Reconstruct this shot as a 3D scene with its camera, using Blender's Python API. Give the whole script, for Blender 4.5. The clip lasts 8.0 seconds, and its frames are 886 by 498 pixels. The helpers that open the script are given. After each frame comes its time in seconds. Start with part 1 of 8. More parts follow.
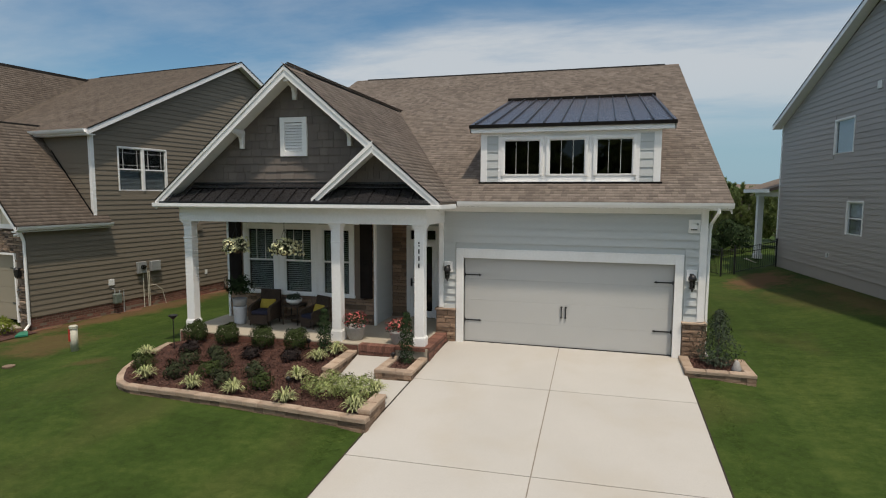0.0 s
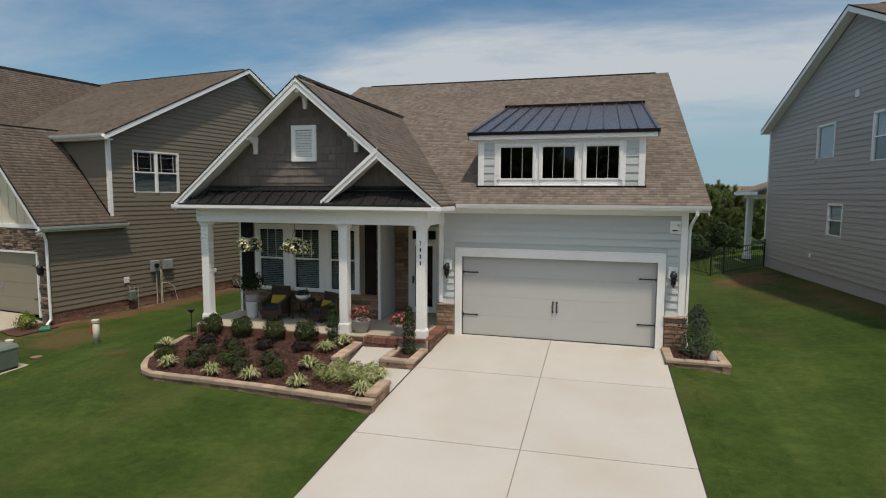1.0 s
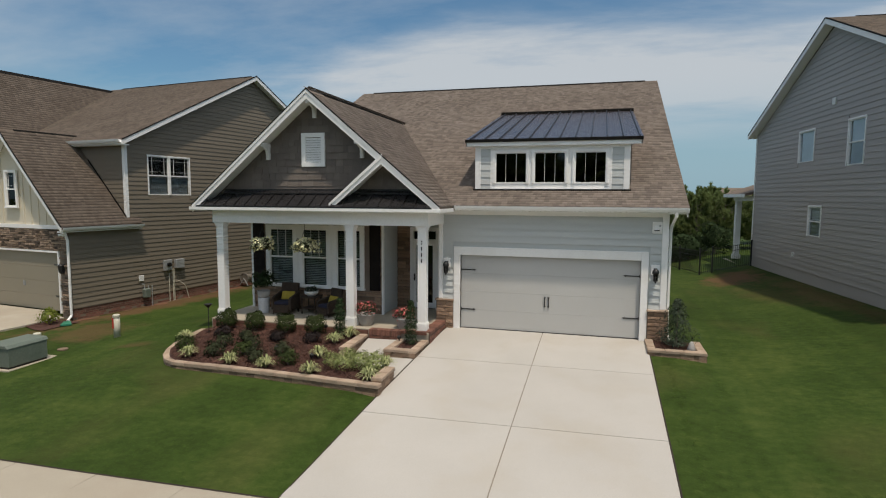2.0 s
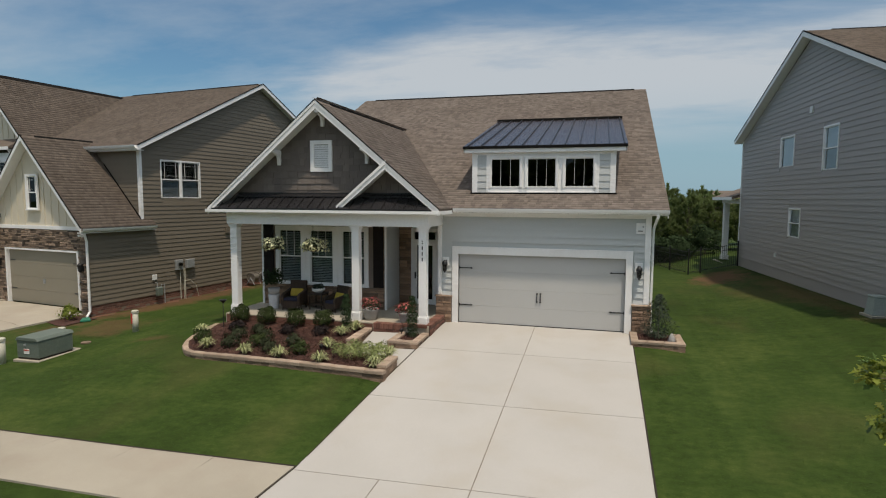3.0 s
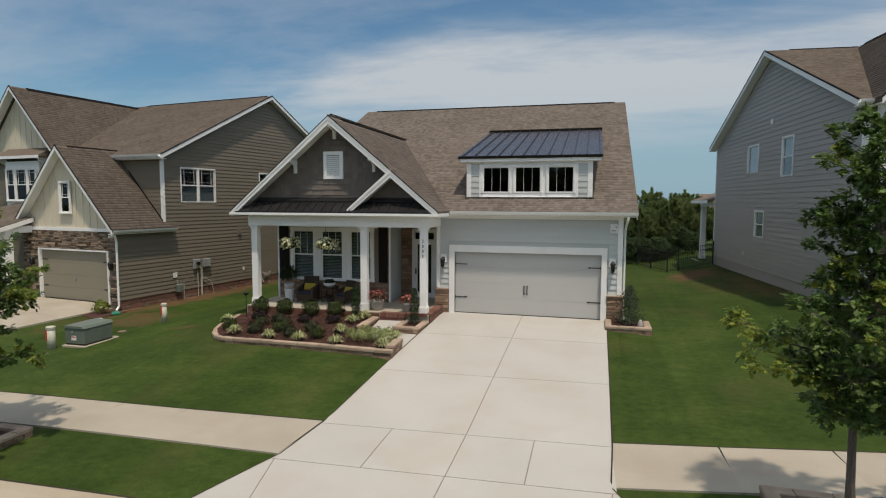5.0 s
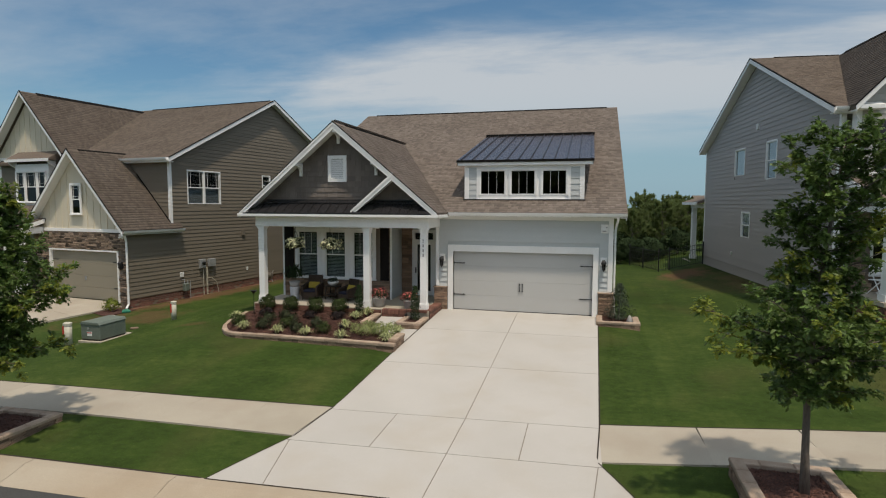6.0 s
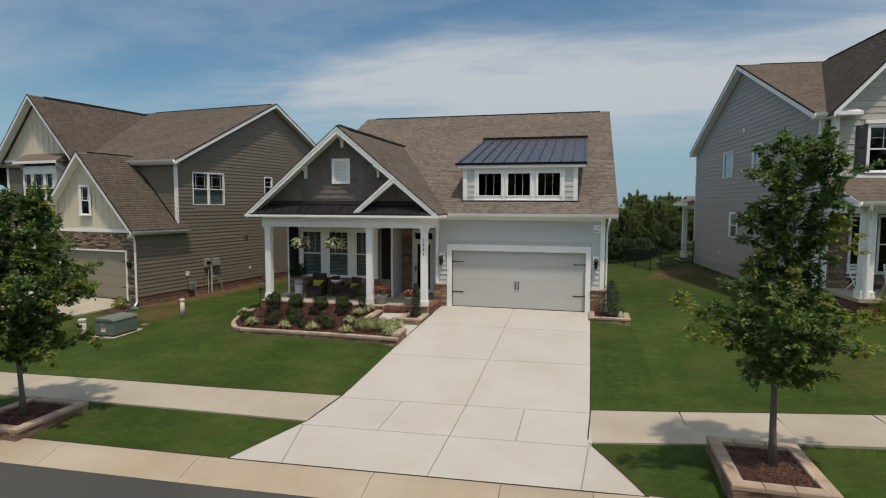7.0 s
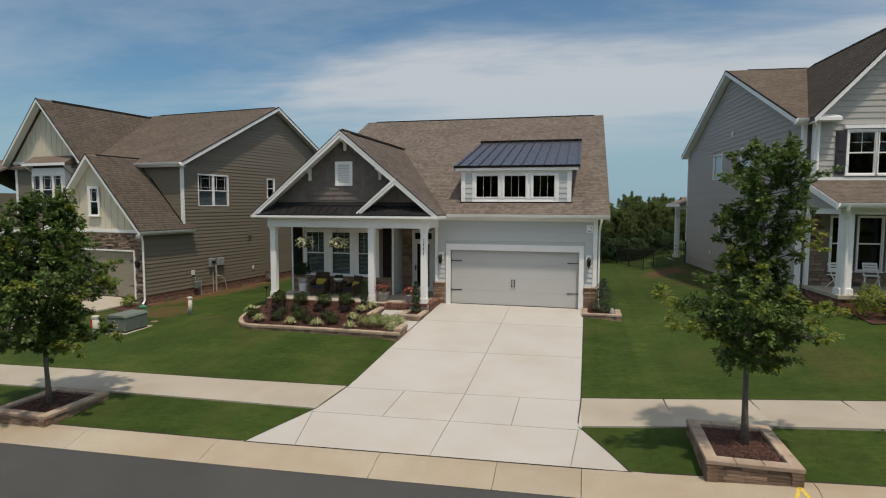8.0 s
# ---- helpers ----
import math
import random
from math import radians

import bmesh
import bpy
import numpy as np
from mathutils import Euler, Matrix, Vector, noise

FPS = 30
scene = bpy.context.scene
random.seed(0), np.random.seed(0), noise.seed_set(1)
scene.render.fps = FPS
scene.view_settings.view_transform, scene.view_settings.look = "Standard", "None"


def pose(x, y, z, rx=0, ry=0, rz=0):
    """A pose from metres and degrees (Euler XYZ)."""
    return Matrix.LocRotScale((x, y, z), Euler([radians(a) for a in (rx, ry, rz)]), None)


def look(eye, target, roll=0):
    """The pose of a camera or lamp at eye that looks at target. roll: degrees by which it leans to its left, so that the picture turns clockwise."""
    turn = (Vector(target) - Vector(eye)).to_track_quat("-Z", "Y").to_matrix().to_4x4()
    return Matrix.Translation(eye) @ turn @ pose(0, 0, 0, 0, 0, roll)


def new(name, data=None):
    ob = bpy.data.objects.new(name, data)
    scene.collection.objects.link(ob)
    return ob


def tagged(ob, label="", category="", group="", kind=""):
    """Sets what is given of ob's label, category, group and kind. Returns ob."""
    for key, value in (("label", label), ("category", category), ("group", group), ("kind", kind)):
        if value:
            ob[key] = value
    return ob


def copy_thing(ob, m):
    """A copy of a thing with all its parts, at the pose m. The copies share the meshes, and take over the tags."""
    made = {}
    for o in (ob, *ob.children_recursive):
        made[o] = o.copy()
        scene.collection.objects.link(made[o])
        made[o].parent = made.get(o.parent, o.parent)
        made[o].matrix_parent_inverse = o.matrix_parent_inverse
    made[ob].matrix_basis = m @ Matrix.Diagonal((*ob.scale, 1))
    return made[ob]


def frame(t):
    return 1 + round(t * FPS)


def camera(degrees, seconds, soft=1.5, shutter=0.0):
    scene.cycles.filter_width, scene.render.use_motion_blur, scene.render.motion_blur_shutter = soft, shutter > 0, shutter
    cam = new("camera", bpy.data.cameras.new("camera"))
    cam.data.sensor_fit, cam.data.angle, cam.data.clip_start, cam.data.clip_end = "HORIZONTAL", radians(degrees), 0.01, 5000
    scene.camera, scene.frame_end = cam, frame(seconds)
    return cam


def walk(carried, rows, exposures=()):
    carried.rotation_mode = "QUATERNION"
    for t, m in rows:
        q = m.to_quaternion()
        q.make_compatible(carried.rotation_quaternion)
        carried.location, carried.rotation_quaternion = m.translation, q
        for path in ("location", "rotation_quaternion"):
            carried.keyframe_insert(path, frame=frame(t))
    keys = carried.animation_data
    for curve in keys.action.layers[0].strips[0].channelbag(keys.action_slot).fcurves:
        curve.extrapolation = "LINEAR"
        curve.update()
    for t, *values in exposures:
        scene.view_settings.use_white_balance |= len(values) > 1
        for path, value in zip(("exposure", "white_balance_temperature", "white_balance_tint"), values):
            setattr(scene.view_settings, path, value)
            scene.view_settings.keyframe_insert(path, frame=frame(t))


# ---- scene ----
cam = camera(75.9, 8.0, soft=1.12)
PATH = [
    (0, (0.774, -13.637, 3.711), (0.245, -11.718, 3.516), 0.2),
    (0.5, (0.918, -14.111, 3.728), (0.387, -12.192, 3.534), 0.3),
    (1, (1.055, -14.604, 3.755), (0.525, -12.685, 3.564), 0.3),
    (1.5, (1.202, -15.127, 3.775), (0.672, -13.207, 3.586), 0.3),
    (3, (1.65, -16.789, 3.807), (1.125, -14.867, 3.63), 0.3),
    (3.5, (1.786, -17.353, 3.803), (1.264, -15.43, 3.63), 0.3),
    (4, (1.919, -17.922, 3.809), (1.401, -15.997, 3.639), 0.2),
    (4.5, (2.038, -18.467, 3.823), (1.525, -16.541, 3.655), 0.2),
    (6, (2.28, -19.874, 3.839), (1.784, -17.943, 3.679), 0.2),
    (6.5, (2.334, -20.311, 3.852), (1.845, -18.378, 3.693), 0.2),
    (7, (2.351, -20.753, 3.871), (1.871, -18.818, 3.712), 0.2),
    (7.5, (2.397, -21.17, 3.872), (1.924, -19.233, 3.715), 0.2),
    (8, (2.487, -21.581, 3.883), (2.016, -19.643, 3.727), 0.2),
]
walk(cam, [(t, look(*r)) for t, *r in PATH], exposures=((0, 0.12), (1.5, 0.09), (3, 0.05), (8, 0.05)))

# ---- world, sun ----
SUN_DIR = Vector((0.22, -0.3, 1.0)).normalized()
world = bpy.data.worlds.new("world")
scene.world = world
world.use_nodes = True
wn, wl = world.node_tree.nodes, world.node_tree.links
bg = wn["Background"]
sky = wn.new("ShaderNodeTexSky")
sky.sky_type = "NISHITA"
sky.sun_disc = False
sky.sun_elevation = math.asin(SUN_DIR.z)
sky.sun_rotation = math.atan2(SUN_DIR.x, SUN_DIR.y)
sky.dust_density, sky.air_density, sky.ozone_density = 1.2, 1.0, 1.5
wtc = wn.new("ShaderNodeTexCoord")
wsep = wn.new("ShaderNodeSeparateXYZ")
wl.new(wtc.outputs["Generated"], wsep.inputs[0])


def wmath(op, a, b):
    n = wn.new("ShaderNodeMath")
    n.operation = op
    for i, v in enumerate((a, b)):
        if isinstance(v, (int, float)):
            n.inputs[i].default_value = v
        else:
            wl.new(v, n.inputs[i])
    return n.outputs[0]


# thin high cloud: a plane overhead, seen in perspective
up = wmath("ADD", wmath("MAXIMUM", wsep.outputs[2], 0.0), 0.14)
wcomb = wn.new("ShaderNodeCombineXYZ")
wl.new(wmath("DIVIDE", wsep.outputs[0], up), wcomb.inputs[0])
wl.new(wmath("DIVIDE", wsep.outputs[1], up), wcomb.inputs[1])
wmap = wn.new("ShaderNodeMapping")
wmap.inputs["Rotation"].default_value = (0, 0, radians(-24))
wmap.inputs["Scale"].default_value = (0.36, 0.85, 1.0)
wmap.inputs["Location"].default_value = (0.35, 0.2, 0.0)
wl.new(wcomb.outputs[0], wmap.inputs[0])
wno = wn.new("ShaderNodeTexNoise")
wno.inputs["Scale"].default_value, wno.inputs["Detail"].default_value, wno.inputs["Roughness"].default_value = 0.9, 9.0, 0.62
wno.inputs["Distortion"].default_value = 0.25
wl.new(wmap.outputs[0], wno.inputs["Vector"])
wramp = wn.new("ShaderNodeMapRange")
wramp.inputs["From Min"].default_value, wramp.inputs["From Max"].default_value = 0.41, 0.62
wramp.inputs["To Min"].default_value, wramp.inputs["To Max"].default_value = 0.06, 0.92
wl.new(wno.outputs[0], wramp.inputs[0])
wmix = wn.new("ShaderNodeMix")
wmix.data_type = "RGBA"
# the streaks melt into even haze towards the horizon
whaze = wn.new("ShaderNodeMapRange")
whaze.inputs["From Min"].default_value, whaze.inputs["From Max"].default_value = 0.02, 0.16
whaze.interpolation_type = "SMOOTHSTEP"
wl.new(wsep.outputs[2], whaze.inputs[0])
wfac = wn.new("ShaderNodeMix")
wl.new(whaze.outputs[0], wfac.inputs[0])
wfac.inputs[2].default_value = 0.30
wl.new(wramp.outputs[0], wfac.inputs[3])
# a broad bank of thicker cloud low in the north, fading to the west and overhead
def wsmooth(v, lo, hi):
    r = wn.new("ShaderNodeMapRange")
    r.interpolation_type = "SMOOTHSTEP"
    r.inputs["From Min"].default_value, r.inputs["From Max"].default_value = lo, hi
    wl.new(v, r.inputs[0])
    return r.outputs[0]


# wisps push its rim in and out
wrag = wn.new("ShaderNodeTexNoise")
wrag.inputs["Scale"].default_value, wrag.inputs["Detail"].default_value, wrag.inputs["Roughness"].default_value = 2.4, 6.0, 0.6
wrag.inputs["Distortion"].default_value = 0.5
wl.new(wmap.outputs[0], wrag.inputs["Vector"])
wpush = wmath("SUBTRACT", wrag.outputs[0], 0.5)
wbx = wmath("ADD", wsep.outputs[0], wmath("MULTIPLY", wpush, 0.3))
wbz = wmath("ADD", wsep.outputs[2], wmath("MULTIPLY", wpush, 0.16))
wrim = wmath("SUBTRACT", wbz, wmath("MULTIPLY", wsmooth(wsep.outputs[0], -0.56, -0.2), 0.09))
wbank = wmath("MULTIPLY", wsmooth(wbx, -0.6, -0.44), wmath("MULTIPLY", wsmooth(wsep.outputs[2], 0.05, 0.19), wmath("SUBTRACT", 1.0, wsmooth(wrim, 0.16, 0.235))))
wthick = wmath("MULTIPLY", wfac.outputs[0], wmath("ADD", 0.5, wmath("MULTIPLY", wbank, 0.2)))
# and a veil added overhead, out of view, closes the sky to whiten its fill light
wveil = wmath("MULTIPLY", wsmooth(wsep.outputs[2], 0.42, 0.75), 0.4)
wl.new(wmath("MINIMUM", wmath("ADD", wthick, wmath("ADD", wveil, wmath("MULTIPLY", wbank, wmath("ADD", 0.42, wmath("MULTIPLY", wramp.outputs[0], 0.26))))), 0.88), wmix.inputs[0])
wtint = wn.new("ShaderNodeMix")
wtint.data_type, wtint.blend_type = "RGBA", "MULTIPLY"
wtint.inputs[0].default_value = 1.0
wtint.inputs[7].default_value = (0.62, 0.9, 0.98, 1)
wl.new(sky.outputs[0], wtint.inputs[6])
wl.new(wtint.outputs[2], wmix.inputs[6])
# the thin veil of cloud scatters light forward, brightest round the sun
wdot = wn.new("ShaderNodeVectorMath")
wdot.operation = "DOT_PRODUCT"
wl.new(wtc.outputs["Generated"], wdot.inputs[0])
wdot.inputs[1].default_value = SUN_DIR
wglow = wmath("POWER", wmath("MAXIMUM", wdot.outputs["Value"], 0.0), 2.5)
wshine = wn.new("ShaderNodeVectorMath")
wshine.operation = "SCALE"
wshine.inputs[0].default_value = (4.6, 4.3, 3.9)
wl.new(wglow, wshine.inputs["Scale"])
wmix.inputs[7].default_value = (6.0, 6.3, 6.55, 1)
# pale blue haze along the horizon
wair = wn.new("ShaderNodeMix")
wair.data_type = "RGBA"
wl.new(wmath("SUBTRACT", 0.8, wmath("MULTIPLY", wsmooth(wsep.outputs[2], 0.03, 0.2), 0.8)), wair.inputs[0])
wl.new(wmix.outputs[2], wair.inputs[6])
wair.inputs[7].default_value = (3.1, 4.65, 5.6, 1)
wall_sky = wn.new("ShaderNodeVectorMath")
wall_sky.operation = "ADD"
wl.new(wair.outputs[2], wall_sky.inputs[0])
wl.new(wshine.outputs[0], wall_sky.inputs[1])
wl.new(wall_sky.outputs[0], bg.inputs[0])
bg.inputs[1].default_value = 0.089
sun = new("sun", bpy.data.lights.new("sun", "SUN"))
sun.data.energy, sun.data.angle, sun.data.color = 2.8, radians(2.0), (1.0, 0.87, 0.715)
sun.matrix_world = look(SUN_DIR * 60, (0, 0, 0))


# ---- materials ----
def material(name, a, b, scale=1.2, fine=30.0, rough=0.6, bump=0.0, bump_scale=None, obj=0.0, island=0.0, metal=0.0, fine_amt=0.12, stretch=(1, 1, 1), dirt=None, spec=0.5, sub=0.0):
    """Two colours mixed by broad noise, fine grain on top, and a random shift for each object or each loose piece."""
    m = bpy.data.materials.new(name)
    m.use_nodes = True
    n, l = m.node_tree.nodes, m.node_tree.links
    p = n["Principled BSDF"]
    p.inputs["Roughness"].default_value, p.inputs["Metallic"].default_value = rough, metal
    p.inputs["Specular IOR Level"].default_value = spec
    tc = n.new("ShaderNodeTexCoord")
    mp = n.new("ShaderNodeMapping")
    mp.inputs["Scale"].default_value = stretch
    l.new(tc.outputs["Object"], mp.inputs[0])

    def noise_tex(s, detail=4.0):
        t = n.new("ShaderNodeTexNoise")
        t.inputs["Scale"].default_value, t.inputs["Detail"].default_value = s, detail
        l.new(mp.outputs[0], t.inputs["Vector"])
        return t.outputs[0]

    def ranged(v, lo, hi, f0=0.3, f1=0.7):
        r = n.new("ShaderNodeMapRange")
        r.inputs["From Min"].default_value, r.inputs["From Max"].default_value = f0, f1
        r.inputs["To Min"].default_value, r.inputs["To Max"].default_value = lo, hi
        l.new(v, r.inputs[0])
        return r.outputs[0]

    def mixed(f, x, y, blend="MIX"):
        k = n.new("ShaderNodeMix")
        k.data_type, k.blend_type = "RGBA", blend
        for slot, v in ((0, f), (6, x), (7, y)):
            if isinstance(v, tuple):
                k.inputs[slot].default_value = (*v, 1)
            elif isinstance(v, float):
                k.inputs[slot].default_value = v
            else:
                l.new(v, k.inputs[slot])
        return k.outputs[2]

    def scaled(col, factor):
        k = n.new("ShaderNodeVectorMath")
        k.operation = "SCALE"
        l.new(col, k.inputs[0])
        l.new(factor, k.inputs["Scale"])
        return k.outputs[0]

    col = mixed(ranged(noise_tex(scale), 0.0, 1.0), a, b)
    grain = noise_tex(fine, 6.0)
    col = scaled(col, ranged(grain, 1 - fine_amt, 1 + fine_amt))
    if dirt:
        dcol, dscale, damt = dirt
        col = mixed(ranged(noise_tex(dscale, 6.0), 0.0, damt, 0.5, 0.72), col, dcol)
    if obj:
        oi = n.new("ShaderNodeObjectInfo")
        col = scaled(col, ranged(oi.outputs["Random"], 1 - obj, 1 + obj, 0.0, 1.0))
    if island:
        g = n.new("ShaderNodeNewGeometry")
        col = scaled(col, ranged(g.outputs["Random Per Island"], 1 - island, 1 + island, 0.0, 1.0))
    l.new(col, p.inputs["Base Color"])
    if sub:
        # thin leaves let light through
        tl, mx = n.new("ShaderNodeBsdfTranslucent"), n.new("ShaderNodeMixShader")
        bright = n.new("ShaderNodeVectorMath")
        bright.operation = "SCALE"
        bright.inputs["Scale"].default_value = 1.5
        l.new(col, bright.inputs[0])
        l.new(bright.outputs[0], tl.inputs[0])
        mx.inputs[0].default_value = sub
        l.new(p.outputs[0], mx.inputs[1])
        l.new(tl.outputs[0], mx.inputs[2])
        l.new(mx.outputs[0], n["Material Output"].inputs[0])
    l.new(ranged(grain, max(0.02, rough - 0.08), min(1.0, rough + 0.08)), p.inputs["Roughness"])
    if bump:
        bn = n.new("ShaderNodeBump")
        bn.inputs["Strength"].default_value, bn.inputs["Distance"].default_value = min(1.0, bump), 0.02
        l.new(noise_tex(bump_scale or fine, 6.0), bn.inputs["Height"])
        l.new(bn.outputs[0], p.inputs["Normal"])
    return m


def glass_material(name, tint, rough=0.03):
    m = bpy.data.materials.new(name)
    m.use_nodes = True
    n, l = m.node_tree.nodes, m.node_tree.links
    out = n["Material Output"]
    n.remove(n["Principled BSDF"])
    g, t, mix, f, p5, ma = (n.new("ShaderNode" + k) for k in ("BsdfGlossy", "BsdfTransparent", "MixShader", "LayerWeight", "Math", "Math"))
    g.inputs["Roughness"].default_value = rough
    t.inputs[0].default_value = (*tint, 1)
    # the gloss grows towards grazing views
    f.inputs["Blend"].default_value = 0.5
    p5.operation, ma.operation = "POWER", "MULTIPLY_ADD"
    p5.inputs[1].default_value, ma.inputs[1].default_value, ma.inputs[2].default_value = 5.0, 0.9, 0.04
    l.new(f.outputs["Facing"], p5.inputs[0])
    l.new(p5.outputs[0], ma.inputs[0])
    l.new(ma.outputs[0], mix.inputs[0])
    l.new(t.outputs[0], mix.inputs[1])
    l.new(g.outputs[0], mix.inputs[2])
    l.new(mix.outputs[0], out.inputs[0])
    return m


M = {}


# spots where the red clay shows through: x, y, half sizes, turn in degrees, share
SOIL_SPOTS = ((7.3, 12.6, 1.5, 2.4, -20, 0.85), (8.9, 7.0, 0.8, 6.5, 4.3, 0.45), (7.6, 8.0, 1.2, 3.5, 15, 0.25), (-15.7, 4.0, 0.9, 8.0, -7.5, 0.8), (-14.6, -1.0, 1.5, 1.7, 0, 0.55), (-11.4, -2.6, 0.7, 0.35, 20, 0.4), (8.6, -6.0, 1.2, 1.8, 0, 0.2))


def lawn_material(name, gain, island=0.0, bump=0.0):
    """Mown turf: broad patches, drawn-out mower streaks, tufts and fine blades, a few sun-dried spots."""
    m = bpy.data.materials.new(name)
    m.use_nodes = True
    n, l = m.node_tree.nodes, m.node_tree.links
    p = n["Principled BSDF"]
    p.inputs["Roughness"].default_value, p.inputs["Specular IOR Level"].default_value = 0.85, 0.12
    tc = n.new("ShaderNodeTexCoord")

    def tex(scale, stretch, detail=4.0, turn=0.0):
        mp, t = n.new("ShaderNodeMapping"), n.new("ShaderNodeTexNoise")
        mp.inputs["Scale"].default_value, mp.inputs["Rotation"].default_value = stretch, (0, 0, radians(turn))
        t.inputs["Scale"].default_value, t.inputs["Detail"].default_value = scale, detail
        l.new(tc.outputs["Object"], mp.inputs[0])
        l.new(mp.outputs[0], t.inputs["Vector"])
        return t.outputs[0]

    def weighed(pairs):
        total = None
        for v, w in pairs:
            k = n.new("ShaderNodeMath")
            k.operation = "MULTIPLY_ADD"
            l.new(v, k.inputs[0])
            k.inputs[1].default_value = w
            if total is None:
                k.inputs[2].default_value = 0.5 - 0.5 * sum(q for _, q in pairs)
            else:
                l.new(total, k.inputs[2])
            total = k.outputs[0]
        return total

    fine = tex(26, (1, 1, 1), 5.0)
    mixv = weighed([(tex(0.28, (1, 1, 1), 3.0), 0.7), (tex(1.6, (0.6, 1.0, 1), 4.0, 8), 0.5), (tex(1.1, (2.2, 0.12, 1), 3.0), 0.32), (tex(6, (0.9, 1.2, 1), 4.0), 0.55), (fine, 0.32)])
    ramp = n.new("ShaderNodeValToRGB")
    els = ramp.color_ramp.elements
    els[0].position, els[0].color = 0.15, (0.023 * gain, 0.038 * gain, 0.0065 * gain, 1)
    els[1].position, els[1].color = 0.9, (0.088 * gain, 0.117 * gain, 0.026 * gain, 1)
    e = els.new(0.5)
    e.color = (0.0415 * gain, 0.072 * gain, 0.0125 * gain, 1)
    l.new(mixv, ramp.inputs[0])
    dry = n.new("ShaderNodeMapRange")
    dry.inputs["From Min"].default_value, dry.inputs["From Max"].default_value = 0.55, 0.75
    dry.inputs["To Max"].default_value = 0.36
    l.new(tex(0.45, (1, 0.6, 1), 6.0, 20), dry.inputs[0])
    mix = n.new("ShaderNodeMix")
    mix.data_type = "RGBA"
    l.new(dry.outputs[0], mix.inputs[0])
    l.new(ramp.outputs[0], mix.inputs[6])
    mix.inputs[7].default_value = (0.11 * gain, 0.098 * gain, 0.036 * gain, 1)
    out = mix.outputs[2]
    ragged = weighed([(tex(1.3, (1, 1, 1), 6.0), 1.6), (tex(7, (1, 1, 1), 4.0), 0.9)])
    for cx, cy, rx, ry, turn, amount in SOIL_SPOTS:
        mp, ln, k, r = (n.new("ShaderNode" + q) for q in ("Mapping", "VectorMath", "Math", "MapRange"))
        mp.vector_type = "TEXTURE"
        mp.inputs["Location"].default_value, mp.inputs["Rotation"].default_value, mp.inputs["Scale"].default_value = (cx, cy, 0), (0, 0, radians(turn)), (rx, ry, 1000)
        l.new(tc.outputs["Object"], mp.inputs[0])
        ln.operation = "LENGTH"
        l.new(mp.outputs[0], ln.inputs[0])
        k.operation = "ADD"
        l.new(ln.outputs["Value"], k.inputs[0])
        l.new(ragged, k.inputs[1])
        r.interpolation_type = "SMOOTHSTEP"
        r.inputs["From Min"].default_value, r.inputs["From Max"].default_value = 0.75, 1.6
        r.inputs["To Min"].default_value, r.inputs["To Max"].default_value = amount, 0.0
        l.new(k.outputs[0], r.inputs[0])
        mx = n.new("ShaderNodeMix")
        mx.data_type = "RGBA"
        l.new(r.outputs[0], mx.inputs[0])
        l.new(out, mx.inputs[6])
        mx.inputs[7].default_value = (0.13, 0.072, 0.04, 1)
        out = mx.outputs[2]
    if island:
        g, r, k = n.new("ShaderNodeNewGeometry"), n.new("ShaderNodeMapRange"), n.new("ShaderNodeVectorMath")
        r.inputs["To Min"].default_value, r.inputs["To Max"].default_value = 1 - island, 1 + island
        k.operation = "SCALE"
        l.new(g.outputs["Random Per Island"], r.inputs[0])
        l.new(out, k.inputs[0])
        l.new(r.outputs[0], k.inputs["Scale"])
        out = k.outputs[0]
    l.new(out, p.inputs["Base Color"])
    if bump:
        bn = n.new("ShaderNodeBump")
        bn.inputs["Strength"].default_value, bn.inputs["Distance"].default_value = bump, 0.02
        l.new(fine, bn.inputs["Height"])
        l.new(bn.outputs[0], p.inputs["Normal"])
    return m


M["lawn"] = lawn_material("lawn", 0.85, bump=0.1)
M["blade"] = lawn_material("grass_blade", 1.12, island=0.12)
M["drive"] = material("pale_concrete", (0.43, 0.41, 0.378), (0.473, 0.452, 0.42), 0.5, 60, 0.85, 0.25, 140, obj=0.03, fine_amt=0.05, dirt=((0.40, 0.35, 0.28), 0.7, 0.4), spec=0.3)
M["walk"] = material("tan_concrete", (0.36, 0.322, 0.258), (0.415, 0.374, 0.304), 0.8, 60, 0.85, 0.25, 140, obj=0.05, fine_amt=0.06, dirt=((0.33, 0.27, 0.21), 0.9, 0.45), spec=0.3)
M["kerb"] = material("kerb_concrete", (0.335, 0.265, 0.185), (0.4, 0.35, 0.275), 0.45, 50, 0.85, 0.25, 120, obj=0.05, fine_amt=0.08, dirt=((0.3, 0.24, 0.17), 1.1, 0.4), spec=0.3)
M["asphalt"] = material("asphalt", (0.057, 0.057, 0.055), (0.072, 0.072, 0.069), 0.6, 120, 0.85, 0.5, 200, fine_amt=0.3, spec=0.3)
M["soil"] = material("red_clay_soil", (0.17, 0.075, 0.042), (0.12, 0.062, 0.036), 1.3, 25, 0.95, 0.8, 30, fine_amt=0.3, dirt=((0.05, 0.07, 0.018), 1.6, 0.8))
M["mulch"] = material("dark_mulch", (0.058, 0.024, 0.017), (0.092, 0.041, 0.03), 2.5, 40, 0.95, 1.0, 45, fine_amt=0.5)
M["chip"] = material("mulch_chip", (0.06, 0.026, 0.018), (0.112, 0.052, 0.037), 3, 30, 0.9, island=0.55)
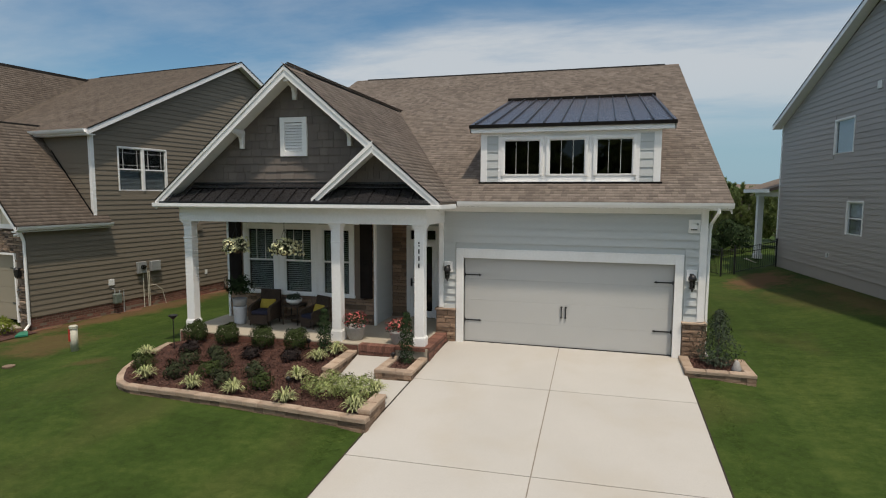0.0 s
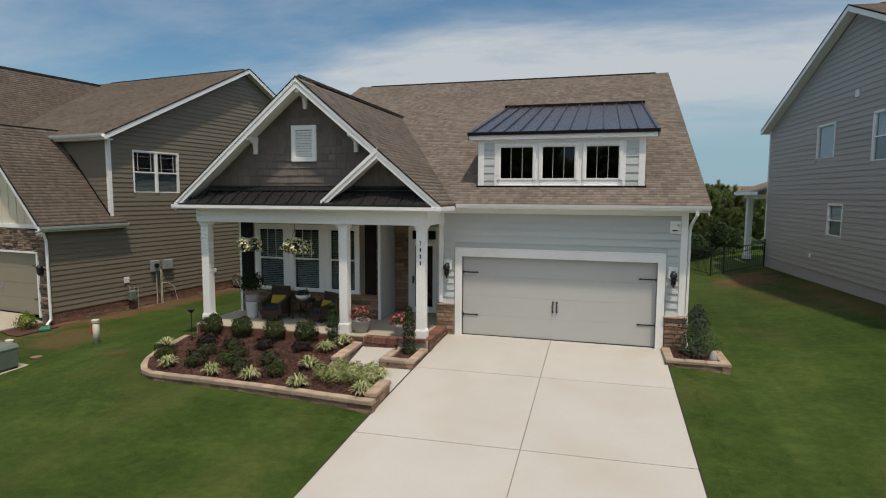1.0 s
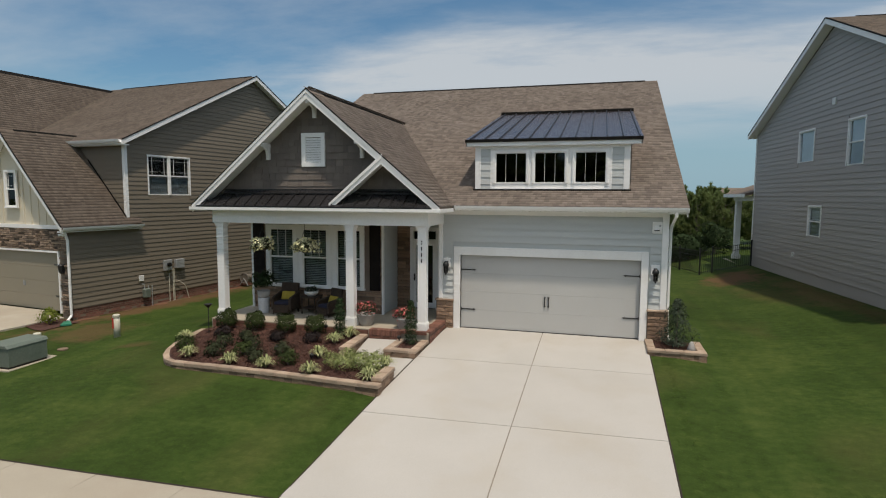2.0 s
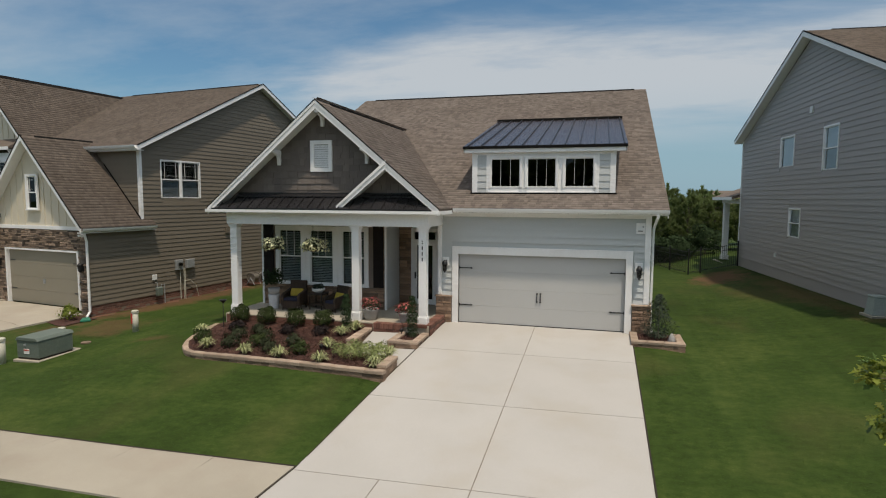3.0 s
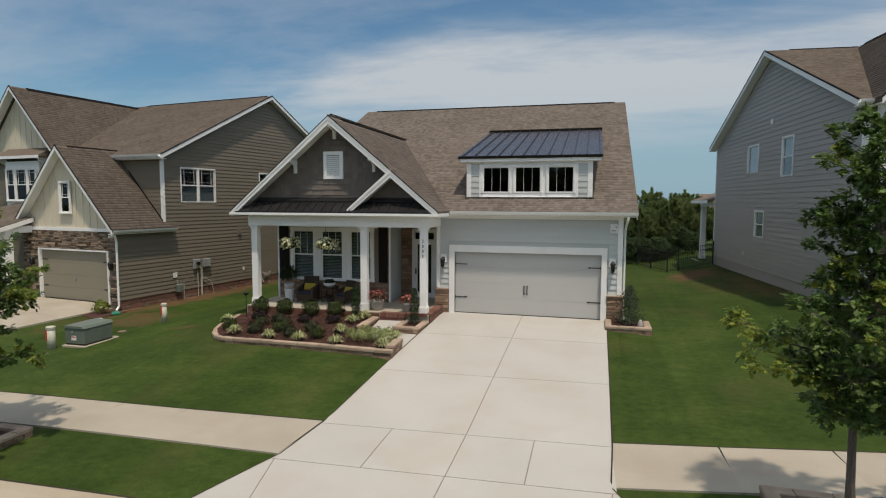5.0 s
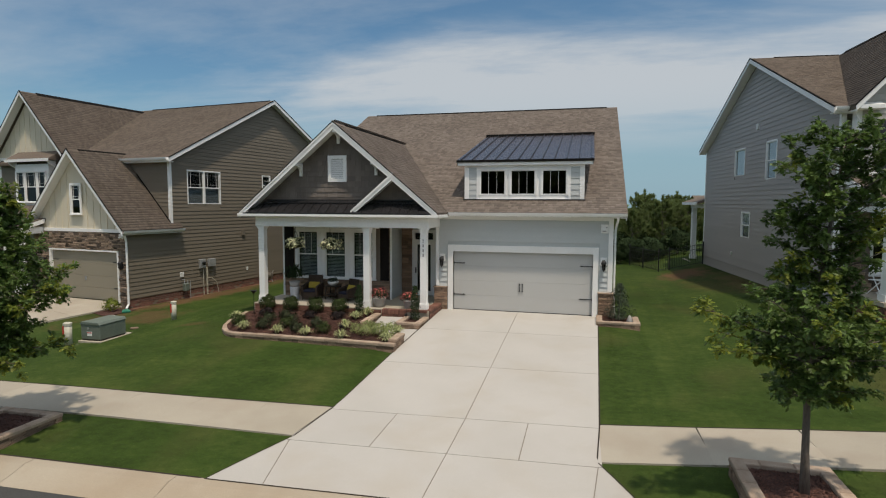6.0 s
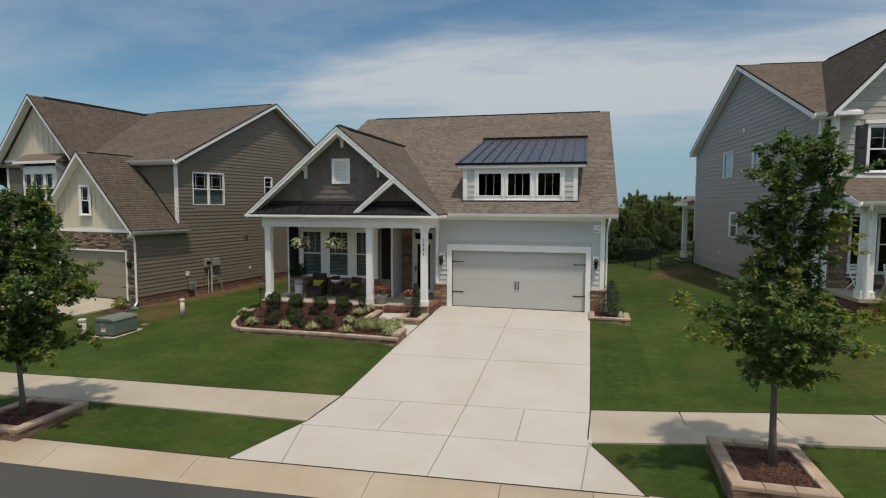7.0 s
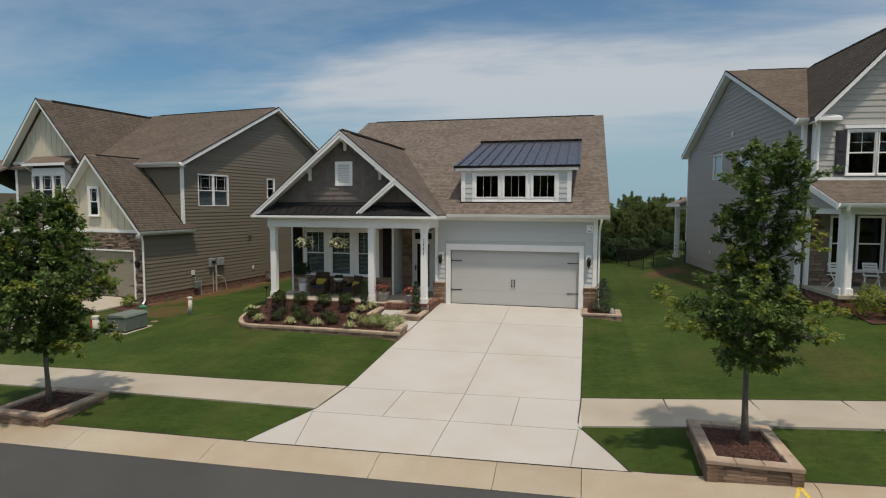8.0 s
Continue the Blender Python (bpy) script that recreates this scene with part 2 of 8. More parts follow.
M["joint"] = material("joint_sand", (0.19, 0.165, 0.135), (0.25, 0.22, 0.18), 3, 40, 0.95)
M["gap"] = material("dark_gap", (0.022, 0.016, 0.01), (0.034, 0.025, 0.016), 3, 40, 0.95)
M["shingle"] = material("asphalt_shingle", (0.165, 0.136, 0.115), (0.2, 0.167, 0.143), 0.7, 90, 0.9, 0.3, 200, island=0.23, fine_amt=0.25, spec=0.2)
M["shingle2"] = material("asphalt_shingle_grey", (0.132, 0.105, 0.084), (0.164, 0.132, 0.107), 0.7, 90, 0.9, 0.3, 200, island=0.18, fine_amt=0.25, spec=0.25)
M["deck"] = material("roof_deck", (0.11, 0.085, 0.065), (0.14, 0.11, 0.085), 1.0, 60, 0.9)
M["white"] = material("white_trim", (0.85, 0.845, 0.83), (0.88, 0.875, 0.86), 0.9, 20, 0.5, fine_amt=0.03, dirt=((0.66, 0.64, 0.6), 1.1, 0.3))
M["soffit"] = material("white_soffit", (0.8, 0.8, 0.78), (0.83, 0.83, 0.81), 0.9, 20, 0.6, fine_amt=0.03)
M["pale"] = material("pale_grey_siding", (0.5, 0.525, 0.52), (0.54, 0.56, 0.555), 0.6, 40, 0.6, 0.1, 60, obj=0.025, fine_amt=0.04, stretch=(0.3, 0.3, 3))
M["shake"] = material("taupe_shake", (0.135, 0.112, 0.096), (0.165, 0.138, 0.119), 1.0, 50, 0.75, 0.3, 70, obj=0.14, fine_amt=0.12, stretch=(3, 3, 0.4))
M["taupe"] = material("taupe_siding", (0.17, 0.143, 0.106), (0.19, 0.16, 0.12), 0.5, 40, 0.7, 0.1, 60, obj=0.04, fine_amt=0.05, stretch=(0.3, 0.3, 3))
M["grey"] = material("grey_siding", (0.372, 0.345, 0.33), (0.408, 0.379, 0.362), 0.5, 40, 0.7, 0.1, 60, obj=0.03, fine_amt=0.05, stretch=(0.3, 0.3, 3))
M["greige"] = material("light_greige_siding", (0.4, 0.39, 0.365), (0.44, 0.43, 0.405), 0.5, 40, 0.7, 0.1, 60, obj=0.03, fine_amt=0.05, stretch=(0.3, 0.3, 3))
M["cream"] = material("cream_board", (0.6, 0.545, 0.425), (0.65, 0.59, 0.47), 0.7, 40, 0.7, fine_amt=0.04, obj=0.03)
M["door"] = material("grey_garage_door", (0.475, 0.475, 0.46), (0.5, 0.5, 0.487), 0.5, 50, 0.5, 0.06, 120, fine_amt=0.03)
M["door2"] = material("khaki_garage_door", (0.25, 0.225, 0.17), (0.28, 0.25, 0.19), 0.5, 50, 0.55, 0.06, 120, fine_amt=0.04)
M["stone"] = material("ledge_stone", (0.27, 0.165, 0.105), (0.36, 0.245, 0.165), 1.6, 22, 0.85, 0.9, 25, obj=0.42, fine_amt=0.25, dirt=((0.16, 0.13, 0.11), 2.2, 0.6))
M["stone2"] = material("grey_brown_stone", (0.165, 0.112, 0.08), (0.3, 0.225, 0.165), 1.6, 22, 0.85, 0.9, 25, obj=0.85, fine_amt=0.3)
M["brickmortar"] = material("brick_mortar", (0.085, 0.055, 0.04), (0.12, 0.078, 0.058), 2, 40, 0.95, 0.5, 60)
M["matte"] = material("matte_black_vent", (0.01, 0.0095, 0.009), (0.016, 0.015, 0.014), 3, 60, 0.95, spec=0.05)
M["mortar"] = material("mortar", (0.2, 0.165, 0.13), (0.25, 0.2, 0.16), 2, 40, 0.95, 0.5, 60)
M["capstone"] = material("tan_capstone", (0.365, 0.268, 0.196), (0.45, 0.352, 0.268), 1.5, 25, 0.85, 0.6, 30, obj=0.16, fine_amt=0.15, dirt=((0.27, 0.18, 0.12), 2.0, 0.6))
M["block"] = material("brown_wall_block", (0.23, 0.145, 0.095), (0.33, 0.235, 0.165), 1.5, 25, 0.9, 0.9, 25, obj=0.4, fine_amt=0.2)
M["brick"] = material("red_brick", (0.135, 0.06, 0.043), (0.2, 0.092, 0.065), 2.5, 30, 0.85, 0.5, 50, obj=0.35, island=0.35, fine_amt=0.2)
M["blackmetal"] = material("black_metal", (0.01, 0.01, 0.011), (0.015, 0.015, 0.016), 3, 60, 0.45, fine_amt=0.1)
M["seam"] = material("dark_standing_seam", (0.046, 0.042, 0.05), (0.058, 0.053, 0.063), 1.2, 30, 0.26, metal=0.0, fine_amt=0.06, spec=0.7)
M["pent"] = material("charcoal_metal_roof", (0.016, 0.0155, 0.0165), (0.023, 0.022, 0.024), 1.2, 30, 0.3, fine_amt=0.08, spec=0.5)
M["shutter"] = material("black_brown_shutter", (0.012, 0.009, 0.008), (0.018, 0.014, 0.012), 2, 30, 0.7, spec=0.15)
M["shutter2"] = material("slate_shutter", (0.02, 0.021, 0.026), (0.03, 0.031, 0.036), 2, 30, 0.6)
# near-black colour that stands in for the darkness of unlit rooms
M["room"] = material("unlit_room_black", (0.008, 0.008, 0.008), (0.012, 0.012, 0.012), 1, 10, 0.9)
M["blind"] = material("window_blind", (0.6, 0.61, 0.6), (0.66, 0.67, 0.66), 1, 10, 0.6)
M["curtain"] = material("pale_curtain", (0.5, 0.52, 0.56), (0.6, 0.62, 0.66), 3, 20, 0.8)
M["glass"] = glass_material("window_glass", (0.72, 0.77, 0.77))
M["clearglass"] = glass_material("clear_window_glass", (0.9, 0.93, 0.95))
M["paleblind"] = material("pale_window_blind", (0.5, 0.53, 0.56), (0.56, 0.59, 0.62), 1, 10, 0.6)
M["greyblind"] = material("grey_window_blind", (0.2, 0.21, 0.235), (0.24, 0.25, 0.275), 1, 10, 0.6)
M["brick2"] = material("dark_brown_brick", (0.09, 0.042, 0.03), (0.19, 0.09, 0.064), 6.0, 30, 0.85, 0.5, 50, obj=0.6, island=0.6, fine_amt=0.25)
M["darkglass"] = glass_material("dark_glass", (0.07, 0.08, 0.09))
M["wicker"] = material("brown_wicker", (0.035, 0.021, 0.013), (0.06, 0.037, 0.022), 8, 70, 0.7, 0.9, 90, fine_amt=0.4)
M["navy"] = material("navy_cushion", (0.012, 0.014, 0.035), (0.02, 0.022, 0.05), 4, 60, 0.9, 0.3, 90)
M["yellow"] = material("mustard_pillow", (0.42, 0.31, 0.04), (0.5, 0.38, 0.06), 4, 60, 0.9, 0.3, 90)
M["pot"] = material("grey_pot", (0.3, 0.29, 0.28), (0.36, 0.35, 0.33), 3, 30, 0.7, 0.2, 40)
M["whitepot"] = material("pale_pot", (0.5, 0.52, 0.56), (0.58, 0.6, 0.63), 3, 30, 0.5)
M["bark"] = material("grey_bark", (0.12, 0.1, 0.08), (0.19, 0.162, 0.132), 6, 40, 0.95, 0.9, 40, stretch=(1, 1, 0.2), fine_amt=0.3)
M["oak"] = material("oak_leaf", (0.064, 0.114, 0.027), (0.122, 0.184, 0.044), 1.6, 10, 0.5, island=0.45, spec=0.4, sub=0.28)
M["oaktip"] = material("young_oak_leaf", (0.15, 0.2, 0.03), (0.24, 0.26, 0.05), 2.5, 10, 0.6, island=0.3, spec=0.3, sub=0.45)
M["box"] = material("boxwood_leaf", (0.03, 0.043, 0.013), (0.05, 0.068, 0.021), 3, 12, 0.8, island=0.4, spec=0.15)
M["plum"] = material("dark_plum_leaf", (0.022, 0.018, 0.018), (0.036, 0.027, 0.025), 3, 12, 0.8, island=0.4, spec=0.12)
M["green2"] = material("mid_green_leaf", (0.032, 0.039, 0.02), (0.05, 0.059, 0.03), 3, 12, 0.8, island=0.4, spec=0.12)
M["conifer"] = material("conifer_needle", (0.118, 0.155, 0.056), (0.19, 0.235, 0.088), 1.5, 12, 0.8, island=0.3, spec=0.2, sub=0.45)
M["arbor"] = material("slim_evergreen_leaf", (0.018, 0.033, 0.012), (0.03, 0.05, 0.02), 3, 12, 0.8, island=0.35, spec=0.12)
M["bluegreen"] = material("grey_green_leaf", (0.035, 0.047, 0.032), (0.058, 0.074, 0.05), 3, 12, 0.8, island=0.35, spec=0.12)
M["strap"] = material("variegated_blade", (0.2, 0.24, 0.085), (0.42, 0.42, 0.22), 5, 12, 0.6, island=0.45)
M["limeleaf"] = material("lime_variegated_leaf", (0.17, 0.22, 0.06), (0.33, 0.35, 0.14), 5, 12, 0.6, island=0.4)
M["petal_y"] = material("pale_yellow_petal", (0.66, 0.64, 0.34), (0.78, 0.76, 0.52), 5, 12, 0.7, island=0.2)
M["petal_r"] = material("coral_red_petal", (0.45, 0.05, 0.06), (0.6, 0.18, 0.16), 6, 12, 0.7, island=0.35)
M["utility"] = material("utility_green", (0.115, 0.145, 0.122), (0.145, 0.175, 0.148), 1.5, 20, 0.55, 0.05, 40, dirt=((0.12, 0.12, 0.1), 2, 0.3))
M["plastic"] = material("pale_plastic", (0.48, 0.47, 0.38), (0.55, 0.53, 0.44), 2, 20, 0.6, dirt=((0.35, 0.3, 0.2), 2, 0.4))
M["paleutil"] = material("pale_utility_green", (0.3, 0.34, 0.31), (0.35, 0.39, 0.36), 2, 25, 0.6, dirt=((0.25, 0.22, 0.17), 2, 0.4))
M["red"] = material("red_label", (0.42, 0.035, 0.025), (0.48, 0.05, 0.03), 5, 30, 0.6)
M["paper"] = material("white_label", (0.7, 0.7, 0.68), (0.75, 0.75, 0.73), 5, 30, 0.6)
M["steel"] = material("grey_steel_box", (0.3, 0.31, 0.31), (0.36, 0.37, 0.37), 2, 30, 0.5, metal=0.2)
M["greenplastic"] = material("green_plastic", (0.02, 0.17, 0.1), (0.03, 0.21, 0.13), 3, 30, 0.5)
M["yellowpaint"] = material("yellow_paint_mark", (0.6, 0.42, 0.03), (0.66, 0.48, 0.06), 6, 30, 0.8, dirt=((0.4, 0.33, 0.2), 12, 0.7))
M["lampglass"] = glass_material("lantern_glass", (0.4, 0.4, 0.38))
M["hose"] = material("hose_reel_grey", (0.13, 0.115, 0.095), (0.18, 0.16, 0.13), 3, 30, 0.6)


# ---- building helpers ----
class Geo:
    """Collects vertices and faces."""

    def __init__(self):
        self.v, self.f = [], []

    def add(self, verts, faces):
        k = len(self.v)
        self.v += [tuple(p) for p in verts]
        self.f += [tuple(i + k for i in q) for q in faces]
        return self

    def box(self, x0, x1, y0, y1, z0, z1):
        v = [(x, y, z) for z in (z0, z1) for y in (y0, y1) for x in (x0, x1)]
        return self.add(v, [(0, 2, 3, 1), (4, 5, 7, 6), (0, 1, 5, 4), (2, 6, 7, 3), (0, 4, 6, 2), (1, 3, 7, 5)])

    def prism(self, pts, axis, lo, hi):
        """Extrude a 2D outline (in the two other axes, in order) along an axis."""
        def at(p, t):
            return {"x": (t, p[0], p[1]), "y": (p[0], t, p[1]), "z": (p[0], p[1], t)}[axis]
        n = len(pts)
        v = [at(p, lo) for p in pts] + [at(p, hi) for p in pts]
        f = [tuple(range(n)), tuple(range(2 * n - 1, n - 1, -1))] + [(i, i + n, (i + 1) % n + n, (i + 1) % n) for i in range(n)]
        return self.add(v, f)

    def tube(self, pts, radii, n=8, cap=True):
        rings = []
        pts = [Vector(p) for p in pts]
        for i, p in enumerate(pts):
            d = (pts[min(i + 1, len(pts) - 1)] - pts[max(i - 1, 0)]).normalized()
            a = d.orthogonal().normalized() if abs(d.z) < 0.99 else Vector((1, 0, 0))
            if i and rings:
                a = (prev_a - d * prev_a.dot(d)).normalized()
            prev_a = a
            b = d.cross(a)
            r = float(radii[i]) if isinstance(radii, (list, tuple)) else float(radii)
            rings.append([p + r * (a * math.cos(2 * math.pi * k / n) + b * math.sin(2 * math.pi * k / n)) for k in range(n)])
        v = [q for ring in rings for q in ring]
        f = [(i * n + k, i * n + (k + 1) % n, (i + 1) * n + (k + 1) % n, (i + 1) * n + k) for i in range(len(rings) - 1) for k in range(n)]
        if cap:
            f += [tuple(range(n))[::-1], tuple(range((len(rings) - 1) * n, len(rings) * n))]
        return self.add(v, f)

    def lathe(self, profile, x=0.0, y=0.0, n=16):
        """Turn (radius, z) pairs about an upright axis."""
        v = [(x + r * math.cos(2 * math.pi * k / n), y + r * math.sin(2 * math.pi * k / n), z) for r, z in profile for k in range(n)]
        f = [(i * n + k, i * n + (k + 1) % n, (i + 1) * n + (k + 1) % n, (i + 1) * n + k) for i in range(len(profile) - 1) for k in range(n)]
        f += [tuple(range(n))[::-1], tuple(range((len(profile) - 1) * n, len(profile) * n))]
        return self.add(v, f)

    def mesh(self, name, bevel=0.0, smooth=False):
        me = bpy.data.meshes.new(name)
        me.from_pydata(self.v, [], self.f)
        bm = bmesh.new()
        bm.from_mesh(me)
        bmesh.ops.recalc_face_normals(bm, faces=bm.faces)
        if bevel:
            bmesh.ops.bevel(bm, geom=bm.edges[:], offset=bevel, segments=1, affect="EDGES", clamp_overlap=True)
        bm.to_mesh(me)
        bm.free()
        if smooth:
            me.polygons.foreach_set("use_smooth", [True] * len(me.polygons))
        return me


def part(name, geo, mat, parent=None, label="", kind="", bevel=0.0, smooth=False):
    me = geo if isinstance(geo, bpy.types.Mesh) else geo.mesh(name, bevel, smooth)
    if not me.materials:
        me.materials.append(M[mat])
    ob = new(name, me)
    if parent:
        ob.parent = parent
    return tagged(ob, label=label, kind=kind)


def thing(name, label, category, at=None, group="", kind=""):
    ob = new(name)
    ob.empty_display_size = 0.2
    if at is not None:
        ob.matrix_basis = at if isinstance(at, Matrix) else Matrix.Translation(at)
    return tagged(ob, label=label, category=category, group=group, kind=kind)


def B(*a):
    return Geo().box(*a)


def raw_mesh(name, verts, quads, mat):
    """A mesh from numpy arrays of places and of faces with equally many corners."""
    me = bpy.data.meshes.new(name)
    verts, quads = np.asarray(verts, np.float32), np.asarray(quads, np.int32)
    me.vertices.add(len(verts))
    me.vertices.foreach_set("co", verts.ravel())
    k = quads.shape[1]
    me.loops.add(quads.size)
    me.loops.foreach_set("vertex_index", quads.ravel())
    me.polygons.add(len(quads))
    me.polygons.foreach_set("loop_start", np.arange(len(quads), dtype=np.int32) * k)
    me.update(calc_edges=True)
    me.materials.append(M[mat])
    return me


# ---- ground heights ----
def _along(y, x):
    far = np.interp(x, (-40, -14.2, -10.2, -6.6, -3.1, 2.55, 4.28, 6.07, 8.53, 14, 40), (-1.3, -0.89, -0.8, -0.745, -0.66, -0.51, -0.386, -0.243, -0.064, 0.25, 1.0))
    near = np.interp(x, (-40, -12.2, -7.8, -5.5, -3.2, 2.5, 4.4, 6, 7.8, 14, 40), (-1.3, -0.86, -0.75, -0.72, -0.7, -0.56, -0.38, -0.22, -0.09, 0.23, 0.98))
    kerb = np.interp(x, (-40, -9.9, -3.7, 0, 3.3, 7, 14, 40), (-1.35, -0.92, -0.775, -0.66, -0.557, -0.35, 0.02, 0.85))
    house = np.interp(x, (-40, -26, -18.2, -16.8, -13.4, -9.6, -3, 3, 4.2, 6.5, 9, 12, 40), (-0.8, -0.5, -0.5, -0.74, -0.66, -0.16, -0.02, -0.03, -0.15, 0.0, 0.42, 0.62, 0.9))
    rear = np.interp(x, (-40, -17, -12, -9, 4, 6.3, 8.8, 14, 40), (-0.8, -0.75, -0.6, -0.25, -0.15, -0.05, 0.36, 0.5, 0.7))
    return house, rear, far, near, kerb


def ground(x, y):
    x, y = np.asarray(x, float), np.asarray(y, float)
    house, rear, far, near, kerb = _along(y, x)
    t = np.clip((y + 0.3) / 14.3, 0, 1)
    z = house * (1 - t) + rear * t
    t = np.clip((y + 8.62) / 8.32, 0, 1)
    z = np.where(y < -0.3, far * (1 - t) + house * t, z)
    t = np.clip((y + 10.2) / 1.58, 0, 1)
    z = np.where(y < -8.62, near * (1 - t) + far * t, z)
    t = np.clip((y + 12.0) / 1.8, 0, 1)
    z = np.where(y < -10.2, kerb * (1 - t) + near * t, z)
    t = np.clip((-12.0 - y) / 0.5, 0, 1)
    back = np.clip((-20.5 - y) / 0.6, 0, 1)
    z = np.where(y < -12.0, kerb - 0.15 * t + 0.15 * back, z)
    z = z + 0.04 * np.exp(-((x + 6.8) ** 2 / 10 + (y + 4.7) ** 2 / 4.5))
    z = z + 0.06 * np.exp(-((x + 3.8) ** 2 / 2.2 + (y + 5.15) ** 2 / 0.9)) * np.clip((-3.0 - x) / 0.4, 0, 1)
    # beyond the plots the land falls gently away
    out = np.clip((np.hypot(x, y - 5) - 45) / 300, 0, 1)
    return z - 6.0 * out - 10.0 * np.clip((np.hypot(x, y) - 300) / 2000, 0, 1)


def gz(x, y):
    return float(ground(x, y))


def sheet(corner, nu, nv, off, thick=0.0):
    """A Geo laid over the ground: corner(u, v) gives x, y for u, v in 0..1."""
    g = Geo()
    P = [corner(i / nu, j / nv) for j in range(nv + 1) for i in range(nu + 1)]
    v = [(x, y, gz(x, y) + off) for x, y in P]
    f = [(j * (nu + 1) + i, j * (nu + 1) + i + 1, (j + 1) * (nu + 1) + i + 1, (j + 1) * (nu + 1) + i) for j in range(nv) for i in range(nu)]
    if thick:
        n = len(v)
        v += [(x, y, z - thick) for x, y, z in v]
        ring = [i for i in range(nu + 1)] + [j * (nu + 1) + nu for j in range(1, nv + 1)] + [nv * (nu + 1) + i for i in range(nu - 1, -1, -1)] + [j * (nu + 1) for j in range(nv - 1, 0, -1)]
        f += [(ring[k], ring[k] + n, ring[(k + 1) % len(ring)] + n, ring[(k + 1) % len(ring)]) for k in range(len(ring))]
    return g.add(v, f)


def quad_corner(p00, p10, p11, p01):
    def c(u, v):
        return tuple((1 - v) * ((1 - u) * p00[i] + u * p10[i]) + v * ((1 - u) * p01[i] + u * p11[i]) for i in (0, 1))
    return c


# ---- cladding helpers ----
def lap_boards(parent, mat, wall, z0, z1, spans, step=0.18, name="siding_board", proud=0.018):
    """Lap siding on wall = (x, y, angle): boards run along the angle, face to the right of it. spans(zlo, zhi) gives (a0, a1, b0, b1):
    start and end along the wall at the board's foot, and at its head."""
    ox, oy, ang = wall
    ux, uy = math.cos(radians(ang)), math.sin(radians(ang))
    nx, ny = uy, -ux
    z = z0
    while z < z1 - 0.02:
        top = min(z + step, z1)
        for a0, a1, b0, b1 in spans(z, top):
            if max(a1 - a0, b1 - b0) < 0.03:
                continue
            g = Geo()
            P = [(a0, proud, z), (a1, proud, z), (b1, 0.004, top + 0.01), (b0, 0.004, top + 0.01), (a0, 0, z), (a1, 0, z), (b1, 0, top + 0.01), (b0, 0, top + 0.01)]
            g.add([(ox + ux * u + nx * d, oy + uy * u + ny * d, h) for u, d, h in P], [(0, 1, 2, 3), (4, 5, 1, 0), (3, 2, 6, 7), (0, 3, 7, 4), (1, 5, 6, 2)])
            part(name, g, mat, parent)
        z = top


def holed(lo, hi, holes):
    """Cut a run lo..hi by holes (u0, u1, z0, z1) for boards between two heights."""
    def spans(za, zb):
        runs = [(lo, hi)]
        for u0, u1, h0, h1 in holes:
            if zb > h0 + 0.03 and za < h1 - 0.03:
                runs = [r for a, b in runs for r in ((a, min(b, u0)), (max(a, u1), b)) if r[1] - r[0] > 0.02]
        return [(a, b, a, b) for a, b in runs]
    return spans


def gabled(lo, hi, eave, apex_u, apex_z, holes=()):
    """As holed(), under a gable: full width up to the eave's height, then narrowing to the apex."""
    def edge(z):
        if z <= eave:
            return lo, hi
        t = min(1.0, (z - eave) / (apex_z - eave))
        return lo + (apex_u - lo) * t, hi + (apex_u - hi) * t

    def spans(za, zb):
        (a0, a1), (b0, b1) = edge(za), edge(zb)
        out = []
        for s, e, _, _ in holed(a0, a1, holes)(za, zb):
            out.append((s, e, b0 if s == a0 else s, b1 if e == a1 else e))
        return out
    return spans


def shingles(name, parent, origin, u, v, rows, spans, mat="shingle", step=0.14, width=0.145, seed=1):
    """Overlapping shingle tabs on a slope: u along the eave, v up the slope, spans(d) the (start, end) at d metres up."""
    rng = np.random.default_rng(seed)
    o, u, v = np.array(origin, float), np.array(u, float), np.array(v, float)
    n = np.cross(u, v)
    n /= np.linalg.norm(n)
    if n[2] < 0:
        n = -n
    A, Bq, lift, hi = [], [], [], []
    for r in range(rows):
        d = r * step
        for s, e in spans(d + step / 2):
            if e - s < 0.05:
                continue
            cuts = [s]
            c = s - rng.random() * width
            while c < e:
                c += width * rng.uniform(0.6, 1.35)
                if s + 0.04 < c < e - 0.04:
                    cuts.append(c)
            cuts.append(e)
            for a, b in zip(cuts[:-1], cuts[1:]):
                A.append((a + 0.002, d))
                Bq.append((b - 0.002, d + step + 0.03))
                lift.append(rng.uniform(0.007, 0.015))
    A, Bq, lift = np.array(A), np.array(Bq), np.array(lift)[:, None]

    def at(a, d, h):
        return o + a[:, None] * u + d[:, None] * v + h * n
    z = np.zeros_like(lift)
    V = np.stack([at(A[:, 0], A[:, 1], lift), at(Bq[:, 0], A[:, 1], lift), at(Bq[:, 0], Bq[:, 1], z + 0.001), at(A[:, 0], Bq[:, 1], z + 0.001), at(A[:, 0], A[:, 1], z), at(Bq[:, 0], A[:, 1], z)], 1)
    k = len(V)
    base = np.arange(k)[:, None] * 6
    Q = np.concatenate([base + np.array([[0, 1, 2, 3]]), base + np.array([[4, 5, 1, 0]])])
    ob = part(name, raw_mesh(name, V.reshape(-1, 3), Q, mat), mat, parent, kind="stuff")
    return ob


STONE_MESHES = []


